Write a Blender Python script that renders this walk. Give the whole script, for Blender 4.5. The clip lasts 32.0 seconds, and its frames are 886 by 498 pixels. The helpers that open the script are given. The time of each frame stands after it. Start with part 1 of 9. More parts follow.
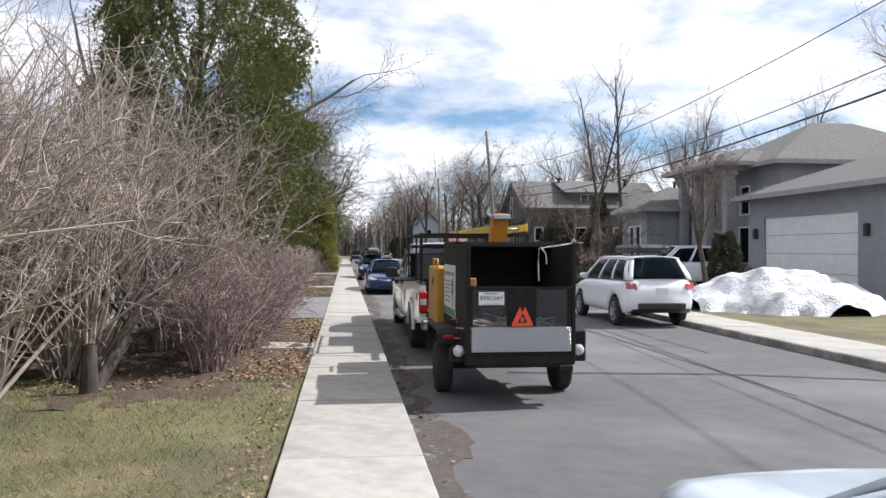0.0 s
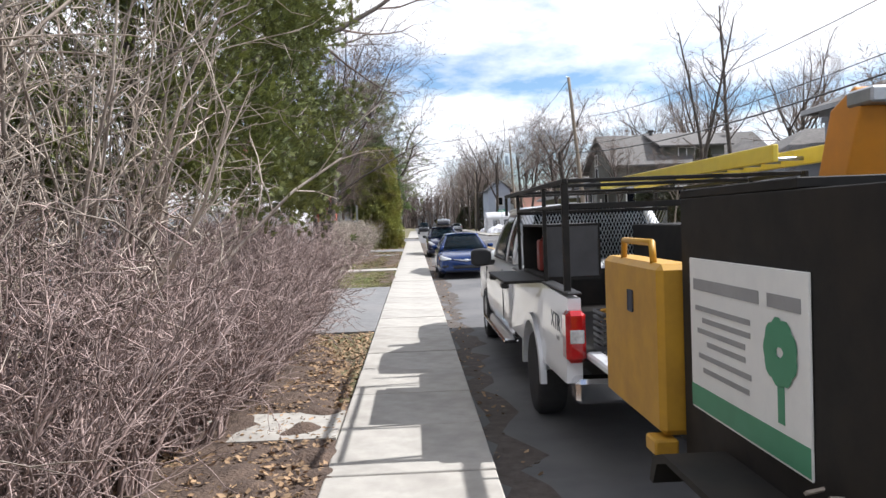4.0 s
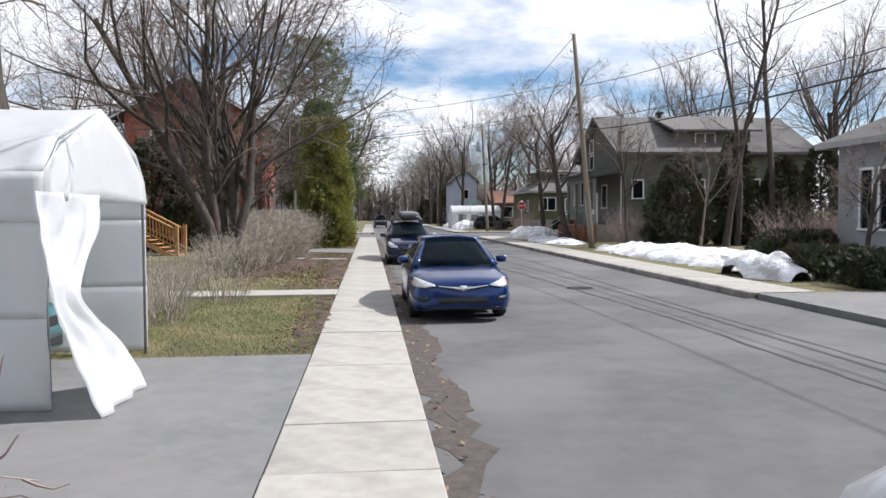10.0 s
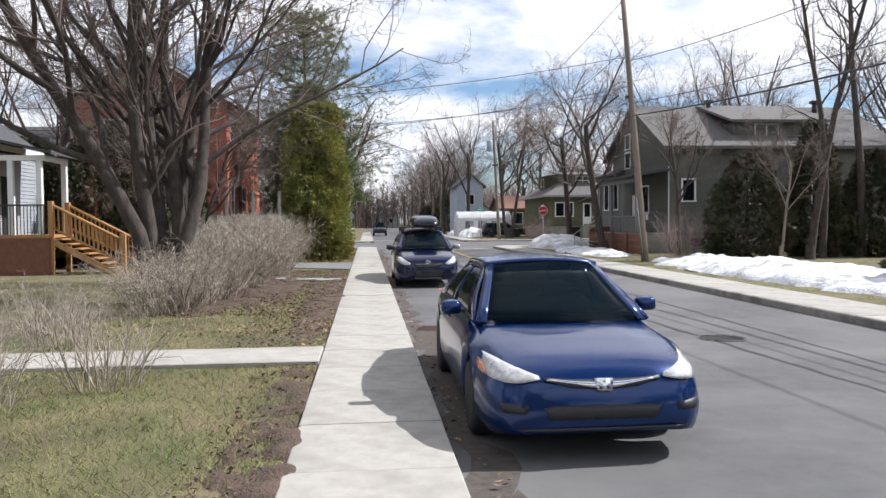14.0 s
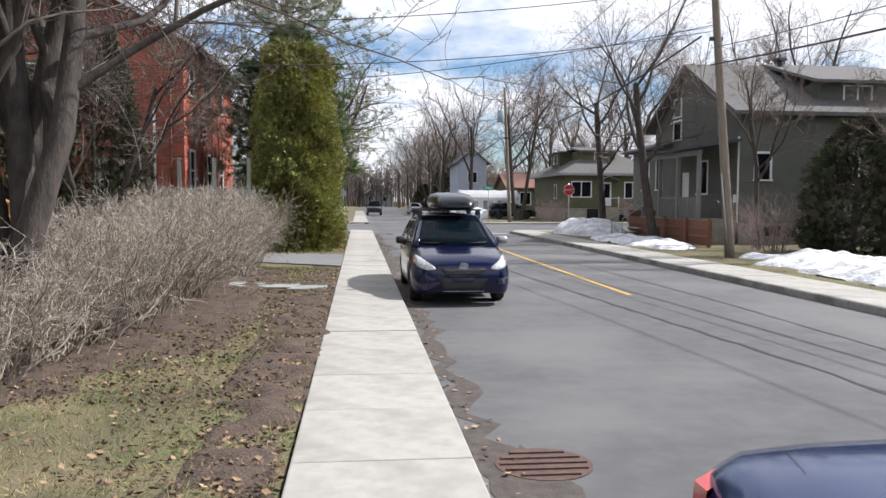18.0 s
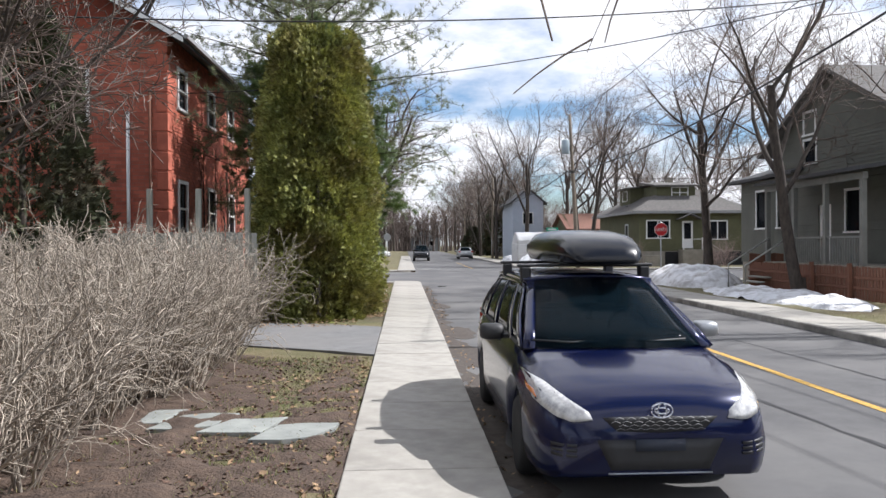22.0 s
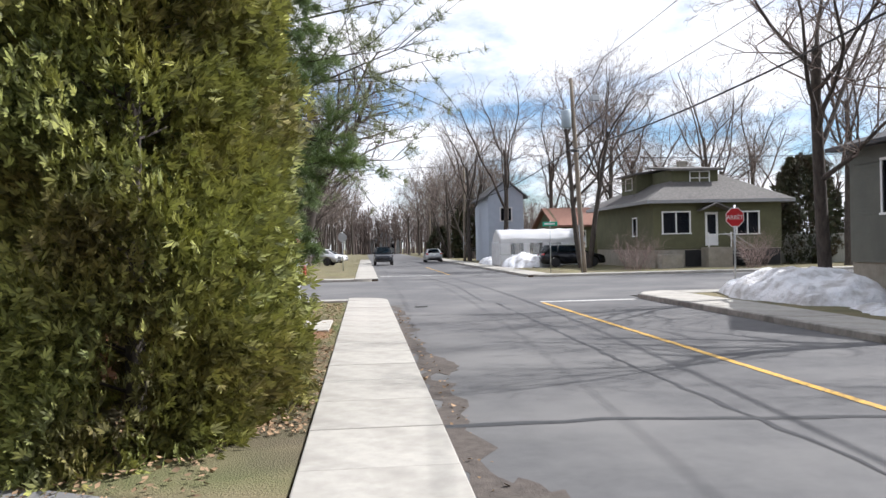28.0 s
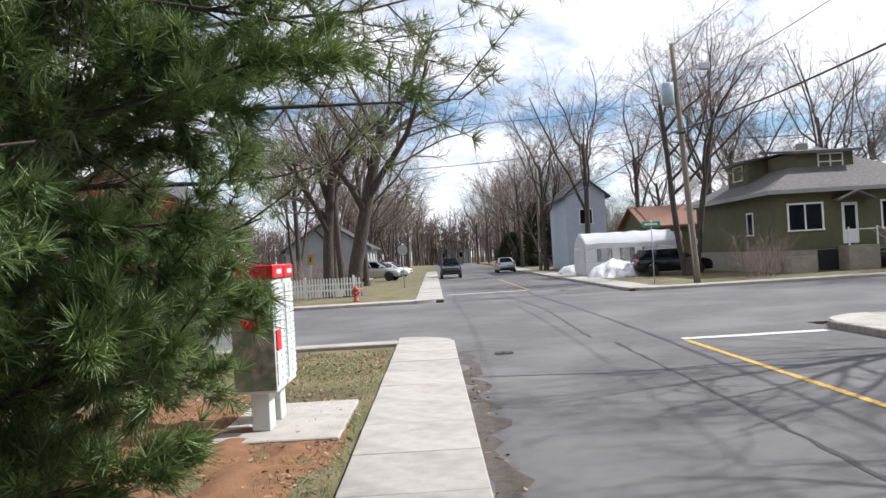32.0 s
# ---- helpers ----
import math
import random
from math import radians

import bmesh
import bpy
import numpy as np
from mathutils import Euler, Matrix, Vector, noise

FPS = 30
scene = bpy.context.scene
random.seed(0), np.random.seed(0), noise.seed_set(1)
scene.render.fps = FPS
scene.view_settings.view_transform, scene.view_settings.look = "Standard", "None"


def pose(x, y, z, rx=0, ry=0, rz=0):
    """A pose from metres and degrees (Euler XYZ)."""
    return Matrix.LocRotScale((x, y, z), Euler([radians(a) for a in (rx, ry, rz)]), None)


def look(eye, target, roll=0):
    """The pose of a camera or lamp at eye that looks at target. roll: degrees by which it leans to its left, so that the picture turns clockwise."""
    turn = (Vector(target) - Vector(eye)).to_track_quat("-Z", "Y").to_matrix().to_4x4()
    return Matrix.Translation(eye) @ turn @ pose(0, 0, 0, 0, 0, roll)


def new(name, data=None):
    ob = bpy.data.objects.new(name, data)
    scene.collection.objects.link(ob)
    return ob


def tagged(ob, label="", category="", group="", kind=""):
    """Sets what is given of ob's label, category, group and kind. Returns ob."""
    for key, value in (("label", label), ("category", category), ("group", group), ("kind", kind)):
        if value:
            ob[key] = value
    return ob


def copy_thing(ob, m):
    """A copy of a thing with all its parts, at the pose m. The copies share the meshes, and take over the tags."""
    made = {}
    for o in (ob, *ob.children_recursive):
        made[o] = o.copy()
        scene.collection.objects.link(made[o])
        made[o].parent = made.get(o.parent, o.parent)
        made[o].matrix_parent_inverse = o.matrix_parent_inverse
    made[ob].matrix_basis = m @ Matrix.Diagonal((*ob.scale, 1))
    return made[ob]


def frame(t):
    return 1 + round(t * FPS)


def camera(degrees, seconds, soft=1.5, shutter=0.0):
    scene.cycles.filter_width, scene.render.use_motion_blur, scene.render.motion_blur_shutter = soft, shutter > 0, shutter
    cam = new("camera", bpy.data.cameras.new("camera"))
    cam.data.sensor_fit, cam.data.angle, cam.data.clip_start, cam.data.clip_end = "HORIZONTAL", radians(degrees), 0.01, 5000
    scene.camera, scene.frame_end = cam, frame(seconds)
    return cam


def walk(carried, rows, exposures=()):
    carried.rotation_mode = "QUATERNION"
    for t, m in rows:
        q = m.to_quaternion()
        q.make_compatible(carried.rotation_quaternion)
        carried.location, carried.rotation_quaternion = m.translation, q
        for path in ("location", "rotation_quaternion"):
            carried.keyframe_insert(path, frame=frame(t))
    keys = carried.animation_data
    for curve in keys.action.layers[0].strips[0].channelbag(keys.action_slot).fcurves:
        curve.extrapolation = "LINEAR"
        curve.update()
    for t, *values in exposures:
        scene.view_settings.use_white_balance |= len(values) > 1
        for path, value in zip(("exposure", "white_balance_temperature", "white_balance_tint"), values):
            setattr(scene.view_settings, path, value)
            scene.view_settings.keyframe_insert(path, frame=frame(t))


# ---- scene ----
# camera and walk
cam = camera(58.0, 32.0)
PATH = [
    (0, (-0.664, -5.564, 1.859), (-0.421, -3.579, 1.862), 0.2),
    (0.5, (-0.632, -4.613, 1.873), (-0.456, -2.621, 1.854), -2.1),
    (1, (-0.623, -3.675, 1.875), (-0.329, -1.697, 1.843), -0.9),
    (1.5, (-0.525, -2.636, 1.874), (-0.322, -0.646, 1.89), -1.1),
    (2, (-0.504, -1.638, 1.869), (-0.298, 0.349, 1.948), 0.5),
    (2.5, (-0.472, -0.661, 1.866), (-0.44, 1.339, 1.887), -2.3),
    (3, (-0.514, 0.336, 1.845), (-0.4, 2.332, 1.773), 0.0),
    (3.5, (-0.536, 1.237, 1.868), (-0.462, 3.235, 1.803), -2.1),
    (5.5, (-0.395, 4.838, 1.864), (-0.33, 6.835, 1.769), -2.0),
    (6, (-0.458, 5.741, 1.903), (-0.32, 7.735, 1.822), -0.8),
    (6.5, (-0.406, 6.7, 1.89), (-0.377, 8.7, 1.862), -1.7),
    (7, (-0.45, 7.698, 1.904), (-0.358, 9.696, 1.856), 0.1),
    (7.5, (-0.514, 8.719, 1.879), (-0.431, 10.717, 1.842), -1.5),
    (8, (-0.575, 9.829, 1.875), (-0.398, 11.818, 1.762), 1.0),
    (8.5, (-0.534, 10.909, 1.862), (-0.355, 12.901, 1.837), -3.0),
    (9, (-0.538, 11.987, 1.891), (-0.333, 13.975, 1.824), 0.1),
    (9.5, (-0.456, 12.99, 1.881), (-0.281, 14.983, 1.881), -2.5),
    (10, (-0.467, 13.968, 1.872), (-0.284, 15.958, 1.784), -0.4),
    (10.5, (-0.45, 14.94, 1.826), (-0.266, 16.932, 1.801), -2.1),
    (11, (-0.531, 15.953, 1.827), (-0.367, 17.943, 1.707), 0.2),
    (11.5, (-0.541, 16.917, 1.816), (-0.362, 18.908, 1.766), -1.8),
    (12, (-0.608, 17.884, 1.826), (-0.341, 19.865, 1.75), 0.9),
    (12.5, (-0.577, 18.774, 1.81), (-0.395, 20.766, 1.784), -2.8),
    (13, (-0.619, 19.778, 1.818), (-0.465, 21.769, 1.718), -1.5),
    (13.5, (-0.568, 20.71, 1.802), (-0.378, 22.699, 1.727), -3.2),
    (14, (-0.618, 21.752, 1.816), (-0.428, 23.742, 1.746), -0.5),
    (14.5, (-0.659, 22.739, 1.815), (-0.475, 24.731, 1.79), -1.3),
    (16.5, (-0.763, 26.675, 1.823), (-0.566, 28.665, 1.793), -1.4),
    (17, (-0.76, 27.659, 1.834), (-0.616, 29.653, 1.806), 1.2),
    (17.5, (-0.727, 28.623, 1.836), (-0.554, 30.615, 1.897), -2.5),
    (18, (-0.756, 29.796, 1.828), (-0.546, 31.782, 1.706), 0.3),
    (18.5, (-0.698, 30.745, 1.831), (-0.563, 32.74, 1.84), -1.5),
    (19, (-0.694, 31.88, 1.848), (-0.475, 33.868, 1.798), 0.3),
    (19.5, (-0.666, 32.812, 1.849), (-0.563, 34.809, 1.873), -2.3),
    (20, (-0.694, 33.894, 1.86), (-0.61, 35.893, 1.858), -0.7),
    (20.5, (-0.635, 34.785, 1.851), (-0.548, 36.782, 1.782), -1.7),
    (21, (-0.626, 35.951, 1.849), (-0.488, 37.945, 1.794), 0.2),
    (21.5, (-0.654, 36.86, 1.855), (-0.584, 38.859, 1.86), -0.7),
    (22, (-0.718, 37.917, 1.856), (-0.622, 39.915, 1.843), -0.4),
    (22.5, (-0.689, 38.86, 1.87), (-0.55, 40.856, 1.867), -1.5),
    (23, (-0.714, 40.008, 1.864), (-0.609, 42.005, 1.855), 0.4),
    (23.5, (-0.674, 41.013, 1.869), (-0.55, 43.009, 1.87), -2.1),
    (24, (-0.847, 42.291, 1.888), (-0.722, 44.287, 1.899), -0.8),
    (24.5, (-0.95, 43.345, 1.922), (-0.787, 45.339, 1.918), -1.6),
    (25, (-1.005, 44.469, 1.961), (-0.838, 46.462, 1.984), -0.5),
    (25.5, (-0.971, 45.447, 1.984), (-0.745, 47.433, 2.02), -1.0),
    (26, (-0.815, 46.305, 1.967), (-0.705, 48.302, 1.968), 0.7),
    (26.5, (-0.845, 47.204, 1.943), (-0.635, 49.193, 1.925), -1.3),
    (28.5, (-0.599, 50.803, 1.707), (-0.412, 52.794, 1.711), -1.4),
    (29, (-0.527, 51.704, 1.707), (-0.383, 53.699, 1.727), -4.3),
    (29.5, (-0.431, 52.576, 1.729), (-0.215, 54.564, 1.756), -4.1),
    (30, (-0.33, 53.447, 1.746), (-0.091, 55.433, 1.729), -1.5),
    (30.5, (-0.3, 54.418, 1.782), (-0.074, 56.405, 1.746), 0.1),
    (31, (-0.293, 55.45, 1.846), (-0.185, 57.447, 1.821), -2.7),
    (31.5, (-0.34, 56.438, 1.893), (-0.188, 58.431, 1.829), -1.0),
    (32, (-0.345, 57.457, 1.912), (-0.319, 59.456, 1.93), -3.3),
]
walk(cam, [(t, look(eye, target, roll)) for t, eye, target, roll in PATH],
     [(0, 0.36, 6300, 12), (1, 0.36, 6300, 12), (2, 0.55, 6300, 12), (3, 0.6, 6300, 12), (6, 0.74, 6300, 12), (7, 0.74, 6300, 12), (9, 0.36, 6300, 12), (12, 0.28, 6300, 12), (14, 0.36, 6300, 12),
      (18, 0.38, 6300, 12), (23, 0.42, 6300, 12), (26, 0.52, 6300, 12), (29, 0.54, 6300, 12), (32, 0.42, 6300, 12)])

# ---------- world, sun, exposure ----------
SUN = Vector((0.97, 0.14, 1.0)).normalized()
SUN_EL = math.asin(SUN.z)
SUN_AZ = math.atan2(SUN.x, SUN.y)


def make_world():
    w = bpy.data.worlds.new("sky")
    scene.world = w
    w.use_nodes = True
    nt = w.node_tree
    nt.nodes.clear()
    n, ln = nt.nodes.new, nt.links.new
    out = n("ShaderNodeOutputWorld")
    bg = n("ShaderNodeBackground")
    sky = n("ShaderNodeTexSky")
    sky.sky_type = "NISHITA"
    sky.sun_disc = False
    sky.sun_elevation = SUN_EL
    sky.sun_rotation = SUN_AZ
    sky.air_density = 1.0
    sky.dust_density = 0.6
    tc = n("ShaderNodeTexCoord")
    sep = n("ShaderNodeSeparateXYZ")
    ln(tc.outputs["Generated"], sep.inputs[0])
    # flat cloud deck: direction divided by its height
    zz = n("ShaderNodeMath"); zz.operation = "ADD"; zz.inputs[1].default_value = 0.22
    ln(sep.outputs["Z"], zz.inputs[0])
    dv = n("ShaderNodeVectorMath"); dv.operation = "DIVIDE"
    cmb = n("ShaderNodeCombineXYZ")
    for k in range(3):
        ln(zz.outputs[0], cmb.inputs[k])
    ln(tc.outputs["Generated"], dv.inputs[0]); ln(cmb.outputs[0], dv.inputs[1])
    no = n("ShaderNodeTexNoise")
    no.inputs["Scale"].default_value = 1.25
    no.inputs["Detail"].default_value = 9
    no.inputs["Roughness"].default_value = 0.58
    off = n("ShaderNodeVectorMath"); off.operation = "ADD"; off.inputs[1].default_value = (3.1, 1.7, 0.4)
    ln(dv.outputs[0], off.inputs[0]); ln(off.outputs[0], no.inputs["Vector"])
    ramp = n("ShaderNodeValToRGB")
    ramp.color_ramp.elements[0].position = 0.39
    ramp.color_ramp.elements[1].position = 0.54
    ln(no.outputs["Fac"], ramp.inputs[0])
    # cloud shade
    no2 = n("ShaderNodeTexNoise"); no2.inputs["Scale"].default_value = 2.6; no2.inputs["Detail"].default_value = 6
    ln(off.outputs[0], no2.inputs["Vector"])
    shade = n("ShaderNodeValToRGB")
    shade.color_ramp.elements[0].position = 0.30; shade.color_ramp.elements[0].color = (22.5, 23.2, 24.6, 1)
    shade.color_ramp.elements[1].position = 0.60; shade.color_ramp.elements[1].color = (28, 28.2, 29, 1)
    ln(no2.outputs["Fac"], shade.inputs[0])
    blue = n("ShaderNodeVectorMath"); blue.operation = "MULTIPLY"; blue.inputs[1].default_value = (2.2, 2.6, 3.0)
    mix = n("ShaderNodeMix"); mix.data_type = "RGBA"
    ln(ramp.outputs[0], mix.inputs["Factor"]); ln(sky.outputs[0], blue.inputs[0]); ln(blue.outputs[0], mix.inputs["A"]); ln(shade.outputs[0], mix.inputs["B"])
    ln(mix.outputs["Result"], bg.inputs["Color"])
    bg.inputs["Strength"].default_value = 0.034
    ln(bg.outputs[0], out.inputs[0])


make_world()
lamp = bpy.data.lights.new("sun", "SUN")
lamp.energy, lamp.angle, lamp.color = 5.0, radians(0.6), (1.0, 0.978, 0.955)
sun = new("sun", lamp)
sun.matrix_world = look(SUN * 60, (0, 0, 0))
scene.view_settings.exposure = 0.38

# ---------- materials ----------
MATS = {}


def mat(name, c1, c2=None, scale=6.0, rough=0.8, metal=0.0, bump=0.0, bscale=None, c3=None, scale3=0.7, amt3=0.5,
        coat=0.0, island=0.0, objrand=0.0, stretch=(1, 1, 1), alpha=1.0, spec=0.5, dist=0.01):
    if name in MATS:
        return MATS[name]
    m = bpy.data.materials.new(name)
    m.use_nodes = True
    nt = m.node_tree
    n, ln = nt.nodes.new, nt.links.new
    p = nt.nodes["Principled BSDF"]
    p.inputs["Roughness"].default_value = rough
    p.inputs["Metallic"].default_value = metal
    p.inputs["Coat Weight"].default_value = coat
    p.inputs["Specular IOR Level"].default_value = spec
    if coat:
        p.inputs["Coat Roughness"].default_value = 0.04
    c2 = c2 or tuple(v * 0.75 for v in c1)
    tc = n("ShaderNodeTexCoord")
    mp = n("ShaderNodeMapping")
    mp.inputs["Scale"].default_value = stretch
    ln(tc.outputs["Object"], mp.inputs[0])
    no = n("ShaderNodeTexNoise")
    no.inputs["Scale"].default_value = scale
    no.inputs["Detail"].default_value = 7
    no.inputs["Roughness"].default_value = 0.65
    ln(mp.outputs[0], no.inputs["Vector"])
    rp = n("ShaderNodeValToRGB")
    rp.color_ramp.elements[0].position, rp.color_ramp.elements[1].position = 0.35, 0.65
    rp.color_ramp.elements[0].color, rp.color_ramp.elements[1].color = (*c1, 1), (*c2, 1)
    ln(no.outputs["Fac"], rp.inputs[0])
    col = rp.outputs[0]
    if c3:
        n3 = n("ShaderNodeTexNoise")
        n3.inputs["Scale"].default_value = scale3
        n3.inputs["Detail"].default_value = 5
        ln(mp.outputs[0], n3.inputs["Vector"])
        r3 = n("ShaderNodeValToRGB")
        r3.color_ramp.elements[0].position, r3.color_ramp.elements[1].position = 0.45, 0.65
        r3.color_ramp.elements[0].color = (0, 0, 0, 1)
        r3.color_ramp.elements[1].color = (amt3, amt3, amt3, 1)
        ln(n3.outputs["Fac"], r3.inputs[0])
        mx = n("ShaderNodeMix"); mx.data_type = "RGBA"
        ln(r3.outputs[0], mx.inputs["Factor"]); ln(col, mx.inputs["A"])
        mx.inputs["B"].default_value = (*c3, 1)
        col = mx.outputs["Result"]
    if island or objrand:
        hs = n("ShaderNodeHueSaturation")
        if island:
            src = n("ShaderNodeNewGeometry").outputs["Random Per Island"]
        else:
            src = n("ShaderNodeObjectInfo").outputs["Random"]
        mr = n("ShaderNodeMapRange")
        k = island or objrand
        mr.inputs["To Min"].default_value, mr.inputs["To Max"].default_value = 1 - k, 1 + k
        ln(src, mr.inputs["Value"]); ln(mr.outputs[0], hs.inputs["Value"]); ln(col, hs.inputs["Color"])
        col = hs.outputs[0]
    ln(col, p.inputs["Base Color"])
    if bump:
        nb = n("ShaderNodeTexNoise")
        nb.inputs["Scale"].default_value = bscale or scale * 4
        nb.inputs["Detail"].default_value = 6
        ln(mp.outputs[0], nb.inputs["Vector"])
        bp = n("ShaderNodeBump")
        bp.inputs["Strength"].default_value = bump
        bp.inputs["Distance"].default_value = dist
        ln(nb.outputs["Fac"], bp.inputs["Height"]); ln(bp.outputs[0], p.inputs["Normal"])
    MATS[name] = m
    return m


def glass(name, tint, clear):
    """Tinted pane: part see-through, part dark, glossy."""
    m = bpy.data.materials.new(name)
    m.use_nodes = True
    nt = m.node_tree
    n, ln = nt.nodes.new, nt.links.new
    p = nt.nodes["Principled BSDF"]
    p.inputs["Base Color"].default_value = (*tint, 1)
    p.inputs["Roughness"].default_value = 0.03
    p.inputs["IOR"].default_value = 1.22
    p.inputs["Alpha"].default_value = 1 - clear
    p.inputs["Specular IOR Level"].default_value = 0.14
    MATS[name] = m
    return m


M_ASPHALT = mat("asphalt", (0.108, 0.106, 0.106), (0.082, 0.081, 0.082), 3.0, 0.88, bump=0.35, bscale=160, c3=(0.16, 0.156, 0.15), scale3=0.35, amt3=0.7, dist=0.004)
M_DRIVE = mat("driveway_asphalt", (0.19, 0.188, 0.185), (0.14, 0.14, 0.14), 4.0, 0.9, bump=0.5, bscale=120, c3=(0.2, 0.19, 0.18), scale3=0.5, amt3=0.6, dist=0.005)
M_CONC = mat("sidewalk_concrete", (0.40, 0.378, 0.335), (0.325, 0.308, 0.275), 5.0, 0.85, bump=0.3, bscale=140, c3=(0.21, 0.195, 0.17), scale3=1.3, amt3=0.5, objrand=0.06, dist=0.003)
M_KERB = mat("kerb_concrete", (0.33, 0.31, 0.28), (0.24, 0.225, 0.2), 6.0, 0.9, bump=0.4, c3=(0.12, 0.11, 0.1), scale3=1.5, amt3=0.7)
M_LAWN = mat("dry_lawn", (0.20, 0.16, 0.09), (0.11, 0.12, 0.042), 1.1, 0.95, bump=0.9, bscale=55, c3=(0.11, 0.085, 0.055), scale3=0.55, amt3=0.75, dist=0.03)
M_SOIL = mat("bare_soil", (0.115, 0.078, 0.056), (0.06, 0.04, 0.03), 7.0, 0.95, bump=0.9, bscale=40, dist=0.03)
M_GRIT = mat("road_grit", (0.10, 0.083, 0.07), (0.058, 0.047, 0.04), 9.0, 0.95, bump=0.8, bscale=70, dist=0.01)
M_TAR = mat("crack_tar", (0.018, 0.018, 0.02), (0.03, 0.03, 0.032), 8.0, 0.6)
M_YELLOW = mat("yellow_road_paint", (0.62, 0.36, 0.045), (0.5, 0.3, 0.06), 14.0, 0.7, c3=(0.12, 0.11, 0.1), scale3=14, amt3=0.55)
M_WHITEP = mat("white_road_paint", (0.66, 0.65, 0.62), (0.5, 0.49, 0.47), 14.0, 0.7, c3=(0.13, 0.13, 0.13), scale3=12, amt3=0.6)
M_SNOW = mat("old_snow", (0.83, 0.84, 0.86), (0.7, 0.71, 0.73), 2.5, 0.7, bump=0.8, bscale=14, c3=(0.3, 0.28, 0.26), scale3=2.3, amt3=0.7, dist=0.08)
M_BARK = mat("grey_bark", (0.085, 0.069, 0.057), (0.038, 0.031, 0.026), 9.0, 0.95, bump=0.8, bscale=30, stretch=(1, 1, 0.35), dist=0.02)
M_BARKL = mat("pale_bark", (0.27, 0.23, 0.185), (0.16, 0.13, 0.105), 9.0, 0.95, bump=0.8, bscale=30, stretch=(1, 1, 0.35), dist=0.02)
M_TWIG = mat("twig_bark", (0.19, 0.15, 0.125), (0.12, 0.09, 0.075), 4.0, 0.9, island=0.35)
M_TWIGR = mat("reddish_twigs", (0.36, 0.275, 0.25), (0.18, 0.13, 0.115), 4.0, 0.9, island=0.45)
M_TWIGT = mat("tan_twigs", (0.45, 0.385, 0.325), (0.24, 0.195, 0.16), 4.0, 0.9, island=0.4)
M_TWIGP = mat("pale_grey_twigs", (0.45, 0.395, 0.325), (0.23, 0.19, 0.15), 4.0, 0.9, island=0.4)
M_CEDAR = mat("cedar_foliage", (0.315, 0.315, 0.077), (0.105, 0.127, 0.038), 1.5, 0.75, island=0.7, c3=(0.15, 0.09, 0.032), scale3=0.9, amt3=0.6)
M_CEDARD = mat("dark_cedar_foliage", (0.055, 0.065, 0.025), (0.03, 0.038, 0.018), 1.5, 0.8, island=0.4, c3=(0.075, 0.04, 0.025), scale3=0.8, amt3=0.6)
M_CEDARG = mat("green_cedar_foliage", (0.15, 0.17, 0.045), (0.055, 0.072, 0.024), 1.5, 0.75, island=0.65, c3=(0.11, 0.085, 0.03), scale3=0.9, amt3=0.5)
M_PINE = mat("pine_needles", (0.16, 0.225, 0.075), (0.075, 0.12, 0.05), 1.5, 0.55, island=0.5)
M_PINEP = mat("pale_pine_needles", (0.21, 0.23, 0.12), (0.11, 0.135, 0.07), 1.5, 0.5, island=0.5)
M_LEAF = mat("dead_leaves", (0.33, 0.22, 0.125), (0.22, 0.14, 0.08), 2.0, 0.85, island=0.45)
M_NEEDLE = mat("fallen_needles", (0.25, 0.12, 0.055), (0.17, 0.085, 0.042), 6.0, 0.95, bump=0.8, bscale=60, dist=0.02)
M_BLADE = mat("grass_blades", (0.28, 0.25, 0.11), (0.12, 0.165, 0.042), 1.1, 0.9, island=0.35)
M_TARP = mat("white_tarpaulin", (0.80, 0.80, 0.80), (0.72, 0.72, 0.73), 1.5, 0.45, bump=0.5, bscale=4, dist=0.04)


def let_light_through(m, share, tint=(0.78, 0.79, 0.8)):
    """Thin cloth or leaf: part of the light passes."""
    nt = m.node_tree
    p = nt.nodes["Principled BSDF"]
    out = nt.nodes["Material Output"]
    tr = nt.nodes.new("ShaderNodeBsdfTranslucent")
    tr.inputs["Color"].default_value = (*tint, 1)
    mx = nt.nodes.new("ShaderNodeMixShader")
    mx.inputs[0].default_value = share
    nt.links.new(p.outputs[0], mx.inputs[1])
    nt.links.new(tr.outputs[0], mx.inputs[2])
    nt.links.new(mx.outputs[0], out.inputs["Surface"])


let_light_through(M_TARP, 0.5, (0.9, 0.91, 0.92))
let_light_through(M_CEDAR, 0.14, (0.28, 0.29, 0.06))
let_light_through(M_CEDARG, 0.12, (0.2, 0.22, 0.05))
let_light_through(M_PINEP, 0.2, (0.3, 0.34, 0.16))
let_light_through(M_PINE, 0.15, (0.22, 0.3, 0.08))
M_TARPG = mat("grey_tarpaulin", (0.42, 0.43, 0.44), (0.36, 0.37, 0.38), 2.0, 0.5, bump=0.6, bscale=5, dist=0.04)
M_BRICK = mat("red_brick", (0.33, 0.075, 0.038), (0.215, 0.047, 0.027), 3.0, 0.85, bump=0.5, objrand=0.18)
M_MORTAR = mat("mortar", (0.30, 0.16, 0.12), (0.24, 0.13, 0.1), 8.0, 0.9)
M_SIDE_GREEN = mat("sage_siding", (0.125, 0.128, 0.105), (0.10, 0.103, 0.085), 1.0, 0.75)
M_SIDE_OLIVE = mat("olive_stucco", (0.115, 0.115, 0.06), (0.09, 0.09, 0.048), 1.5, 0.9, bump=0.3, bscale=40)
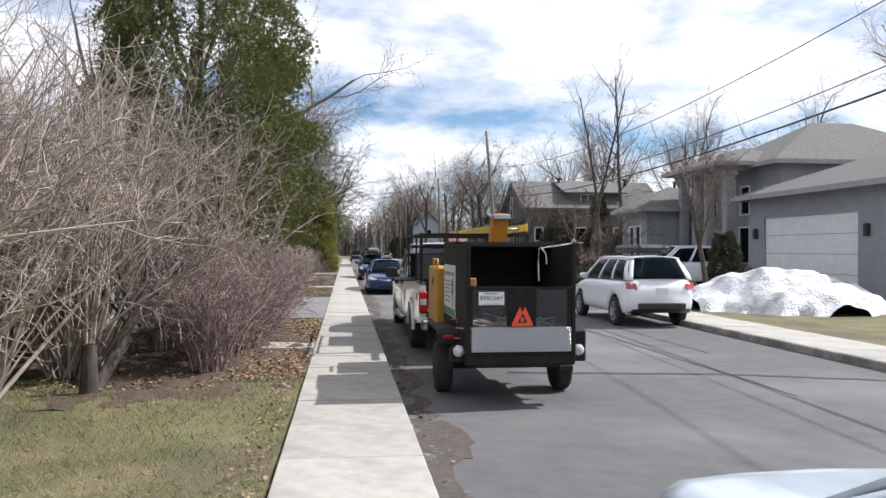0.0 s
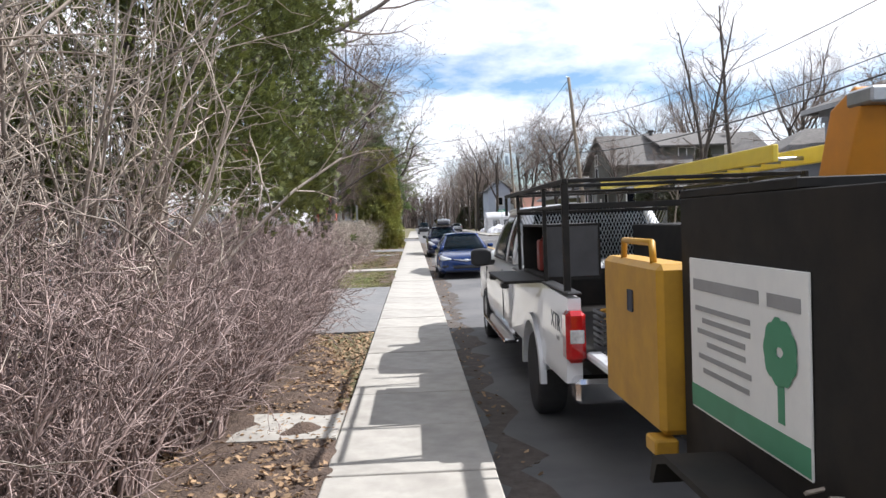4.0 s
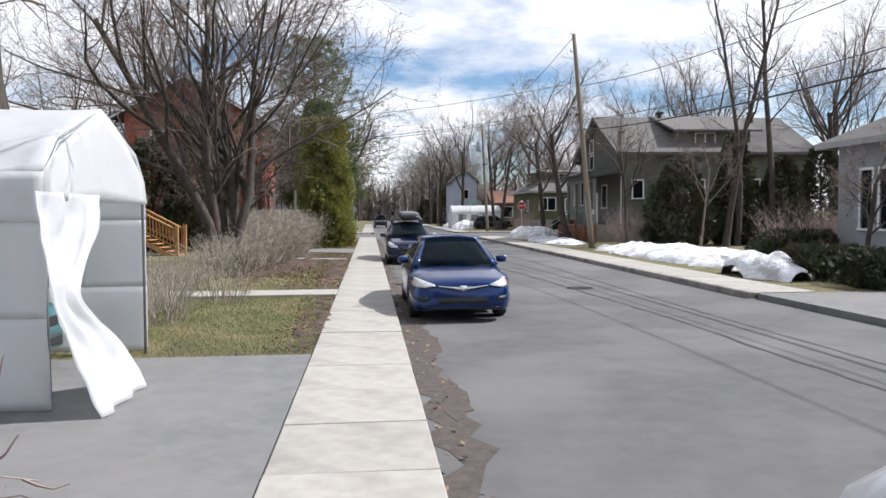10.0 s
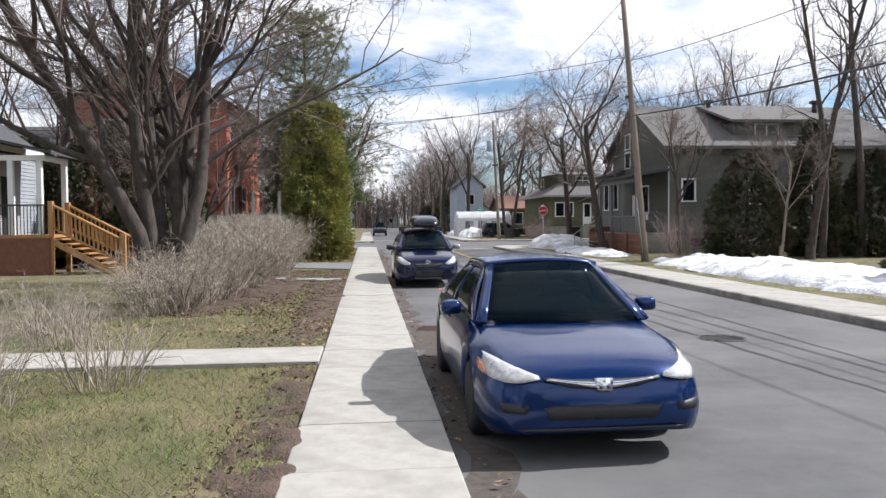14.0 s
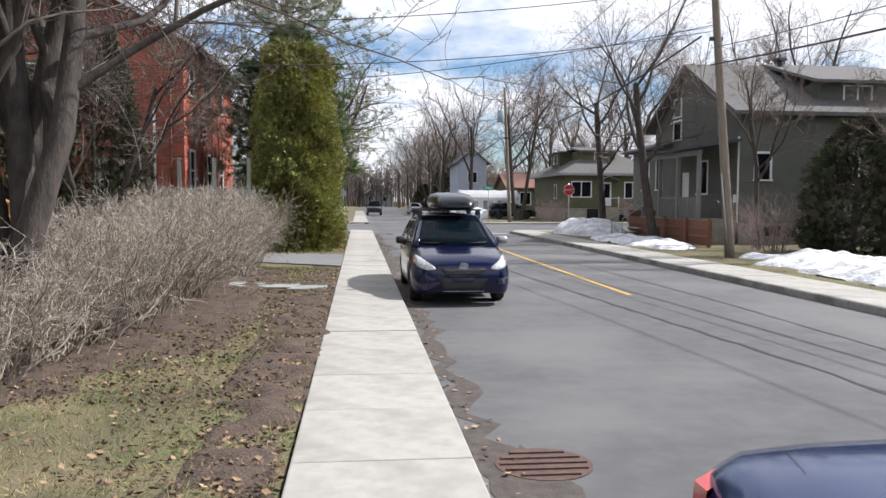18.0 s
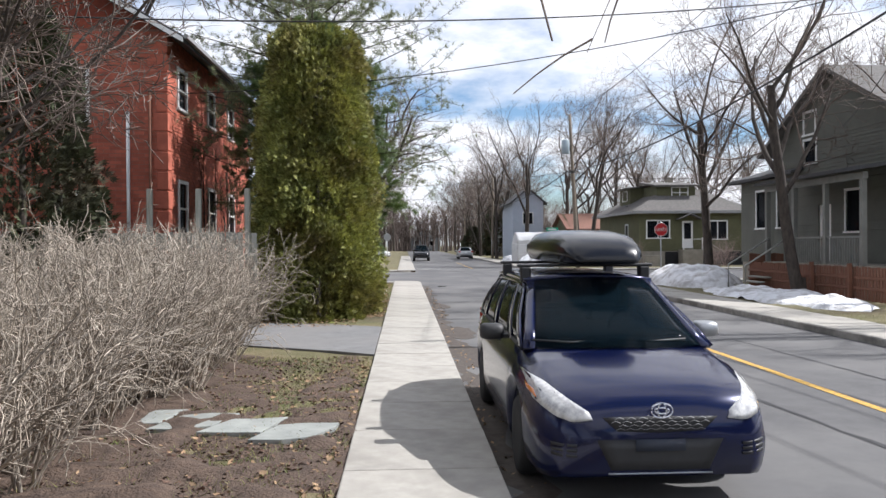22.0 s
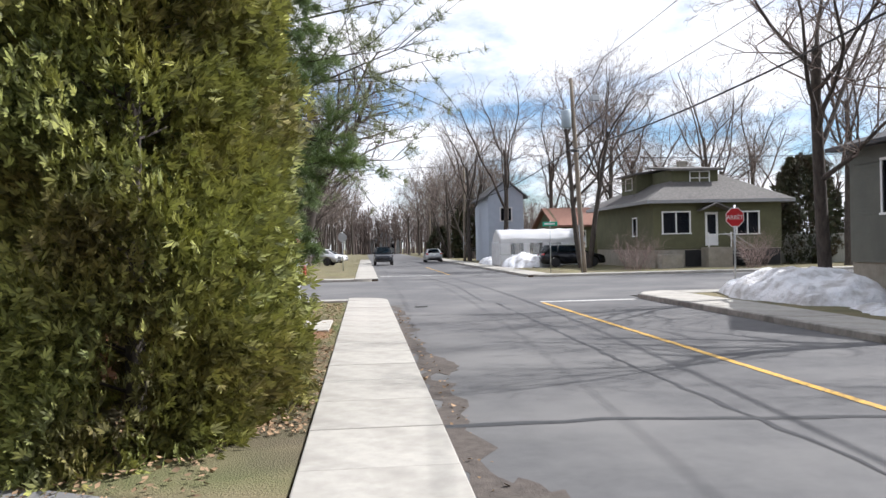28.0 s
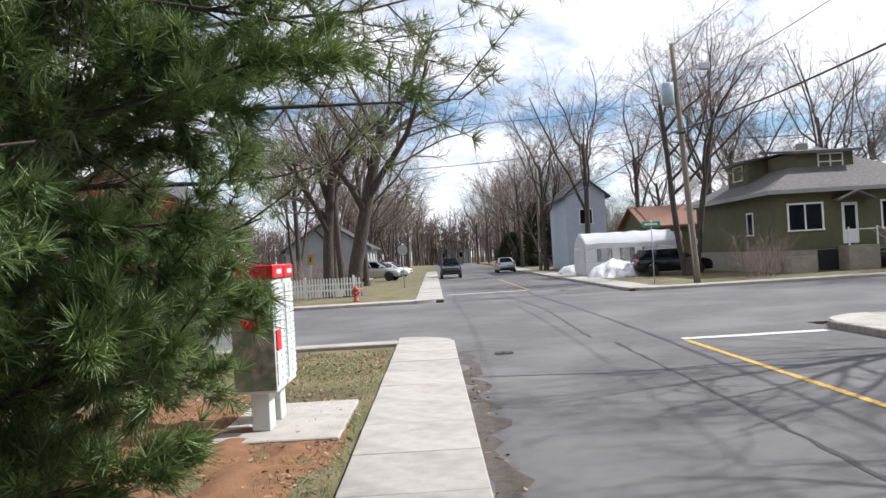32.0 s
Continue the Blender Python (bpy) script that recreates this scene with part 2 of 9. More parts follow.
M_SIDE_GREY = mat("pale_grey_siding", (0.36, 0.38, 0.40), (0.30, 0.32, 0.34), 1.0, 0.7)
M_STUCCO = mat("grey_stucco", (0.29, 0.295, 0.31), (0.25, 0.255, 0.27), 1.5, 0.9, bump=0.3, bscale=30)
M_SHINGLE = mat("grey_shingles", (0.16, 0.15, 0.14), (0.10, 0.095, 0.09), 7.0, 0.95, bump=0.7, bscale=30, dist=0.02)
M_SHINGLED = mat("dark_shingles", (0.085, 0.085, 0.088), (0.05, 0.05, 0.052), 7.0, 0.95, bump=0.7, bscale=30, dist=0.02)
M_FOUND = mat("foundation_concrete", (0.33, 0.30, 0.25), (0.24, 0.22, 0.18), 3.0, 0.9, bump=0.4)
M_WHITE = mat("white_paint", (0.78, 0.78, 0.76), (0.70, 0.70, 0.68), 3.0, 0.5)
M_TRIMG = mat("grey_trim", (0.30, 0.30, 0.30), (0.25, 0.25, 0.25), 3.0, 0.6)
M_PANE = glass("window_pane", (0.012, 0.014, 0.018), 0.15)
# near-black, painted in for unlit rooms; also the dark door and skirting
M_NEARBLACK = mat("near_black", (0.02, 0.02, 0.022), (0.012, 0.012, 0.013), 2.0, 0.9)
M_NEWWOOD = mat("treated_wood", (0.46, 0.25, 0.095), (0.33, 0.175, 0.065), 5.0, 0.7, stretch=(1, 1, 0.2))
M_REDWOOD = mat("red_brown_fence_wood", (0.20, 0.085, 0.05), (0.14, 0.06, 0.036), 5.0, 0.8)
M_GREYWOOD = mat("weathered_fence_wood", (0.38, 0.38, 0.34), (0.25, 0.255, 0.225), 7.0, 0.9, stretch=(3, 3, 0.3), bump=0.4, objrand=0.15)
M_POLE = mat("utility_pole_wood", (0.25, 0.205, 0.155), (0.16, 0.13, 0.1), 9.0, 0.9, stretch=(4, 4, 0.25), bump=0.6)
M_GALV = mat("galvanised_steel", (0.45, 0.46, 0.47), (0.36, 0.37, 0.38), 8.0, 0.4, metal=0.8)
M_CABLE = mat("black_cable", (0.025, 0.025, 0.027), (0.02, 0.02, 0.02), 3.0, 0.6)
M_RUBBER = mat("tyre_rubber", (0.022, 0.022, 0.023), (0.03, 0.03, 0.03), 9.0, 0.9)
M_RIM = mat("alloy_rim", (0.5, 0.51, 0.52), (0.4, 0.41, 0.42), 5.0, 0.35, metal=0.9)
M_BLACKPL = mat("black_plastic", (0.02, 0.02, 0.021), (0.03, 0.03, 0.031), 6.0, 0.55)
M_CHROME = mat("chrome", (0.75, 0.75, 0.76), (0.68, 0.68, 0.7), 3.0, 0.12, metal=1.0)
M_LAMP = mat("clear_headlamp", (0.64, 0.64, 0.62), (0.36, 0.36, 0.37), 22.0, 0.12, coat=1.0)
M_AMBER = mat("amber_lens", (0.75, 0.22, 0.03), (0.6, 0.16, 0.02), 12.0, 0.2, coat=1.0)
M_REDLENS = mat("red_lens", (0.45, 0.012, 0.012), (0.33, 0.01, 0.01), 12.0, 0.15, coat=1.0)
M_CARGLASS = glass("car_glass", (0.004, 0.009, 0.013), 0.3)
M_SEAT = mat("seat_fabric", (0.22, 0.21, 0.2), (0.16, 0.15, 0.145), 6.0, 0.9)
M_BLUE = mat("metallic_blue_paint", (0.003, 0.026, 0.115), (0.003, 0.022, 0.10), 2.0, 0.22, metal=0.45, coat=0.5, spec=0.3)
M_NAVY = mat("dark_navy_paint", (0.003, 0.007, 0.042), (0.003, 0.006, 0.036), 2.0, 0.2, metal=0.3, coat=0.5, spec=0.3)
M_WHITECAR = mat("white_car_paint", (0.74, 0.75, 0.76), (0.72, 0.73, 0.74), 2.0, 0.35, coat=0.8)
M_PALEBLUE = mat("pale_silver_blue_paint", (0.55, 0.62, 0.68), (0.53, 0.6, 0.66), 2.0, 0.35, metal=0.3, coat=0.8)
M_SILVER = mat("silver_paint", (0.42, 0.43, 0.43), (0.4, 0.41, 0.41), 2.0, 0.35, metal=0.6, coat=0.8)
M_BLACKCAR = mat("black_car_paint", (0.008, 0.009, 0.013), (0.007, 0.008, 0.011), 2.0, 0.25, coat=0.25, spec=0.3)
M_TEALCAR = mat("teal_car_paint", (0.05, 0.22, 0.24), (0.045, 0.2, 0.22), 2.0, 0.3, metal=0.3, coat=1.0)
M_STEELBLK = mat("black_painted_steel", (0.014, 0.0135, 0.013), (0.024, 0.022, 0.02), 5.0, 0.6, c3=(0.03, 0.023, 0.018), scale3=2.5, amt3=0.35, spec=0.15)
M_TREAD = mat("diamond_plate", (0.62, 0.62, 0.61), (0.5, 0.5, 0.49), 9.0, 0.38, metal=0.75)
M_MACHY = mat("machine_yellow", (0.5, 0.27, 0.02), (0.38, 0.2, 0.02), 4.0, 0.5)
M_LADDER = mat("fibreglass_yellow", (0.72, 0.55, 0.05), (0.64, 0.48, 0.05), 4.0, 0.5)
M_ORANGE = mat("orange_chute_paint", (0.62, 0.24, 0.02), (0.5, 0.2, 0.025), 4.0, 0.55)
M_SAFETY = mat("safety_red_orange", (0.85, 0.09, 0.03), (0.78, 0.07, 0.025), 4.0, 0.4)
M_SIGNW = mat("sign_white", (0.74, 0.74, 0.71), (0.68, 0.68, 0.66), 5.0, 0.5)
M_SIGNG = mat("sign_green", (0.06, 0.25, 0.14), (0.05, 0.22, 0.12), 5.0, 0.5)
M_INK = mat("dark_ink", (0.03, 0.04, 0.06), (0.03, 0.035, 0.05), 5.0, 0.6)
M_STOPRED = mat("stop_red", (0.50, 0.02, 0.025), (0.45, 0.018, 0.022), 5.0, 0.4)
M_STREETGREEN = mat("street_sign_green", (0.0, 0.32, 0.19), (0.0, 0.29, 0.17), 5.0, 0.4)
M_MAILGREY = mat("mailbox_grey", (0.60, 0.62, 0.60), (0.55, 0.57, 0.55), 5.0, 0.45)
M_MAILRED = mat("mailbox_red", (0.62, 0.02, 0.03), (0.56, 0.018, 0.025), 5.0, 0.4)
M_MURAL = mat("printed_meadow_panel", (0.20, 0.26, 0.15), (0.10, 0.14, 0.10), 5.0, 0.5, c3=(0.42, 0.33, 0.30), scale3=7.0, amt3=0.8)
M_HYDRANT = mat("hydrant_red", (0.36, 0.06, 0.025), (0.28, 0.045, 0.02), 6.0, 0.6)
M_STONE = mat("slate_flagstone", (0.33, 0.345, 0.32), (0.24, 0.255, 0.24), 4.0, 0.85, bump=0.5, objrand=0.12)
M_IRON = mat("cast_iron", (0.085, 0.055, 0.047), (0.14, 0.08, 0.062), 12.0, 0.8, metal=0.2)
M_BINBLUE = mat("blue_bin_plastic", (0.02, 0.08, 0.33), (0.018, 0.07, 0.3), 4.0, 0.5)
M_ROPE = mat("pale_rope", (0.6, 0.56, 0.48), (0.5, 0.46, 0.4), 30.0, 0.9)
M_TRANSF = mat("transformer_blue_grey", (0.36, 0.43, 0.47), (0.31, 0.37, 0.41), 4.0, 0.5)
M_BLUEBOX = mat("blue_grey_siding", (0.42, 0.47, 0.55), (0.38, 0.43, 0.51), 2.0, 0.7)
M_FARWOOD = mat("bare_woods", (0.13, 0.10, 0.085), (0.085, 0.065, 0.058), 3.0, 0.95, island=0.3)

# ---------- building helpers ----------


def part(name, bm, material, parent=None, label="", smooth=False):
    """Link a bmesh as one mesh object under a thing or a part."""
    me = bpy.data.meshes.new(name)
    if smooth:
        for f in bm.faces:
            f.smooth = True
    bm.to_mesh(me)
    bm.free()
    for m in material if isinstance(material, (list, tuple)) else [material]:
        me.materials.append(m)
    ob = new(name, me)
    ob.parent = parent
    return tagged(ob, label)


def data_part(name, verts, faces, material, parent=None, label="", smooth=False):
    me = bpy.data.meshes.new(name)
    me.from_pydata([tuple(v) for v in verts], [], faces)
    if smooth:
        me.polygons.foreach_set("use_smooth", [True] * len(me.polygons))
    for m in material if isinstance(material, (list, tuple)) else [material]:
        me.materials.append(m)
    ob = new(name, me)
    ob.parent = parent
    return tagged(ob, label)


def tri_part(name, verts, tris, material, parent=None, label=""):
    """Fast mesh from arrays: verts (n, 3), tris (m, 3)."""
    verts, tris = np.asarray(verts, np.float32), np.asarray(tris, np.int32)
    me = bpy.data.meshes.new(name)
    me.vertices.add(len(verts))
    me.vertices.foreach_set("co", verts.ravel())
    me.loops.add(tris.size)
    me.loops.foreach_set("vertex_index", tris.ravel())
    me.polygons.add(len(tris))
    me.polygons.foreach_set("loop_start", np.arange(0, tris.size, 3, dtype=np.int32))
    me.update(calc_edges=True)
    me.materials.append(material)
    ob = new(name, me)
    ob.parent = parent
    return tagged(ob, label)


def thing(name, m, label, category, group="", kind=""):
    ob = new(name)
    ob.empty_display_size = 0.1
    ob.matrix_world = m
    return tagged(ob, label, category, group, kind)


def add_box(bm, x0, x1, y0, y1, z0, z1):
    v = [bm.verts.new((x, y, z)) for z in (z0, z1) for y in (y0, y1) for x in (x0, x1)]
    for f in ((0, 2, 3, 1), (4, 5, 7, 6), (0, 1, 5, 4), (2, 6, 7, 3), (0, 4, 6, 2), (1, 3, 7, 5)):
        bm.faces.new([v[i] for i in f])
    return v


def box(name, material, parent, x0, x1, y0, y1, z0, z1, bevel=0.0, label="", turn=None, segs=1):
    bm = bmesh.new()
    add_box(bm, x0, x1, y0, y1, z0, z1)
    if bevel:
        bmesh.ops.bevel(bm, geom=bm.edges[:], offset=bevel, segments=segs, affect="EDGES", profile=0.6)
    if turn is not None:
        bmesh.ops.transform(bm, matrix=turn, verts=bm.verts[:])
    return part(name, bm, material, parent, label, smooth=False)


def add_tube(bm, pts, radii, sides=8, cap=True):
    pts = [Vector(p) for p in pts]
    if not isinstance(radii, (list, tuple)):
        radii = [radii] * len(pts)
    rings = []
    for i, p in enumerate(pts):
        d = (pts[min(i + 1, len(pts) - 1)] - pts[max(i - 1, 0)]).normalized()
        a = d.cross(Vector((0, 0, 1)))
        if a.length < 1e-3:
            a = d.cross(Vector((1, 0, 0)))
        a.normalize()
        b = d.cross(a)
        rings.append([bm.verts.new(p + (a * math.cos(q) + b * math.sin(q)) * radii[i])
                      for q in [2 * math.pi * k / sides for k in range(sides)]])
    for r, s in zip(rings, rings[1:]):
        for k in range(sides):
            bm.faces.new((r[k], s[k], s[(k + 1) % sides], r[(k + 1) % sides]))
    if cap:
        bm.faces.new(rings[0])
        bm.faces.new(rings[-1][::-1])


def tube(name, material, parent, pts, radii, sides=8, label="", smooth=True):
    bm = bmesh.new()
    add_tube(bm, pts, radii, sides)
    bmesh.ops.recalc_face_normals(bm, faces=bm.faces[:])
    return part(name, bm, material, parent, label, smooth)


def prism(name, material, parent, outline, axis, a, b, bevel=0.0, label=""):
    """A flat outline pushed along an axis from a to b. The outline gives the other two coordinates in xyz order."""
    bm = bmesh.new()

    def at(p, c):
        q = list(p)
        q.insert("xyz".index(axis), c)
        return bm.verts.new(q)
    lo, hi = [at(p, a) for p in outline], [at(p, b) for p in outline]
    n = len(outline)
    bm.faces.new(lo)
    bm.faces.new(hi[::-1])
    for k in range(n):
        bm.faces.new((lo[k], hi[k], hi[(k + 1) % n], lo[(k + 1) % n]))
    bmesh.ops.recalc_face_normals(bm, faces=bm.faces[:])
    if bevel:
        bmesh.ops.bevel(bm, geom=bm.edges[:], offset=bevel, segments=2, affect="EDGES", profile=0.6)
    return part(name, bm, material, parent, label)


def letters(name, text, material, parent, m, size, label="", extrude=0.002):
    """Raised writing as a mesh."""
    cu = bpy.data.curves.new(name, "FONT")
    cu.body, cu.size, cu.extrude = text, size, extrude
    cu.align_x, cu.align_y = "CENTER", "CENTER"
    tmp = bpy.data.objects.new(name, cu)
    scene.collection.objects.link(tmp)
    me = bpy.data.meshes.new_from_object(tmp.evaluated_get(bpy.context.evaluated_depsgraph_get()))
    bpy.data.objects.remove(tmp)
    me.materials.clear()
    me.materials.append(material)
    ob = new(name, me)
    ob.parent = parent
    ob.matrix_basis = m
    return tagged(ob, label)


# ---------- growth ----------


def grow(rng, start, heading, length, radius, level, spec, out):
    """Recursive limbs: out collects (points, radii, level)."""
    steps = spec["steps"][level]
    pts, rad = [np.array(start, float)], [radius]
    d = np.array(heading, float)
    tip = spec["tip"][level]
    for k in range(steps):
        d = d + rng.normal(0, spec["wander"][level], 3) + np.array([0, 0, spec["up"][level]])
        d /= np.linalg.norm(d)
        pts.append(pts[-1] + d * length / steps)
        rad.append(radius * (1 - (1 - tip) * (k + 1) / steps))
    out.append((pts, rad, level))
    if level + 1 < len(spec["steps"]):
        n = spec["kids"][level]
        for j in range(n):
            f = spec["from"][level] + (1 - spec["from"][level]) * (j + rng.uniform(0.1, 0.9)) / n
            q = f * steps
            i = min(int(q), steps - 1)
            p = pts[i] + (pts[i + 1] - pts[i]) * (q - i)
            ax = pts[i + 1] - pts[i]
            ax = ax / np.linalg.norm(ax)
            side = rng.normal(0, 1, 3)
            side -= ax * (side @ ax)
            side /= np.linalg.norm(side) + 1e-9
            ang = radians(spec["angle"][level] * rng.uniform(0.7, 1.25))
            h = ax * math.cos(ang) + side * math.sin(ang)
            ln = length * spec["ratio"][level] * rng.uniform(0.65, 1.2) * (1.12 - 0.45 * f)
            r = (rad[i]) * spec["thin"][level] * rng.uniform(0.8, 1.1)
            grow(rng, p, h, ln, max(r, spec["rmin"]), level + 1, spec, out)


def limbs_mesh(limbs, sides_by_level):
    """Tapered tubes for all limbs as one set of triangles."""
    V, T, base = [], [], 0
    for pts, rad, level in limbs:
        s = sides_by_level[min(level, len(sides_by_level) - 1)]
        pts = np.array(pts)
        rad = np.array(rad)
        d = np.gradient(pts, axis=0)
        d /= np.linalg.norm(d, axis=1, keepdims=True) + 1e-9
        ref = np.array([0.3, 0.5, 0.81]) if abs(d[0][2]) < 0.8 else np.array([1.0, 0.1, 0.0])
        a = np.cross(d, ref)
        a /= np.linalg.norm(a, axis=1, keepdims=True) + 1e-9
        b = np.cross(d, a)
        q = np.arange(s) * 2 * math.pi / s
        ring = pts[:, None] + rad[:, None, None] * (a[:, None] * np.cos(q)[None, :, None] + b[:, None] * np.sin(q)[None, :, None])
        V.append(ring.reshape(-1, 3))
        n = len(pts)
        i, k = np.meshgrid(np.arange(n - 1), np.arange(s), indexing="ij")
        p0 = base + i * s + k
        p1 = base + i * s + (k + 1) % s
        p2, p3 = p0 + s, p1 + s
        T.append(np.stack([p0, p1, p3], -1).reshape(-1, 3))
        T.append(np.stack([p0, p3, p2], -1).reshape(-1, 3))
        base += n * s
    return np.concatenate(V), np.concatenate(T)


MAPLE = dict(steps=[5, 6, 5, 4, 3], tip=[0.62, 0.3, 0.3, 0.35, 0.5], wander=[0.05, 0.13, 0.17, 0.2, 0.22], up=[0.03, 0.06, 0.05, 0.03, 0.02],
             kids=[7, 8, 7, 5], angle=[42, 42, 45, 45], ratio=[0.95, 0.6, 0.5, 0.5], thin=[0.55, 0.5, 0.5, 0.55], rmin=0.006)
MAPLE["from"] = [0.45, 0.2, 0.2, 0.2]


def bare_tree(name, m, seed, height, radius, label, spec=None, bark=None, stems=1, lean=0.0, group="", spread=1.0, heading=None):
    rng = np.random.default_rng(seed)
    spec = dict(spec or MAPLE)
    root = thing(name, m, label, "tree", group)
    out = []
    for s in range(stems):
        a = 2 * math.pi * s / max(stems, 1) + rng.uniform(-0.4, 0.4)
        tilt = (0.32 * spread if stems > 1 else lean)
        h = heading or (math.cos(a) * tilt, math.sin(a) * tilt, 1.0)
        off = (math.cos(a) * radius * 0.8, math.sin(a) * radius * 0.8, -0.1) if stems > 1 else (0, 0, -0.1)
        grow(rng, off, h, height * (rng.uniform(0.42, 0.52) if spec["ratio"][0] > 0.5 else 0.95), radius * (0.62 if stems > 1 else 1), 0, spec, out)
    if stems > 1:
        out.append(([np.array((0, 0, -0.1)), np.array((0, 0, 0.5)), np.array((0, 0, 1.0))], [radius * 1.45, radius * 1.15, radius * 0.7], 0))
    else:
        out.append(([np.array((0, 0, -0.1)), np.array((0, 0, 0.15)), np.array((0, 0, 0.6))], [radius * 1.5, radius * 1.18, radius * 0.95], 0))
    big = [o for o in out if o[2] == 0]
    mid = [o for o in out if o[2] == 1]
    fine = [o for o in out if o[2] > 1]
    v, t = limbs_mesh(big + mid, [9, 6])
    tri_part("trunk", v, t, bark or M_BARK, root)
    if fine:
        v, t = limbs_mesh(fine, [4, 4, 4, 3, 3])
        tri_part("crown", v, t, M_TWIG, root)
    return root


SLIM = dict(steps=[9, 6, 5, 4], tip=[0.25, 0.3, 0.3, 0.5], wander=[0.05, 0.2, 0.22, 0.22], up=[0.03, 0.12, 0.08, 0.04],
            kids=[13, 6, 5], angle=[48, 45, 45], ratio=[0.24, 0.5, 0.5], thin=[0.42, 0.55, 0.55], rmin=0.008)
VASE = dict(MAPLE, kids=[8, 8, 7, 5], wander=[0.10, 0.16, 0.17, 0.2, 0.22], tip=[0.4, 0.3, 0.3, 0.35, 0.5], thin=[0.48, 0.5, 0.5, 0.55])
VASE["from"] = [0.28, 0.2, 0.2, 0.2]
SLIM["from"] = [0.4, 0.2, 0.2]


def twig_bush(name, m, seed, height, spread, canes, mat_twig, label, depth=2, arch=0.0, group="", density=1.0, crook=0.10, rmin=0.0022, ratio=0.45, stout=1.0, clear=0.25):
    """A leafless shrub: many thin canes that fork."""
    rng = np.random.default_rng(seed)
    k1 = max(3, int(7 * density))
    spec = dict(steps=[6, 4, 3], tip=[0.35, 0.4, 0.5], wander=[min(crook, 0.15), 0.1 + crook, 0.15 + crook], up=[0.02 - arch, 0.0, 0.02], kids=[k1, 3], angle=[38, 45], ratio=[ratio, 0.5],
                thin=[0.6, 0.65], rmin=rmin)
    spec["from"] = [clear, 0.25]
    root = thing(name, m, label, "shrub", group)
    out = []
    for c in range(canes):
        a, r = rng.uniform(0, 2 * math.pi), spread * 0.55 * math.sqrt(rng.uniform(0, 1))
        tilt = rng.uniform(0.05, 0.75) * min(1.0, 0.12 / crook)
        a2 = a + rng.normal(0, 0.7)
        grow(rng, (math.cos(a) * r * 0.7, math.sin(a) * r, -0.05), (math.cos(a2) * tilt, math.sin(a2) * tilt, 1), height * rng.uniform(0.55, 1.0),
             stout * rng.uniform(0.005, 0.013) * (0.6 + 0.25 * height), 0, spec, out)
    v, t = limbs_mesh([o for o in out if o[2] == 0], [5])
    tri_part("stem_clump", v, t, mat_twig, root)
    fine = [o for o in out if o[2] > 0]
    v, t = limbs_mesh(fine, [3, 3, 3])
    tri_part("crown", v, t, mat_twig, root)
    return root


def scatter_mesh(proto_v, proto_t, places, frames, sizes):
    """Copies of one small shape laid out by arrays: frames (n, 3, 3)."""
    pv = np.asarray(proto_v, np.float32)
    n, k = len(places), len(pv)
    v = np.einsum("nij,kj->nki", frames, pv) * np.asarray(sizes)[:, None, None] + np.asarray(places)[:, None]
    t = np.asarray(proto_t)[None] + (np.arange(n) * k)[:, None, None]
    return v.reshape(-1, 3), t.reshape(-1, 3)


def frames_from(axis, rng, flat=None):
    """Right-handed frames whose second axis is the given one, turned at random about it."""
    axis = axis / (np.linalg.norm(axis, axis=1, keepdims=True) + 1e-9)
    r = rng.normal(0, 1, axis.shape) if flat is None else flat
    x = np.cross(axis, r)
    x /= np.linalg.norm(x, axis=1, keepdims=True) + 1e-9
    z = np.cross(x, axis)
    return np.stack([x, axis, z], -1)


def frond():
    """A flat fan of scale leaves."""
    v, t = [], []
    lobes = [(0, 1.0, 0.10), (-0.42, 0.8, 0.09), (0.42, 0.8, 0.09), (-0.85, 0.55, 0.08), (0.85, 0.55, 0.08)]
    for a, l, w in lobes:
        d = np.array([math.sin(a), math.cos(a), 0.0])
        s = np.array([math.cos(a), -math.sin(a), 0.0])
        b = len(v)
        v += [d * 0.08, d * l * 0.55 + s * w + np.array([0, 0, 0.03]), d * l, d * l * 0.55 - s * w + np.array([0, 0, 0.03])]
        t += [(b, b + 1, b + 2), (b, b + 2, b + 3)]
    return np.array(v), np.array(t)


def tuft(rng, n=16):
    v, t = [], []
    for k in range(n):
        a, e = rng.uniform(0, 2 * math.pi), rng.uniform(0.25, 1.25)
        d = np.array([math.cos(a) * math.sin(e), math.cos(e), math.sin(a) * math.sin(e)])
        s = np.cross(d, rng.normal(0, 1, 3))
        s /= np.linalg.norm(s)
        b = len(v)
        v += [s * 0.026, -s * 0.026, d * rng.uniform(0.8, 1.1)]
        t += [(b, b + 1, b + 2)]
    return np.array(v), np.array(t)


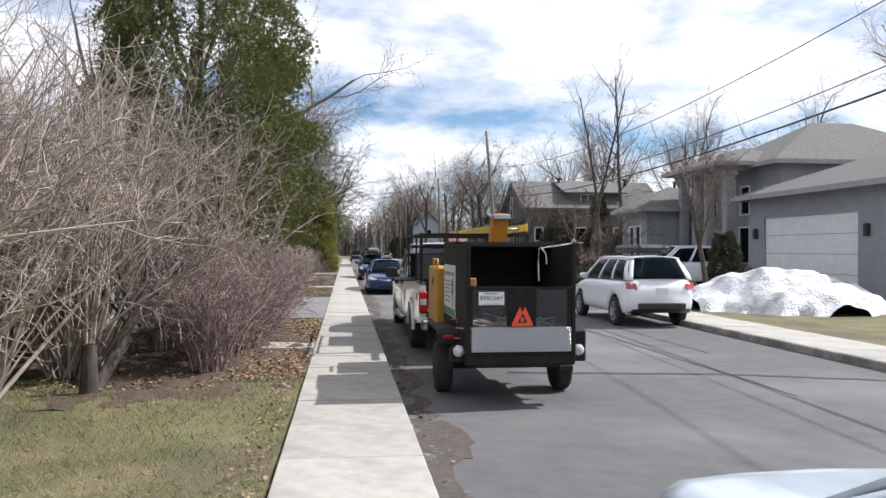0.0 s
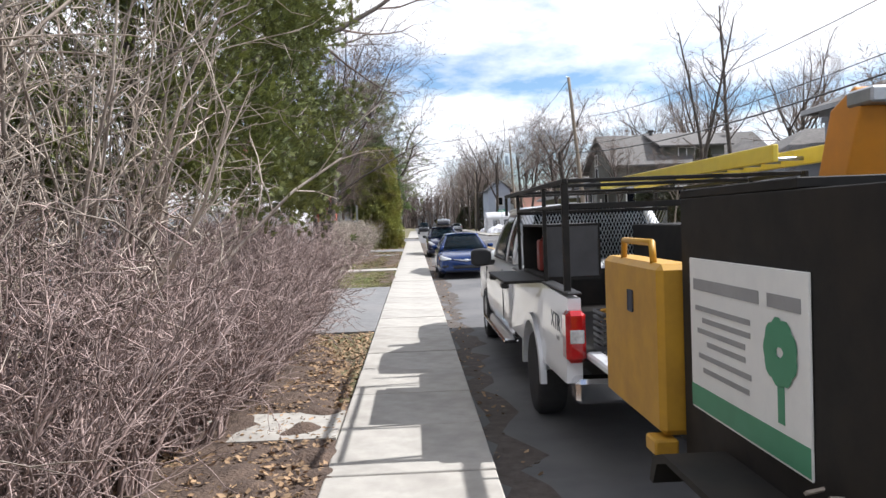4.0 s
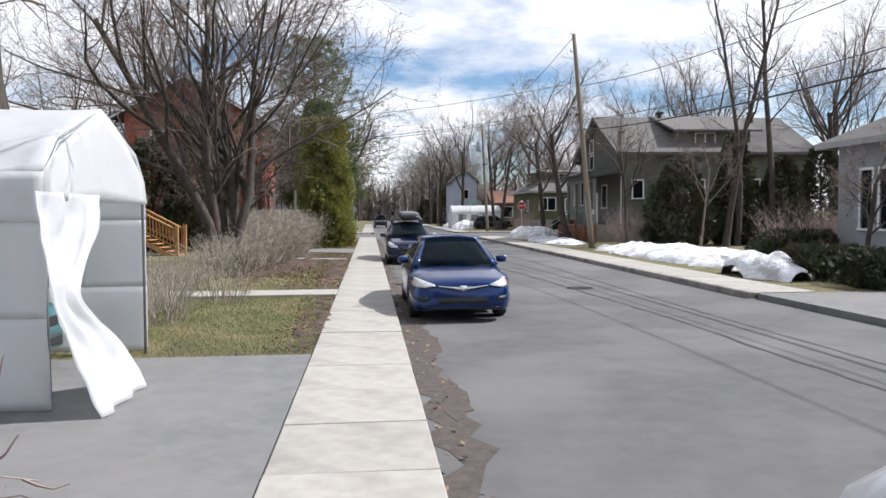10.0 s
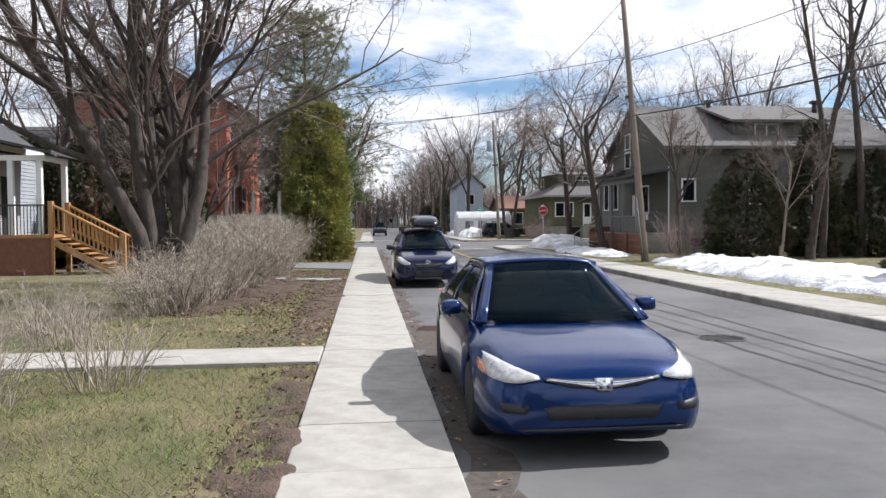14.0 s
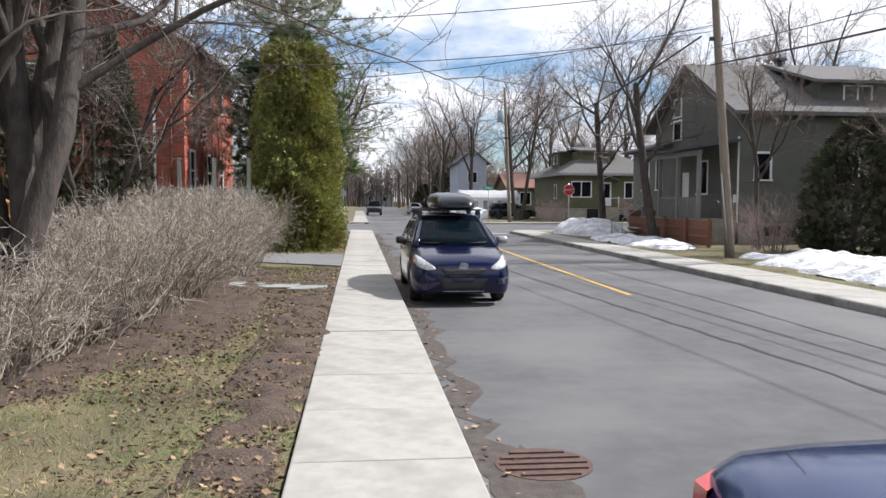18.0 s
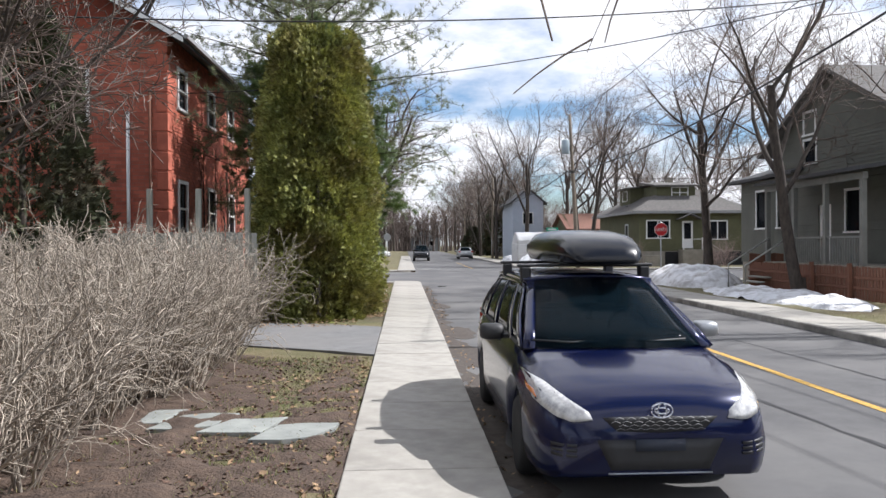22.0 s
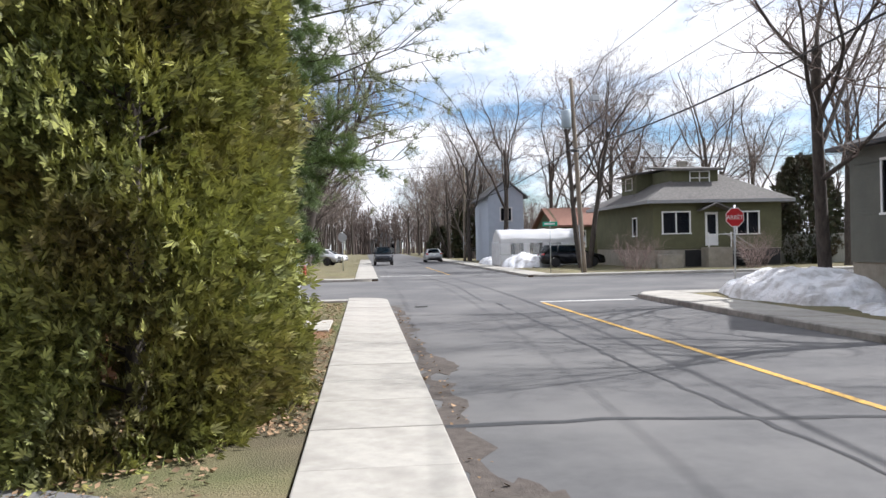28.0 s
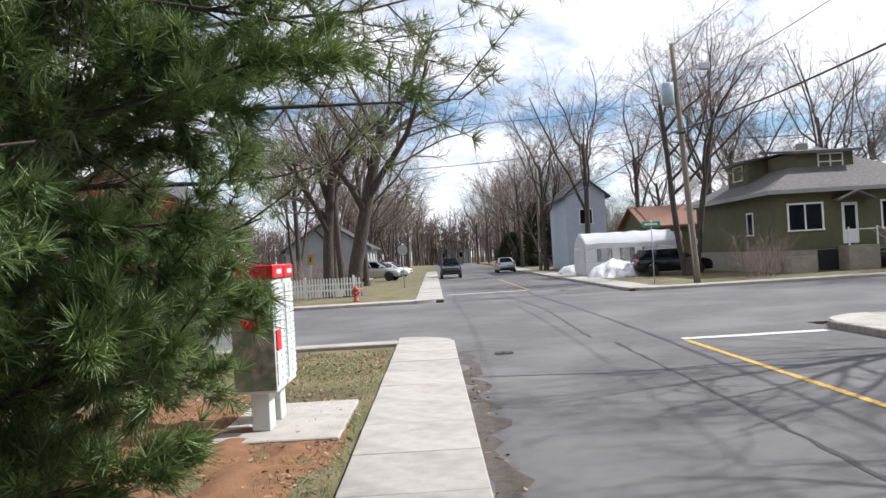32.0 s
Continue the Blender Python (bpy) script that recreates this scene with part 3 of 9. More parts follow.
def cedar(name, m, seed, rx, ry, height, count, label, material, size=0.17, group="", base=0.0, taper=0.9, category="tree", clumps=0):
    """Arborvitae: a trunk, and a dense crown of fan sprays with gaps and an uneven outline."""
    rng = np.random.default_rng(seed)
    root = thing(name, m, label, category, group)
    limbs = []
    n_st = max(1, int(ry / rx + 0.5))
    for s in range(n_st):
        y0 = 0 if n_st == 1 else (-ry + 2 * ry * (s + 0.5) / n_st)
        limbs.append(([np.array((rng.normal(0, 0.05), y0, -0.1)), np.array((0, y0, height * 0.5)), np.array((0, y0 + 0.1, height * 0.93))], [0.11, 0.07, 0.015], 0))
        for k in range(46):
            z = height * rng.uniform(0.03, 0.9)
            a = rng.uniform(0, 2 * math.pi)
            r = rx * (1 - (z / height) ** 1.6 * 0.75)
            p = np.array((0, y0, z))
            q = p + np.array((math.cos(a) * r * 0.85, math.sin(a) * r * 0.9, r * 0.45))
            limbs.append(([p, (p + q) / 2 - np.array((0, 0, 0.05)), q], [0.018, 0.012, 0.005], 0))
    v, t = limbs_mesh(limbs, [5])
    tri_part("trunk", v, t, M_BARK, root)
    z = base + (height - base) * rng.uniform(0, 1, count) ** 1.15
    a = rng.uniform(0, 2 * math.pi, count)
    f = z / height
    prof = np.where(f < 0.12, 0.72 + 2.3 * f, 1.0) * (1 - taper * np.clip(f - 0.12, 0, 1) ** 1.9)
    lump = 1 + 0.13 * np.sin(3 * a + 2.3 * z) + 0.10 * np.sin(7 * a - 4.1 * z + 1) + 0.07 * np.sin(13 * a + 5 * z)
    depth = rng.uniform(0, 1, count) ** 0.45
    if clumps:
        # sprays gather round boughs, with dark gaps between
        cz = base + (height - base) * rng.uniform(0, 1, clumps) ** 1.1
        ca = rng.uniform(0, 2 * math.pi, clumps)
        cr = rng.uniform(0.78, 1.06, clumps)
        pick = rng.integers(0, clumps, count)
        reach = rng.normal(0, 1, (count, 3))
        z = np.clip(cz[pick] + reach[:, 0] * 0.13 - 0.10 * np.abs(reach[:, 2]), 0.03, height)
        a = ca[pick] + reach[:, 1] * 0.11 / max(rx, 0.6)
        f = z / height
        prof = np.where(f < 0.12, 0.92 + 0.67 * f, 1.0) * (1 - taper * np.clip(f - 0.12, 0, 1) ** 1.9)
        lump = 1 + 0.07 * np.sin(3 * a + 2.3 * z) + 0.05 * np.sin(7 * a - 4.1 * z + 1)
        rr = prof * lump * (cr[pick] - 0.05 + 0.05 * reach[:, 2])
        back = rng.uniform(0, 1, count) < 0.22
        rr = np.where(back, rr * rng.uniform(0.55, 0.85, count), rr)
    else:
        rr = prof * lump * (0.45 + 0.55 * depth)
    out = np.stack([np.cos(a), np.sin(a), np.zeros(count)], -1)
    if n_st > 1:
        sy = np.sign(out[:, 1]) * np.abs(out[:, 1]) ** 0.35
        place = np.stack([out[:, 0] * np.abs(out[:, 0]) ** -0.3 * rx * rr, sy * ry * rr, z], -1)
    else:
        place = np.stack([out[:, 0] * rx * rr, out[:, 1] * ry * rr, z], -1)
    axis = out * 0.9 + rng.normal(0, 0.45, (count, 3)) + np.array([0, 0, 0.35])
    tang = np.cross(out, np.array([0, 0, 1.0]))
    fr = frames_from(axis, rng, tang * rng.choice([-1, 1], (count, 1)) + rng.normal(0, 0.5, (count, 3)))
    pv, pt = frond()
    v, t = scatter_mesh(pv, pt, place, fr, size * rng.uniform(0.65, 1.35, count))
    tri_part("crown", v, t, material, root)
    return root


def pine(name, m, seed, height, reach, label, tufts=16, low=0.6, whorl=15, needles=M_PINE):
    """reach: table of branch length by height."""
    rng = np.random.default_rng(seed)
    root = thing(name, m, label, "tree")
    limbs = [([np.array((0, 0, -0.1)), np.array((0.05, 0, height * 0.5)), np.array((0, 0.1, height))], [0.2, 0.13, 0.02], 0)]
    ends, ways = [], []
    for w in range(whorl):
        z = low + (height - low) * (w / whorl)
        for k in range(7):
            a = k * math.pi / 3.5 + w * 0.55 + rng.normal(0, 0.2)
            r = lerp_table(reach, z) * rng.uniform(0.72, 1.08)
            p = np.array((0, 0, z))
            d = np.array((math.cos(a), math.sin(a), 0.05 + 0.4 * (w / whorl)))
            pts = [p]
            for s in range(4):
                d = d + rng.normal(0, 0.08, 3) + np.array((0, 0, 0.05 if s > 1 else -0.02))
                d /= np.linalg.norm(d)
                pts.append(pts[-1] + d * r / 4)
            limbs.append((pts, [0.035, 0.027, 0.02, 0.013, 0.006], 1))
            for j in range(16):
                q = rng.uniform(0.6, 4)
                i = min(int(q), 3)
                b0 = pts[i] + (pts[i + 1] - pts[i]) * (q - i)
                sd = d * 0.5 + rng.normal(0, 0.6, 3) + np.array((0, 0, 0.15))
                sd /= np.linalg.norm(sd)
                l2 = r * rng.uniform(0.18, 0.34)
                b1 = b0 + sd * l2
                limbs.append(([b0, (b0 + b1) / 2, b1], [0.009, 0.007, 0.004], 2))
                for g in range(tufts):
                    ends.append(b0 + (b1 - b0) * rng.uniform(0.25, 1.05) + rng.normal(0, 0.035, 3))
                    ways.append(sd + rng.normal(0, 0.35, 3) + np.array((0, 0, 0.25)))
    v, t = limbs_mesh(limbs, [8, 5, 3])
    tri_part("trunk", v, t, M_BARK, root)
    pv, pt = tuft(rng)
    v, t = scatter_mesh(pv, pt, np.array(ends), frames_from(np.array(ways), rng), rng.uniform(0.12, 0.21, len(ends)))
    tri_part("crown", v, t, needles, root)
    return root


def mound(name, x0, x1, y0, y1, z, height, seed, material, label, category, kind="", n=(40, 40), power=0.6):
    """A rough heap with an uneven rim."""
    y0, y1 = along(y0), along(y1)
    nx, ny = n
    verts, faces = [], []
    for j in range(ny + 1):
        for i in range(nx + 1):
            u, w = i / nx * 2 - 1, j / ny * 2 - 1
            x, y = (x0 + x1) / 2 + u * (x1 - x0) / 2, (y0 + y1) / 2 + w * (y1 - y0) / 2
            r = math.sqrt(u * u + w * w) + 0.24 * noise.noise((x * 0.6 + seed, y * 0.6, seed)) + 0.10 * noise.noise((x * 2 + seed, y * 2, 7))
            k = max(0.0, 1 - r * r)
            zz = height * k ** power * (1 + 0.45 * noise.noise((x * 0.9, y * 0.9, seed))) + 0.10 * k ** 0.5 * noise.noise((x * 3, y * 3, seed))
            verts.append((x, y, z + (zz if k > 0 else -0.06)))
    for j in range(ny):
        for i in range(nx):
            a = j * (nx + 1) + i
            faces.append((a, a + 1, a + nx + 2, a + nx + 1))
    ob = data_part(name, verts, faces, material, None, "", True)
    return tagged(ob, label, category, "", kind)

# ---------- ground, road, pavements ----------
WALK_W, KERB_X, WALK_Z = 1.2, 7.8, 0.13
# how far the plan is let out along the street, by distance from its start
LET_OUT = [(-60, -1.6), (-10, -1.6), (3, -1.07), (9, -0.7), (14, -0.5), (28, -0.62), (33, -0.45), (38, 0.3), (42, 0.77), (57, 1.0), (66, 1.27), (73, 1.4), (90, 1.8), (97, 2.1), (105, 2.9), (140, 4), (900, 4)]


def along(y):
    for (a, p), (b, q) in zip(LET_OUT, LET_OUT[1:]):
        if y <= b:
            return y + p + (q - p) * (y - a) / (b - a)
    return y


def at(x, y, z, rx=0, ry=0, rz=0):
    """A place on the plan."""
    return pose(x, along(y), z, rx, ry, rz)


CROSS_0, CROSS_1 = 73.6, 88.8


def terrain(name, x0, x1, y0, y1, z, amp, nx, ny, material, label, seed=0.0):
    y0, y1 = along(y0), along(y1)
    verts, faces = [], []
    for j in range(ny + 1):
        for i in range(nx + 1):
            x, y = x0 + (x1 - x0) * i / nx, y0 + (y1 - y0) * j / ny
            e = min(1.0, min(abs(x - x0), abs(x - x1), abs(y - y0), abs(y - y1)) / 0.3)
            verts.append((x, y, z + amp * e * (noise.noise((x * 0.7, y * 0.7, seed)) + 0.5 * noise.noise((x * 2.5, y * 2.5, seed)))))
    for j in range(ny):
        for i in range(nx):
            a = j * (nx + 1) + i
            faces.append((a, a + 1, a + nx + 2, a + nx + 1))
    return tagged(data_part(name, verts, faces, material, None, "", True), label, "ground", "", "structure")


def slab(name, material, x0, x1, y0, y1, z0, z1, label, category, bevel=0.0):
    return tagged(box(name, material, None, x0, x1, along(y0), along(y1), z0, z1, bevel), label, category, "", "structure")


slab("ground", M_LAWN, -500, 500, -300, 700, -0.5, -0.06, "dry winter-worn ground that reaches the horizon", "ground")
slab("road", M_ASPHALT, 0, KERB_X, -40, 240, -0.3, 0.0, "grey worn asphalt street with patched cracks", "road")
slab("road_cross_west", M_ASPHALT, -90, 0, CROSS_0, CROSS_1, -0.3, 0.0, "grey asphalt side street", "road")
slab("road_cross_east", M_ASPHALT, KERB_X, 100, CROSS_0, CROSS_1, -0.3, 0.0, "grey asphalt side street", "road")
terrain("ground_lawn_west", -45, -WALK_W - 0.02, -40, CROSS_0 - 1.0, 0.095, 0.03, 110, 260, M_LAWN, "yellowed lawn with bare patches beside the pavement", 2.0)
terrain("ground_lawn_east", KERB_X + 1.45, 60, -40, CROSS_0 - 1.0, 0.10, 0.03, 100, 220, M_LAWN, "dry yellow lawn across the street", 5.0)
terrain("ground_lawn_northwest", -60, -WALK_W - 0.02, CROSS_1 + 1.2, 230, 0.09, 0.03, 60, 140, M_LAWN, "dry lawn past the side street", 8.0)
terrain("ground_lawn_northeast", KERB_X + 1.45, 80, CROSS_1 + 1.2, 230, 0.09, 0.03, 60, 140, M_LAWN, "dry corner lawn with last snow", 11.0)

SLABS = {}


def slab_row(parent, x0, x1, y0, y1, step, z1, rng, material=M_CONC):
    """Concrete slabs with tooled joints, each a piece of the pavement."""
    y = y0
    while y < y1 - 0.2:
        e = min(y + step, y1)
        key = (round(x1 - x0, 3), round(e - y, 3))
        if key not in SLABS:
            bm = bmesh.new()
            add_box(bm, -key[0] / 2, key[0] / 2, 0.006, key[1] - 0.006, -0.12, 0)
            top = [ed for ed in bm.edges if all(v.co.z > -0.01 for v in ed.verts)]
            bmesh.ops.bevel(bm, geom=top, offset=0.014, segments=2, affect="EDGES", profile=0.5)
            me = bpy.data.meshes.new("slab")
            bm.to_mesh(me)
            bm.free()
            me.materials.append(material)
            SLABS[key] = me
        ob = new("slab", SLABS[key])
        ob.parent = parent
        ob.location = ((x0 + x1) / 2, y, z1 + rng.uniform(-0.004, 0.004))
        ob.rotation_euler = (rng.normal(0, 0.002), rng.normal(0, 0.002), 0)
        y = e


def pavement(name, x0, x1, y0, y1, step, z1, label, seed=1):
    base = slab(name, M_SOIL, x0 + 0.01, x1 - 0.01, y0, y1, -0.2, z1 - 0.05, label, "pavement")
    slab_row(base, x0, x1, along(y0), along(y1), step, z1, np.random.default_rng(seed))
    return base


def strip(name, material, pts, width, z, label, category, seed=0, rag=0.25, thick=0.006):
    """A thin uneven band laid on the road."""
    rng = random.Random(seed)
    pts = [(x, along(y)) for x, y in pts]
    fine = []
    for (ax, ay), (bx, by) in zip(pts, pts[1:]):
        n = max(2, int(math.hypot(bx - ax, by - ay) / 0.35))
        fine += [(ax + (bx - ax) * k / n, ay + (by - ay) * k / n) for k in range(n)]
    fine.append(pts[-1])
    verts, faces = [], []
    for i, (x, y) in enumerate(fine):
        a, b = fine[max(i - 1, 0)], fine[min(i + 1, len(fine) - 1)]
        d = Vector((b[0] - a[0], b[1] - a[1])).normalized()
        j = rng.uniform(-1, 1) * rag * width
        w = width / 2 * (1 + rng.uniform(-rag, rag))
        verts += [(x - d.y * (w + j), y + d.x * (w + j), z), (x + d.y * (w - j), y - d.x * (w - j), z)]
        if i:
            k = 2 * i
            faces.append((k - 2, k - 1, k + 1, k))
    return tagged(data_part(name, verts, faces, material), label, category, "", "structure")


# ---------- walls, windows, houses ----------


def wall(name, material, parent, axis, pos, thick, a0, a1, z0, z1, holes=(), row=0.0, face=1, label=""):
    """A wall across `axis` at pos (outer face), `thick` inwards, with rectangular holes (a0, a1, z0, z1). row: clapboard height. face: outward sign."""
    bm = bmesh.new()
    zs = sorted({z0, z1, *[h[2] for h in holes], *[h[3] for h in holes]})
    if row:
        n = max(1, round((z1 - z0) / row))
        zs = sorted({round(v, 4) for v in zs} | {round(z0 + (z1 - z0) * k / n, 4) for k in range(n + 1)})
    for lo, hi in zip(zs, zs[1:]):
        if hi - lo < 1e-3:
            continue
        mid = (lo + hi) / 2
        cuts = sorted([(h[0], h[1]) for h in holes if h[2] < mid < h[3]])
        spans, s = [], a0
        for c in cuts:
            if c[0] > s:
                spans.append((s, c[0]))
            s = max(s, c[1])
        if s < a1:
            spans.append((s, a1))
        for p, q in spans:
            outer, inner = pos, pos - face * thick
            if axis == "y":
                v = add_box(bm, p, q, min(outer, inner), max(outer, inner), lo, hi)
            else:
                v = add_box(bm, min(outer, inner), max(outer, inner), p, q, lo, hi)
            if row:
                k = "xyz".index(axis)
                for w in v:
                    if abs(w.co[k] - outer) < 1e-5 and abs(w.co.z - lo) < 1e-5:
                        w.co[k] += face * 0.018
    return part(name, bm, material, parent, label)


def window(parent, axis, pos, face, a0, a1, z0, z1, split=1, trim=0.09, rail=False, frame_mat=None, name="window"):
    """Frame, sill, mullions and panes set into a hole of a wall."""
    fm = frame_mat or M_WHITE

    def bx(nm, mt, par, p, q, lo, hi, d0, d1, label=""):
        u, w = sorted((pos + face * d0, pos + face * d1))
        if axis == "y":
            return box(nm, mt, par, p, q, u, w, lo, hi, 0.0, label)
        return box(nm, mt, par, u, w, p, q, lo, hi, 0.0, label)
    fr = bx(name, fm, parent, a0 - trim, a1 + trim, z1, z1 + trim, -0.02, 0.045, "")
    bx("sill", fm, fr, a0 - trim - 0.03, a1 + trim + 0.03, z0 - trim * 0.8, z0, -0.02, 0.075)
    bx("jamb", fm, fr, a0 - trim, a0, z0, z1, -0.02, 0.04)
    bx("jamb", fm, fr, a1, a1 + trim, z0, z1, -0.02, 0.04)
    w = (a1 - a0) / split
    for k in range(1, split):
        bx("mullion", fm, fr, a0 + k * w - 0.035, a0 + k * w + 0.035, z0, z1, -0.06, 0.02)
    if rail:
        bx("meeting_rail", fm, fr, a0, a1, (z0 + z1) / 2 - 0.03, (z0 + z1) / 2 + 0.03, -0.058, 0.018)
    for k in range(split):
        bx("pane", M_PANE, fr, a0 + k * w + (0.036 if k else 0.001), a0 + (k + 1) * w - (0.036 if k < split - 1 else 0.001), z0 + 0.001, z1 - 0.001, -0.05, -0.04)
    return fr


def roof_slab(name, material, parent, corners, thick=0.16, label=""):
    """A roof plane from its outline, with thickness."""
    bm = bmesh.new()
    top = [bm.verts.new(c) for c in corners]
    low = [bm.verts.new((c[0], c[1], c[2] - thick)) for c in corners]
    n = len(corners)
    bm.faces.new(top)
    bm.faces.new(low[::-1])
    for k in range(n):
        bm.faces.new((top[k], low[k], low[(k + 1) % n], top[(k + 1) % n]))
    bmesh.ops.recalc_face_normals(bm, faces=bm.faces[:])
    return part(name, bm, material, parent, label)


def rebase(root, x, y, z, let=True):
    """Move a thing's origin to its base; its parts stay where they are."""
    root.location = (x, along(y) if let else y, z)
    for c in root.children:
        c.matrix_basis = Matrix.Translation((-x, -y, -z)) @ c.matrix_basis


def gable_roof(parent, x0, x1, y0, y1, z, rise, along, material, over=0.4, trim_mat=None):
    """Two roof planes with the ridge along the named axis."""
    if along == "y":
        mx = (x0 + x1) / 2
        s = rise / (mx - x0)
        zo = z - over * s
        roof_slab("roof", material, parent, [(x0 - over, y0 - over, zo), (mx, y0 - over, z + rise), (mx, y1 + over, z + rise), (x0 - over, y1 + over, zo)])
        roof_slab("roof", material, parent, [(mx + 0.004, y0 - over, z + rise), (x1 + over, y0 - over, zo), (x1 + over, y1 + over, zo), (mx + 0.004, y1 + over, z + rise)])
    else:
        my = (y0 + y1) / 2
        s = rise / (my - y0)
        zo = z - over * s
        roof_slab("roof", material, parent, [(x0 - over, y0 - over, zo), (x1 + over, y0 - over, zo), (x1 + over, my, z + rise), (x0 - over, my, z + rise)])
        roof_slab("roof", material, parent, [(x0 - over, my + 0.004, z + rise), (x1 + over, my + 0.004, z + rise), (x1 + over, y1 + over, zo), (x0 - over, y1 + over, zo)])


def hip_roof(parent, x0, x1, y0, y1, z, rise, material, over=0.5, run=None, trim_mat=None):
    x0, x1, y0, y1 = x0 - over, x1 + over, y0 - over, y1 + over
    if (x1 - x0) < (y1 - y0):
        m = (x0 + x1) / 2
        h = run or (x1 - x0) / 2
        a, b = (m, y0 + h, z + rise), (m, y1 - h, z + rise)
        pl = [[(x0, y0, z), (x1, y0, z), a], [(x1, y0, z), (x1, y1, z), b, a], [(x1, y1, z), (x0, y1, z), b], [(x0, y1, z), (x0, y0, z), a, b]]
    else:
        m = (y0 + y1) / 2
        h = run or (y1 - y0) / 2
        a, b = (x0 + h, m, z + rise), (x1 - h, m, z + rise)
        pl = [[(x0, y0, z), (x1, y0, z), b, a], [(x1, y0, z), (x1, y1, z), b], [(x1, y1, z), (x0, y1, z), a, b], [(x0, y1, z), (x0, y0, z), a]]
    for c in pl:
        roof_slab("roof", material, parent, c, 0.14)
    if trim_mat:
        for nm, b in (("fascia", (x0, x1, y0 - 0.02, y0, z - 0.2, z + 0.005)), ("fascia", (x0, x1, y1, y1 + 0.02, z - 0.2, z + 0.005)),
                      ("fascia", (x0 - 0.02, x0, y0, y1, z - 0.2, z + 0.005)), ("fascia", (x1, x1 + 0.02, y0, y1, z - 0.2, z + 0.005))):
            box(nm, trim_mat, parent, *b)


def shell(parent, material, x0, x1, y0, y1, z0, z1, holes_s=(), holes_w=(), holes_e=(), row=0.0, found=None):
    """Four walls, a near-black block for the unlit rooms and a floor. South faces -y, west -x, east +x."""
    t = 0.2
    wall("wall", material, parent, "y", y0, t, x0, x1, z0, z1, holes_s, row, -1)
    wall("wall", material, parent, "y", y1, t, x0, x1, z0, z1, (), 0, 1)
    wall("wall", material, parent, "x", x0, t, y0 + t, y1 - t, z0, z1, holes_w, row, -1)
    wall("wall", material, parent, "x", x1, t, y0 + t, y1 - t, z0, z1, holes_e, row, 1)
    # near-black block and floor put the rooms' lack of light into colour
    box("inner_room", M_NEARBLACK, parent, x0 + 0.9, x1 - 0.9, y0 + 0.9, y1 - 0.9, z0 + 0.02, z1 - 0.1)
    box("upper_floor", M_NEARBLACK, parent, x0 + t, x1 - t, y0 + t, y1 - t, z1 - 0.08, z1 - 0.01)
    if found:
        box("foundation", M_FOUND, parent, x0 - 0.03, x1 + 0.03, y0 - 0.03, y1 + 0.03, found, z0 - 0.003)

# ---------- vehicles ----------


def lerp_table(tab, s):
    for (a, va), (b, vb) in zip(tab, tab[1:]):
        if s <= b:
            f = 0 if b == a else (s - a) / (b - a)
            return va + (vb - va) * f
    return tab[-1][1]


def car_body(name, parent, paint, length, half, top, low, wheels, wheel_r, cabin, plan, belt_drop=0.06):
    """A lofted body with open wheel arches. top, plan: tables over y; wheels: axle y; cabin: (y0, y1) under the glass. Nose at y = 0."""
    ys = sorted({*np.linspace(0, length, 44).round(3), *[round(w + k * 0.045, 3) for w in wheels for k in range(-9, 10)]})
    ys = [y for y in ys if 0 <= y <= length]
    arch = wheel_r + 0.055
    bm = bmesh.new()
    rings = []
    for y in ys:
        w = half * lerp_table(plan, y)
        zt = lerp_table(top, y)
        zl = low + 0.05 * max(0, 1 - y / 0.35) ** 2 + 0.12 * max(0, 1 - (length - y) / 0.35) ** 2
        for yw in wheels:
            d = abs(y - yw)
            if d < arch:
                zl = max(zl, wheel_r + math.sqrt(arch * arch - d * d))
        zl = min(zl, zt - 0.08)
        crown = 0.035
        h = zt - zl
        sec = [(0.0, zt + crown), (0.45 * w, zt + crown * 0.75), (0.78 * w, zt + 0.004), (0.905 * w, zt - min(0.05, 0.3 * h)), (0.965 * w, zt - min(0.15, 0.5 * h)),
               (w, zt - min(0.30, 0.62 * h)), (w * 0.995, zl + min(0.22, 0.3 * h)), (w * 0.965, zl + min(0.05, 0.1 * h)), (w * 0.93, zl)]
        ring = [(x, z) for x, z in sec] + [(-x, z) for x, z in reversed(sec[1:])]
        rings.append([bm.verts.new((x, y, z)) for x, z in ring])
    n = len(rings[0])
    for i, (r, s) in enumerate(zip(rings, rings[1:])):
        for k in range(n):
            f = bm.faces.new((r[k], r[(k + 1) % n], s[(k + 1) % n], s[k]))
            under = k in (8,)
            inside = cabin[0] + 0.05 < (ys[i] + ys[i + 1]) / 2 < cabin[1] - 0.05 and k in (0, 1, n - 1, n - 2)
            f.material_index = 1 if under or inside else 0
    bm.faces.new(rings[0])
    bm.faces.new(rings[-1][::-1])
    bmesh.ops.recalc_face_normals(bm, faces=bm.faces[:])
    return part(name, bm, [paint, M_BLACKPL], parent, "", smooth=True)


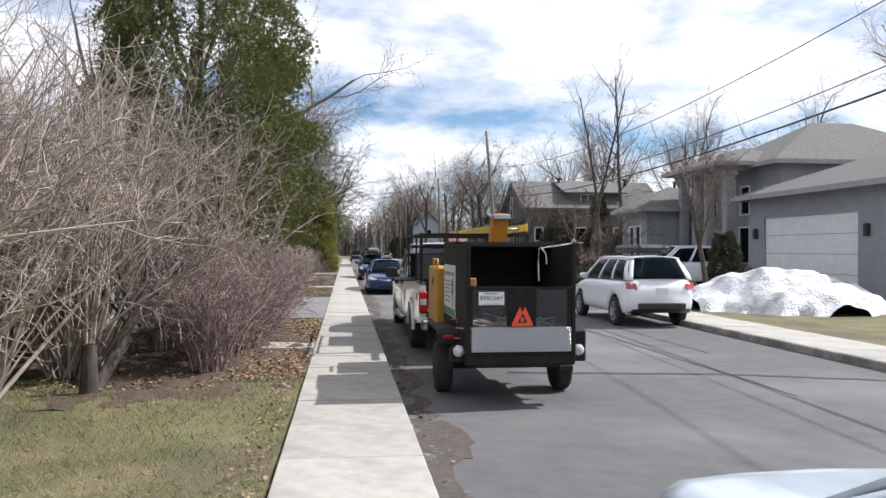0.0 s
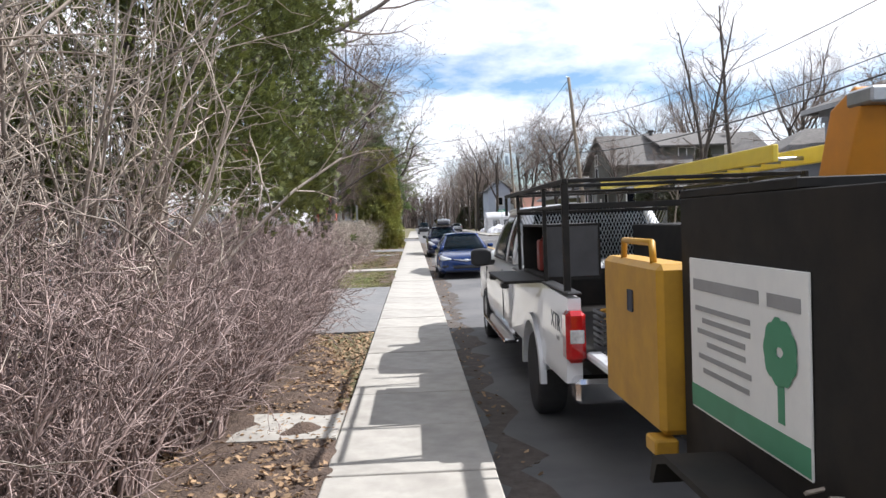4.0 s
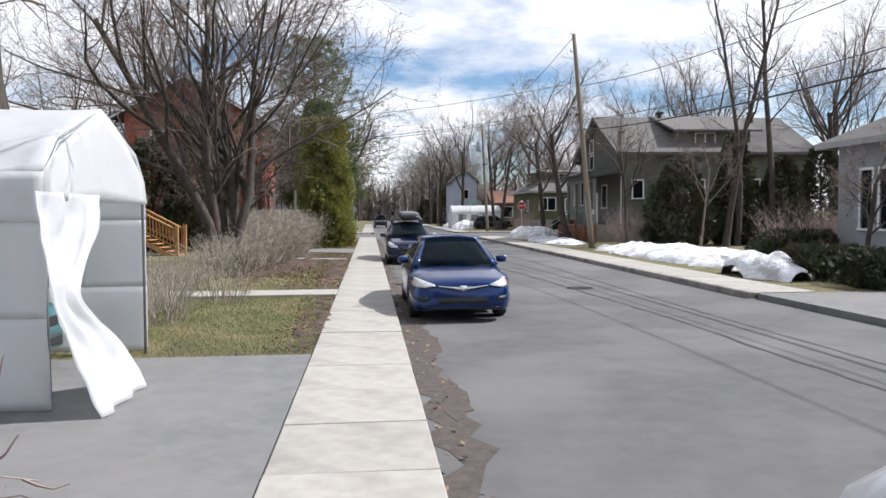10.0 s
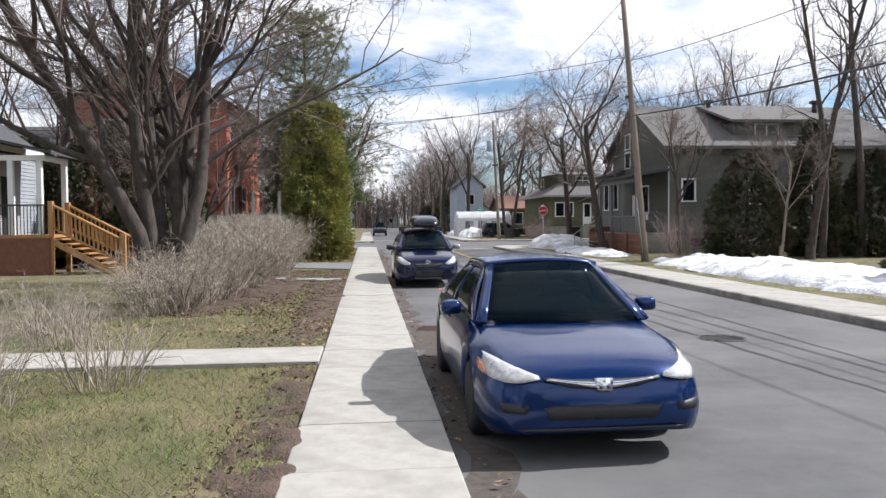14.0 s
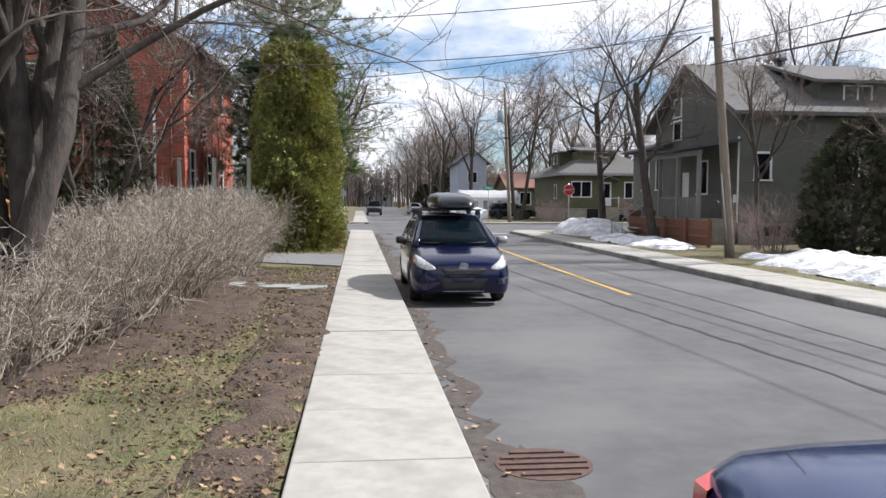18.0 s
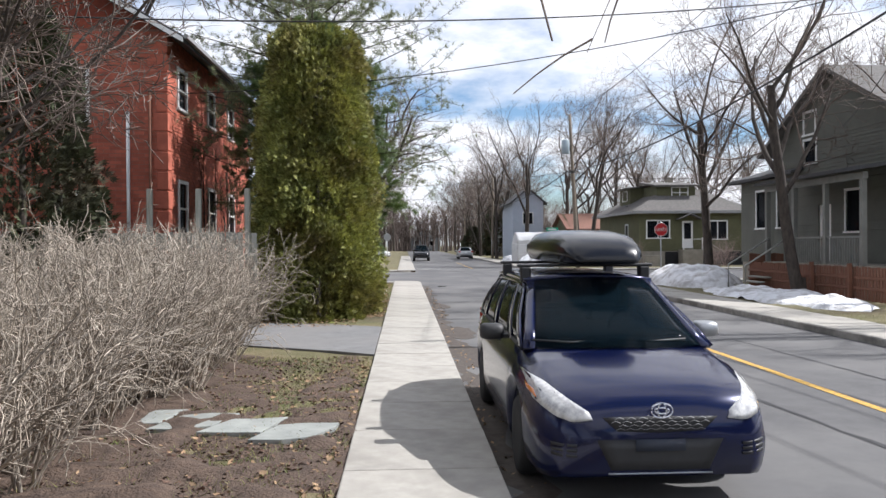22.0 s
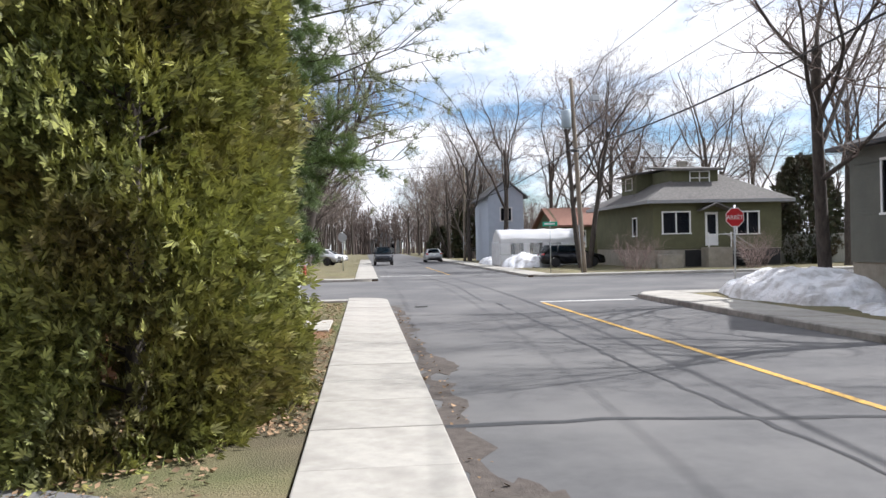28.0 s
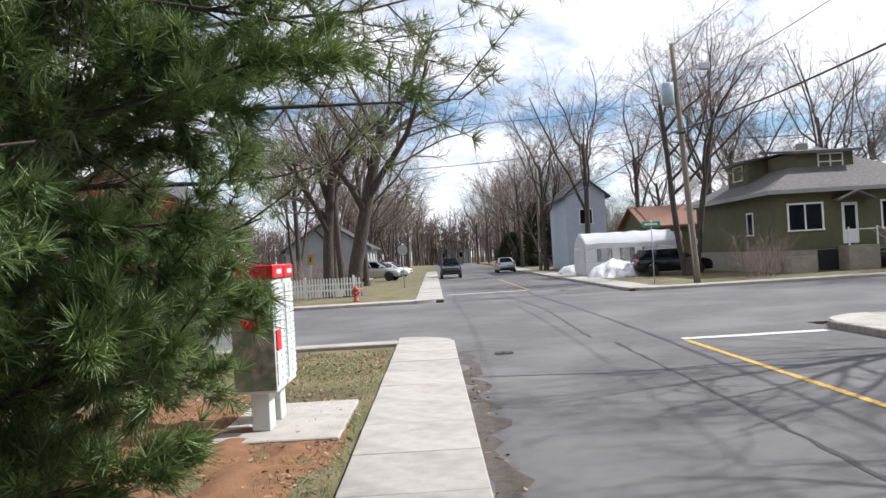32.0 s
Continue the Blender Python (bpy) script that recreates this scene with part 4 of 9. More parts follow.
def body_y(x, z, half, top, low, plan, length):
    """How far back the lofted skin lies at (x, z), seen from the nose."""
    for k in range(0, 400):
        y = k * 0.004
        w, zt = half * lerp_table(plan, y), lerp_table(top, y)
        zl = low + 0.05 * max(0, 1 - y / 0.35) ** 2
        zl = min(zl, zt - 0.08)
        h = zt - zl
        sec = [(0.0, zt + 0.035), (0.45 * w, zt + 0.026), (0.78 * w, zt + 0.004), (0.905 * w, zt - min(0.05, 0.3 * h)), (0.965 * w, zt - min(0.15, 0.5 * h)),
               (w, zt - min(0.30, 0.62 * h)), (w * 0.995, zl + min(0.22, 0.3 * h)), (w * 0.965, zl + min(0.05, 0.1 * h)), (w * 0.93, zl)]
        if z > sec[0][1] or z < zl:
            continue
        for (xa, za), (xb, zb) in zip(sec, sec[1:]):
            if zb <= z <= za:
                f = 0 if za == zb else (za - z) / (za - zb)
                if abs(x) <= xa + (xb - xa) * f:
                    return y
                break
    return 1.6


def nose_lens(name, material, parent, spec, lower, upper, off=0.012, nu=8, nv=4, label=""):
    """A lens or grille laid on the nose: lower and upper edges as (x, z) lists."""
    def along(pts, u):
        q = u * (len(pts) - 1)
        i = min(int(q), len(pts) - 2)
        return pts[i][0] + (pts[i + 1][0] - pts[i][0]) * (q - i), pts[i][1] + (pts[i + 1][1] - pts[i][1]) * (q - i)
    bm = bmesh.new()
    A, B = [], []
    for j in range(nv + 1):
        ra, rb = [], []
        for i in range(nu + 1):
            (xa, za), (xb, zb) = along(lower, i / nu), along(upper, i / nu)
            x, z = xa + (xb - xa) * j / nv, za + (zb - za) * j / nv
            y = body_y(x, z, *spec)
            o = Vector((x * 0.5, -1, 0.25)).normalized() * off
            ra.append(bm.verts.new((x + o.x, y + o.y, z + o.z)))
            rb.append(bm.verts.new((x, y + 0.03, z)))
        A.append(ra)
        B.append(rb)
    for j in range(nv):
        for i in range(nu):
            bm.faces.new((A[j][i], A[j][i + 1], A[j + 1][i + 1], A[j + 1][i]))
        bm.faces.new((A[j][0], A[j + 1][0], B[j + 1][0], B[j][0]))
        bm.faces.new((A[j][nu], B[j][nu], B[j + 1][nu], A[j + 1][nu]))
    for i in range(nu):
        bm.faces.new((A[0][i], B[0][i], B[0][i + 1], A[0][i + 1]))
        bm.faces.new((A[nv][i], A[nv][i + 1], B[nv][i + 1], B[nv][i]))
    bmesh.ops.recalc_face_normals(bm, faces=bm.faces[:])
    return part(name, bm, material, parent, label, True)


def patch(name, material, parent, fn, u0, u1, v0, v1, off=0.0, nu=6, nv=4, thick=0.012, label=""):
    """A curved panel on a surface fn(u, v), with thickness."""
    P = [[Vector(fn(u0 + (u1 - u0) * i / nu, v0 + (v1 - v0) * j / nv)) for i in range(nu + 1)] for j in range(nv + 1)]
    nrm = (P[0][-1] - P[0][0]).cross(P[-1][0] - P[0][0]).normalized()
    bm = bmesh.new()
    A = [[bm.verts.new(p + nrm * off) for p in r] for r in P]
    B = [[bm.verts.new(p + nrm * (off - thick)) for p in r] for r in P]
    for j in range(nv):
        for i in range(nu):
            bm.faces.new((A[j][i], A[j][i + 1], A[j + 1][i + 1], A[j + 1][i]))
            bm.faces.new((B[j][i], B[j + 1][i], B[j + 1][i + 1], B[j][i + 1]))
    for j in range(nv):
        bm.faces.new((A[j][0], A[j + 1][0], B[j + 1][0], B[j][0]))
        bm.faces.new((A[j][nu], B[j][nu], B[j + 1][nu], A[j + 1][nu]))
    for i in range(nu):
        bm.faces.new((A[0][i], B[0][i], B[0][i + 1], A[0][i + 1]))
        bm.faces.new((A[nv][i], A[nv][i + 1], B[nv][i + 1], B[nv][i]))
    return part(name, bm, material, parent, label, smooth=True)


def greenhouse(parent, paint, b0, b1, r0, r1, zb, zr, wb, wr, slots, bulge=0.12, zb1=None):
    """Windscreen, rear glass, side glass between pillars, and roof. Nose at low y."""
    zb1 = zb1 or zb

    def side_pt(sgn, u, v):
        a = Vector((wb, b0 + (b1 - b0) * u, zb + (zb1 - zb) * u))
        c = Vector((wr, r0 + (r1 - r0) * u, zr - 0.045 - 0.05 * (2 * u - 1) ** 4))
        p = a + (c - a) * v
        p.x += 0.035 * math.sin(math.pi * v)
        p.x *= sgn
        return p

    def screen(u, v):
        q = 2 * u - 1
        w = wb + (wr - wb) * v
        return Vector((q * (w - 0.015), b0 + (r0 - b0) * v - bulge * (1 - q * q) * (1 - 0.3 * v), zb + (zr - 0.03 - zb) * v + 0.03 * (1 - q * q) * v))

    def rear(u, v):
        q = 1 - 2 * u
        w = wb + (wr - wb) * v
        return Vector((q * (w - 0.015), b1 + (r1 - b1) * v + bulge * 0.7 * (1 - q * q), zb1 + (zr - 0.04 - zb1) * v + 0.03 * (1 - q * q) * v))

    def top(u, v):
        q = 2 * u - 1
        return Vector((q * (wr + 0.01), r0 + (r1 - r0) * v - bulge * 0.7 * (1 - q * q) * (1 - v) + bulge * 0.7 * (1 - q * q) * v,
                       zr - 0.035 + 0.045 * (1 - q * q) + 0.02 * math.sin(math.pi * v)))
    patch("windscreen", M_CARGLASS, parent, screen, 0.055, 0.945, 0.02, 0.97, 0.0, 10, 4, 0.006)
    patch("screen_pillar", paint, parent, screen, 0.0, 0.06, 0.0, 1.0, 0.004, 2, 4, 0.03)
    patch("screen_pillar", paint, parent, screen, 0.94, 1.0, 0.0, 1.0, 0.004, 2, 4, 0.03)
    patch("rear_glass", M_CARGLASS, parent, rear, 0.07, 0.93, 0.05, 0.95, 0.0, 8, 4, 0.006)
    patch("rear_pillar", paint, parent, rear, 0.0, 0.075, 0.0, 1.0, 0.004, 2, 4, 0.03)
    patch("rear_pillar", paint, parent, rear, 0.925, 1.0, 0.0, 1.0, 0.004, 2, 4, 0.03)
    patch("roof_panel", paint, parent, top, 0.0, 1.0, -0.01, 1.01, 0.006, 10, 8, 0.03)
    for sgn in (1, -1):
        def fn(u, v, sgn=sgn):
            return side_pt(sgn, u if sgn > 0 else 1 - u, v)

        def rg(a, b):
            return (a, b) if sgn > 0 else (1 - b, 1 - a)
        edge = 0.0
        for a, b in slots:
            if a - edge > 0.005:
                patch("pillar", paint, parent, fn, *rg(edge, a), 0.0, 1.0, 0.003, 2, 4, 0.03)
            patch("side_window", M_CARGLASS, parent, fn, *rg(a, b), 0.05, 0.93, 0.0, 5, 4, 0.006)
            patch("window_trim", M_BLACKPL, parent, fn, *rg(a, b), 0.0, 0.05, 0.004, 5, 1, 0.02)
            edge = b
        if edge < 0.995:
            patch("pillar", paint, parent, fn, *rg(edge, 1.0), 0.0, 1.0, 0.003, 2, 4, 0.03)
        patch("roof_rail", paint, parent, fn, 0.0, 1.0, 0.93, 1.03, 0.004, 8, 1, 0.03)


def lathe(bm, profile, sides=28):
    """Turn (x, r) points about the x axis."""
    rings = [[bm.verts.new((x, math.cos(2 * math.pi * k / sides) * r, math.sin(2 * math.pi * k / sides) * r)) for k in range(sides)] for x, r in profile]
    for a, b in zip(rings, rings[1:]):
        for k in range(sides):
            bm.faces.new((a[k], b[k], b[(k + 1) % sides], a[(k + 1) % sides]))
    bm.faces.new(rings[0])
    bm.faces.new(rings[-1][::-1])
    bmesh.ops.recalc_face_normals(bm, faces=bm.faces[:])


def wheel(parent, x, y, r, width, out, spokes=7, rim_mat=None):
    """A wheel whose outer side points to x sign `out`."""
    bm = bmesh.new()
    w = width / 2
    lathe(bm, [(-w, r * 0.66), (-w, r * 0.9), (-w * 0.75, r * 0.985), (-w * 0.3, r), (w * 0.3, r), (w * 0.75, r * 0.985), (w, r * 0.9), (w * 0.98, r * 0.68), (w * 0.6, r * 0.62)])
    ty = part("wheel", bm, M_RUBBER, parent, "", smooth=True)
    ty.location = (x, y, r)
    rm = rim_mat or M_RIM
    bm = bmesh.new()
    lathe(bm, [(out * w * 0.2, r * 0.63), (out * w * 0.85, r * 0.66), (out * w * 0.92, r * 0.62), (out * w * 0.5, r * 0.57), (out * w * 0.3, r * 0.2)], 24)
    part("rim", bm, rm, ty, "", smooth=True)
    bm = bmesh.new()
    for k in range(spokes):
        a = 2 * math.pi * k / spokes
        v = add_box(bm, out * w * 0.45, out * w * 0.85, -r * 0.07, r * 0.07, r * 0.08, r * 0.62)
        bmesh.ops.rotate(bm, verts=v, cent=(0, 0, 0), matrix=Matrix.Rotation(a, 3, "X"))
    part("spokes", bm, rm, ty)
    return ty


def mirror(parent, paint, x, y, z, sgn, w=0.2, h=0.14, d=0.11):
    bm = bmesh.new()
    bmesh.ops.create_icosphere(bm, subdivisions=2, radius=1.0)
    for v in bm.verts:
        c = [math.copysign(abs(q) ** 0.6, q) for q in v.co]
        v.co = Vector((c[0] * w / 2, max(c[1], -0.9) * d, c[2] * h / 2))
        v.co.x, v.co.z = v.co.x * (1 + 0.12 * abs(v.co.z) / h), v.co.z * 1.0
        if v.co.y > d * 0.35:
            v.co.y = d * 0.35
    bmesh.ops.translate(bm, verts=bm.verts[:], vec=(x + sgn * w * 0.55, y, z))
    mr = part("mirror", bm, paint, parent, "", smooth=True)
    box("mirror_arm", M_BLACKPL, mr, min(x - sgn * 0.03, x + sgn * 0.07), max(x - sgn * 0.03, x + sgn * 0.07), y - 0.03, y + 0.03, z - h * 0.42, z - h * 0.15, 0.008)
    return mr


def seats(parent, y, z, w=0.36, rear_y=None):
    for sx in (-1, 1):
        bm = bmesh.new()
        add_box(bm, sx * w - 0.24, sx * w + 0.24, y, y + 0.5, z - 0.1, z + 0.06)
        v = add_box(bm, sx * w - 0.23, sx * w + 0.23, y + 0.46, y + 0.6, z, z + 0.62)
        bmesh.ops.bevel(bm, geom=bm.edges[:], offset=0.04, segments=2, affect="EDGES")
        st = part("seat", bm, M_SEAT, parent, "grey fabric front seat")
        box("head_restraint", M_SEAT, st, sx * w - 0.13, sx * w + 0.13, y + 0.52, y + 0.62, z + 0.65, z + 0.83, 0.035)
    if rear_y:
        box("rear_bench", M_SEAT, parent, -0.62, 0.62, rear_y, rear_y + 0.15, z - 0.05, z + 0.6, 0.04)


def steering(parent, x, y, z):
    bm = bmesh.new()
    pts = [(x + 0.19 * math.cos(a), y + 0.05 * math.sin(a), z + 0.18 * math.sin(a)) for a in [2 * math.pi * k / 20 for k in range(21)]]
    add_tube(bm, pts, 0.016, 6, False)
    part("steering_wheel", bm, M_BLACKPL, parent, "", True)


def plane_card(name, material, parent, pts, thick=0.012, bevel=0.0, label=""):
    """A thin plate from its outline (any plane)."""
    bm = bmesh.new()
    p = [Vector(q) for q in pts]
    nrm = (p[1] - p[0]).cross(p[2] - p[0]).normalized() * thick
    a, b = [bm.verts.new(q) for q in p], [bm.verts.new(q + nrm) for q in p]
    n = len(p)
    bm.faces.new(a)
    bm.faces.new(b[::-1])
    for k in range(n):
        bm.faces.new((a[k], b[k], b[(k + 1) % n], a[(k + 1) % n]))
    bmesh.ops.recalc_face_normals(bm, faces=bm.faces[:])
    if bevel:
        bmesh.ops.bevel(bm, geom=bm.edges[:], offset=bevel, segments=1, affect="EDGES")
    return part(name, bm, material, parent, label)


def surface_patch(name, material, parent, fn, outline, off=0.008, label="", thick=0.02):
    """A flush lens or panel: an outline in (u, v) laid on fn(u, v), a little proud."""
    bm = bmesh.new()
    p = [Vector(fn(u, v)) for u, v in outline]
    nrm = Vector((0, 0, 0))
    for i in range(len(p)):
        nrm += (p[i]).cross(p[(i + 1) % len(p)])
    nrm.normalize()
    a = [bm.verts.new(q + nrm * off) for q in p]
    b = [bm.verts.new(q - nrm * thick) for q in p]
    c = bm.verts.new(sum((v.co for v in a), Vector()) / len(a) + nrm * off * 0.8)
    for k in range(len(p)):
        j = (k + 1) % len(p)
        bm.faces.new((a[k], a[j], c))
        bm.faces.new((a[k], b[k], b[j], a[j]))
    bmesh.ops.recalc_face_normals(bm, faces=bm.faces[:])
    return part(name, bm, material, parent, label)


def blue_coupe(m):
    c = thing("car", m, "shiny metallic blue coupe parked at the kerb", "car")
    L, H = 4.78, 0.905
    top = [(0, 0.56), (0.06, 0.66), (0.25, 0.735), (0.7, 0.82), (1.25, 0.90), (1.45, 0.935), (2.4, 0.95), (3.4, 0.96), (3.75, 0.97), (4.3, 1.0), (4.66, 0.97), (4.78, 0.80)]
    plan = [(0, 0.72), (0.10, 0.86), (0.3, 0.955), (0.6, 0.995), (1.2, 1.0), (3.4, 1.0), (4.1, 0.965), (4.55, 0.88), (4.70, 0.78), (4.78, 0.66)]
    car_body("body", c, M_BLUE, L, H, top, 0.19, (0.95, 3.69), 0.32, (1.32, 4.0), plan)
    spec = (H, top, 0.19, plan, L)
    greenhouse(c, M_BLUE, 1.20, 4.22, 2.05, 3.15, 0.925, 1.42, 0.80, 0.56, [(0.06, 0.53), (0.56, 0.86)], 0.16)
    for x in (-1, 1):
        for y in (0.95, 3.69):
            wheel(c, x * 0.775, y, 0.32, 0.215, x, 7)
        mirror(c, M_BLUE, x * 0.84, 1.72, 1.0, x)
        hl = nose_lens("headlamp", M_LAMP, c, spec, [(x * 0.47, 0.635), (x * 0.60, 0.61), (x * 0.74, 0.605), (x * 0.85, 0.63)], [(x * 0.48, 0.66), (x * 0.60, 0.70), (x * 0.74, 0.745), (x * 0.845, 0.765)])
        nose_lens("amber_lens", M_AMBER, hl, spec, [(x * 0.825, 0.625), (x * 0.86, 0.64)], [(x * 0.825, 0.69), (x * 0.86, 0.69)], 0.017, 3, 3)
        plane_card("tail_lamp", M_REDLENS, c, [(x * 0.52, 4.76, 0.80), (x * 0.76, 4.60, 0.80), (x * 0.80, 4.50, 0.93), (x * 0.56, 4.70, 0.93)], 0.05 * x)
        nose_lens("fog_recess", M_BLACKPL, c, spec, [(x * 0.58, 0.39), (x * 0.74, 0.39)], [(x * 0.56, 0.45), (x * 0.77, 0.46)], 0.006, 3, 2)
        box("door_handle", M_BLUE, c, x * 0.905 - 0.018, x * 0.905 + 0.018, 2.72, 2.9, 0.80, 0.83, 0.006)
    # slim grille with a chrome wing, lower intake, bonnet seam
    nose_lens("grille", M_BLACKPL, c, spec, [(-0.44, 0.625), (-0.25, 0.575), (0, 0.555), (0.25, 0.575), (0.44, 0.625)], [(-0.44, 0.645), (-0.25, 0.63), (0, 0.625), (0.25, 0.63), (0.44, 0.645)], 0.008, 14, 2)
    nose_lens("grille_bar", M_CHROME, c, spec, [(-0.42, 0.628), (-0.2, 0.597), (-0.09, 0.575), (0, 0.57), (0.09, 0.575), (0.2, 0.597), (0.42, 0.628)], [(-0.42, 0.638), (-0.2, 0.617), (-0.09, 0.612), (0, 0.61), (0.09, 0.612), (0.2, 0.617), (0.42, 0.638)], 0.02, 16, 2)
    bd = nose_lens("badge", M_CHROME, c, spec, [(-0.055, 0.545), (0.055, 0.545)], [(-0.065, 0.635), (0.065, 0.635)], 0.032, 2, 2)
    for x in (-0.03, 0.03):
        nose_lens("badge_inset", M_INK, bd, spec, [(x - 0.012, 0.56), (x + 0.012, 0.56)], [(x - 0.012, 0.585), (x + 0.012, 0.585)], 0.036, 1, 1)
    nose_lens("lower_intake", M_BLACKPL, c, spec, [(-0.40, 0.34), (-0.36, 0.335), (0.36, 0.335), (0.40, 0.34)], [(-0.45, 0.43), (-0.36, 0.44), (0.36, 0.44), (0.45, 0.43)], 0.004, 10, 2)
    nose_lens("bumper_lip", M_BLACKPL, c, spec, [(-0.62, 0.255), (0, 0.25), (0.62, 0.255)], [(-0.64, 0.275), (0, 0.272), (0.64, 0.275)], 0.01, 12, 1)
    box("dashboard", M_BLACKPL, c, -0.72, 0.72, 1.42, 1.95, 0.90, 0.985, 0.05)
    seats(c, 2.2, 0.5, 0.36, 3.3)
    steering(c, 0.36, 2.05, 0.93)
    for x in (-0.35, 0.3):
        tube("wiper", M_BLACKPL, c, [(x - 0.3, 1.30, 0.985), (x, 1.22, 0.975), (x + 0.3, 1.27, 0.985)], 0.01, 5)
    return c


def navy_hatch(m):
    c = thing("car", m, "dark navy hatchback with black roof box parked at the kerb", "car")
    L, H = 4.36, 0.883
    top = [(0, 0.66), (0.05, 0.74), (0.25, 0.83), (0.7, 0.94), (1.05, 1.0), (1.3, 1.02), (3.2, 1.04), (4.1, 1.06), (4.28, 1.0), (4.36, 0.85)]
    plan = [(0, 0.76), (0.08, 0.885), (0.25, 0.965), (0.55, 0.997), (1.0, 1.0), (3.7, 1.0), (4.15, 0.95), (4.36, 0.80)]
    car_body("body", c, M_NAVY, L, H, top, 0.2, (0.88, 3.48), 0.318, (1.1, 4.15), plan)
    spec = (H, top, 0.2, plan, L)
    greenhouse(c, M_NAVY, 0.98, 4.22, 1.92, 3.75, 1.0, 1.545, 0.80, 0.60, [(0.05, 0.16), (0.20, 0.50), (0.54, 0.79), (0.83, 0.95)], 0.17)
    for x in (-1, 1):
        for y in (0.88, 3.48):
            wheel(c, x * 0.755, y, 0.318, 0.205, x, 5)
        mirror(c, M_BLACKPL if x < 0 else M_GALV, x * 0.85, 1.55, 1.07, x, 0.22, 0.15)
        hl = nose_lens("headlamp", M_LAMP, c, spec, [(x * 0.47, 0.64), (x * 0.60, 0.625), (x * 0.72, 0.66), (x * 0.82, 0.73)], [(x * 0.49, 0.69), (x * 0.61, 0.765), (x * 0.73, 0.845), (x * 0.825, 0.87)])
        nose_lens("amber_lens", M_AMBER, hl, spec, [(x * 0.80, 0.74), (x * 0.835, 0.765)], [(x * 0.80, 0.78), (x * 0.835, 0.80)], 0.017, 3, 3)
        plane_card("tail_lamp", M_REDLENS, c, [(x * 0.60, 4.36, 0.78), (x * 0.80, 4.22, 0.80), (x * 0.80, 4.16, 1.05), (x * 0.64, 4.32, 1.03)], 0.05 * x)
        for k in range(3):
            nose_lens("fog_slat", M_BLACKPL, c, spec, [(x * 0.58, 0.385 + 0.035 * k), (x * 0.74, 0.395 + 0.035 * k)], [(x * 0.575, 0.405 + 0.035 * k), (x * 0.75, 0.415 + 0.035 * k)], 0.006, 3, 1)
        for y in (2.35, 3.2):
            box("door_handle", M_NAVY, c, x * 0.885 - 0.018, x * 0.885 + 0.018, y, y + 0.18, 0.92, 0.95, 0.006)
    gr = nose_lens("grille", M_BLACKPL, c, spec, [(-0.30, 0.56), (0, 0.545), (0.30, 0.56)], [(-0.40, 0.655), (0, 0.66), (0.40, 0.655)], 0.006, 10, 3)
    for j in range(4):
        for k in range(9 - (j % 2)):
            x = (k - 4 + 0.5 * (j % 2)) * (0.07 + 0.004 * j)
            yy = body_y(x, 0.58 + 0.025 * j, *spec) - 0.013
            tube("mesh_bar", M_TRIMG, gr, [(x - 0.032, yy, 0.57 + 0.025 * j), (x, yy, 0.582 + 0.025 * j), (x + 0.032, yy, 0.57 + 0.025 * j)], 0.003, 3)
    bm = bmesh.new()
    for rx, rz in ((0.075, 0.05), (0.03, 0.05), (0.05, 0.02)):
        add_tube(bm, [(rx * math.cos(a), -0.035, 0.705 + rz * math.sin(a)) for a in [2 * math.pi * k / 18 for k in range(19)]], 0.007, 5, False)
    part("badge", bm, M_CHROME, c, "", True)
    nose_lens("lower_intake", M_BLACKPL, c, spec, [(-0.34, 0.29), (0.34, 0.29)], [(-0.44, 0.50), (0.44, 0.50)], 0.004, 8, 3)
    nose_lens("bumper_lip", M_GALV, c, spec, [(-0.36, 0.262), (0.36, 0.262)], [(-0.36, 0.272), (0.36, 0.272)], 0.012, 8, 1)
    nose_lens("plate_bracket", M_INK, c, spec, [(-0.17, 0.42), (0.17, 0.42)], [(-0.17, 0.50), (0.17, 0.50)], 0.02, 2, 1)
    box("dashboard", M_BLACKPL, c, -0.72, 0.72, 1.2, 1.75, 0.97, 1.06, 0.05)
    seats(c, 1.95, 0.58, 0.36, 3.0)
    steering(c, 0.36, 1.82, 1.05)
    for x in (-0.4, 0.25):
        tube("wiper", M_BLACKPL, c, [(x - 0.3, 1.04, 1.055), (x, 0.93, 1.045), (x + 0.32, 0.99, 1.055)], 0.01, 5)
    # roof bars
    for y in (2.05, 3.25):
        rb = box("roof_bar", M_BLACKPL, c, -0.66, 0.66, y - 0.04, y + 0.04, 1.625, 1.655, 0.01)
        for x in (-1, 1):
            box("bar_foot", M_BLACKPL, rb, min(x * 0.53, x * 0.63), max(x * 0.53, x * 0.63), y - 0.05, y + 0.05, 1.49, 1.63, 0.015)
    # roof box
    ys = np.linspace(0, 1, 22)
    bm = bmesh.new()
    rings = []
    for s in ys:
        y = 1.55 + 2.42 * s
        k = max(0.02, 1 - abs(2 * s - 1) ** 3.2) ** 0.42
        w, hh = 0.42 * (0.55 + 0.45 * k), 0.36 * k * (0.86 + 0.14 * s)
        sec = [(0, hh), (0.5 * w, hh * 0.985), (0.82 * w, hh * 0.88), (0.97 * w, hh * 0.62), (w, hh * 0.40), (0.99 * w, hh * 0.34), (0.9 * w, hh * 0.06), (0.75 * w, 0)]
        rings.append([bm.verts.new((x + 0.10, y, 1.66 + z)) for x, z in sec + [(-x, z) for x, z in reversed(sec[1:])]])
    n = len(rings[0])
    for a, b in zip(rings, rings[1:]):
        for k in range(n):
            bm.faces.new((a[k], a[(k + 1) % n], b[(k + 1) % n], b[k]))
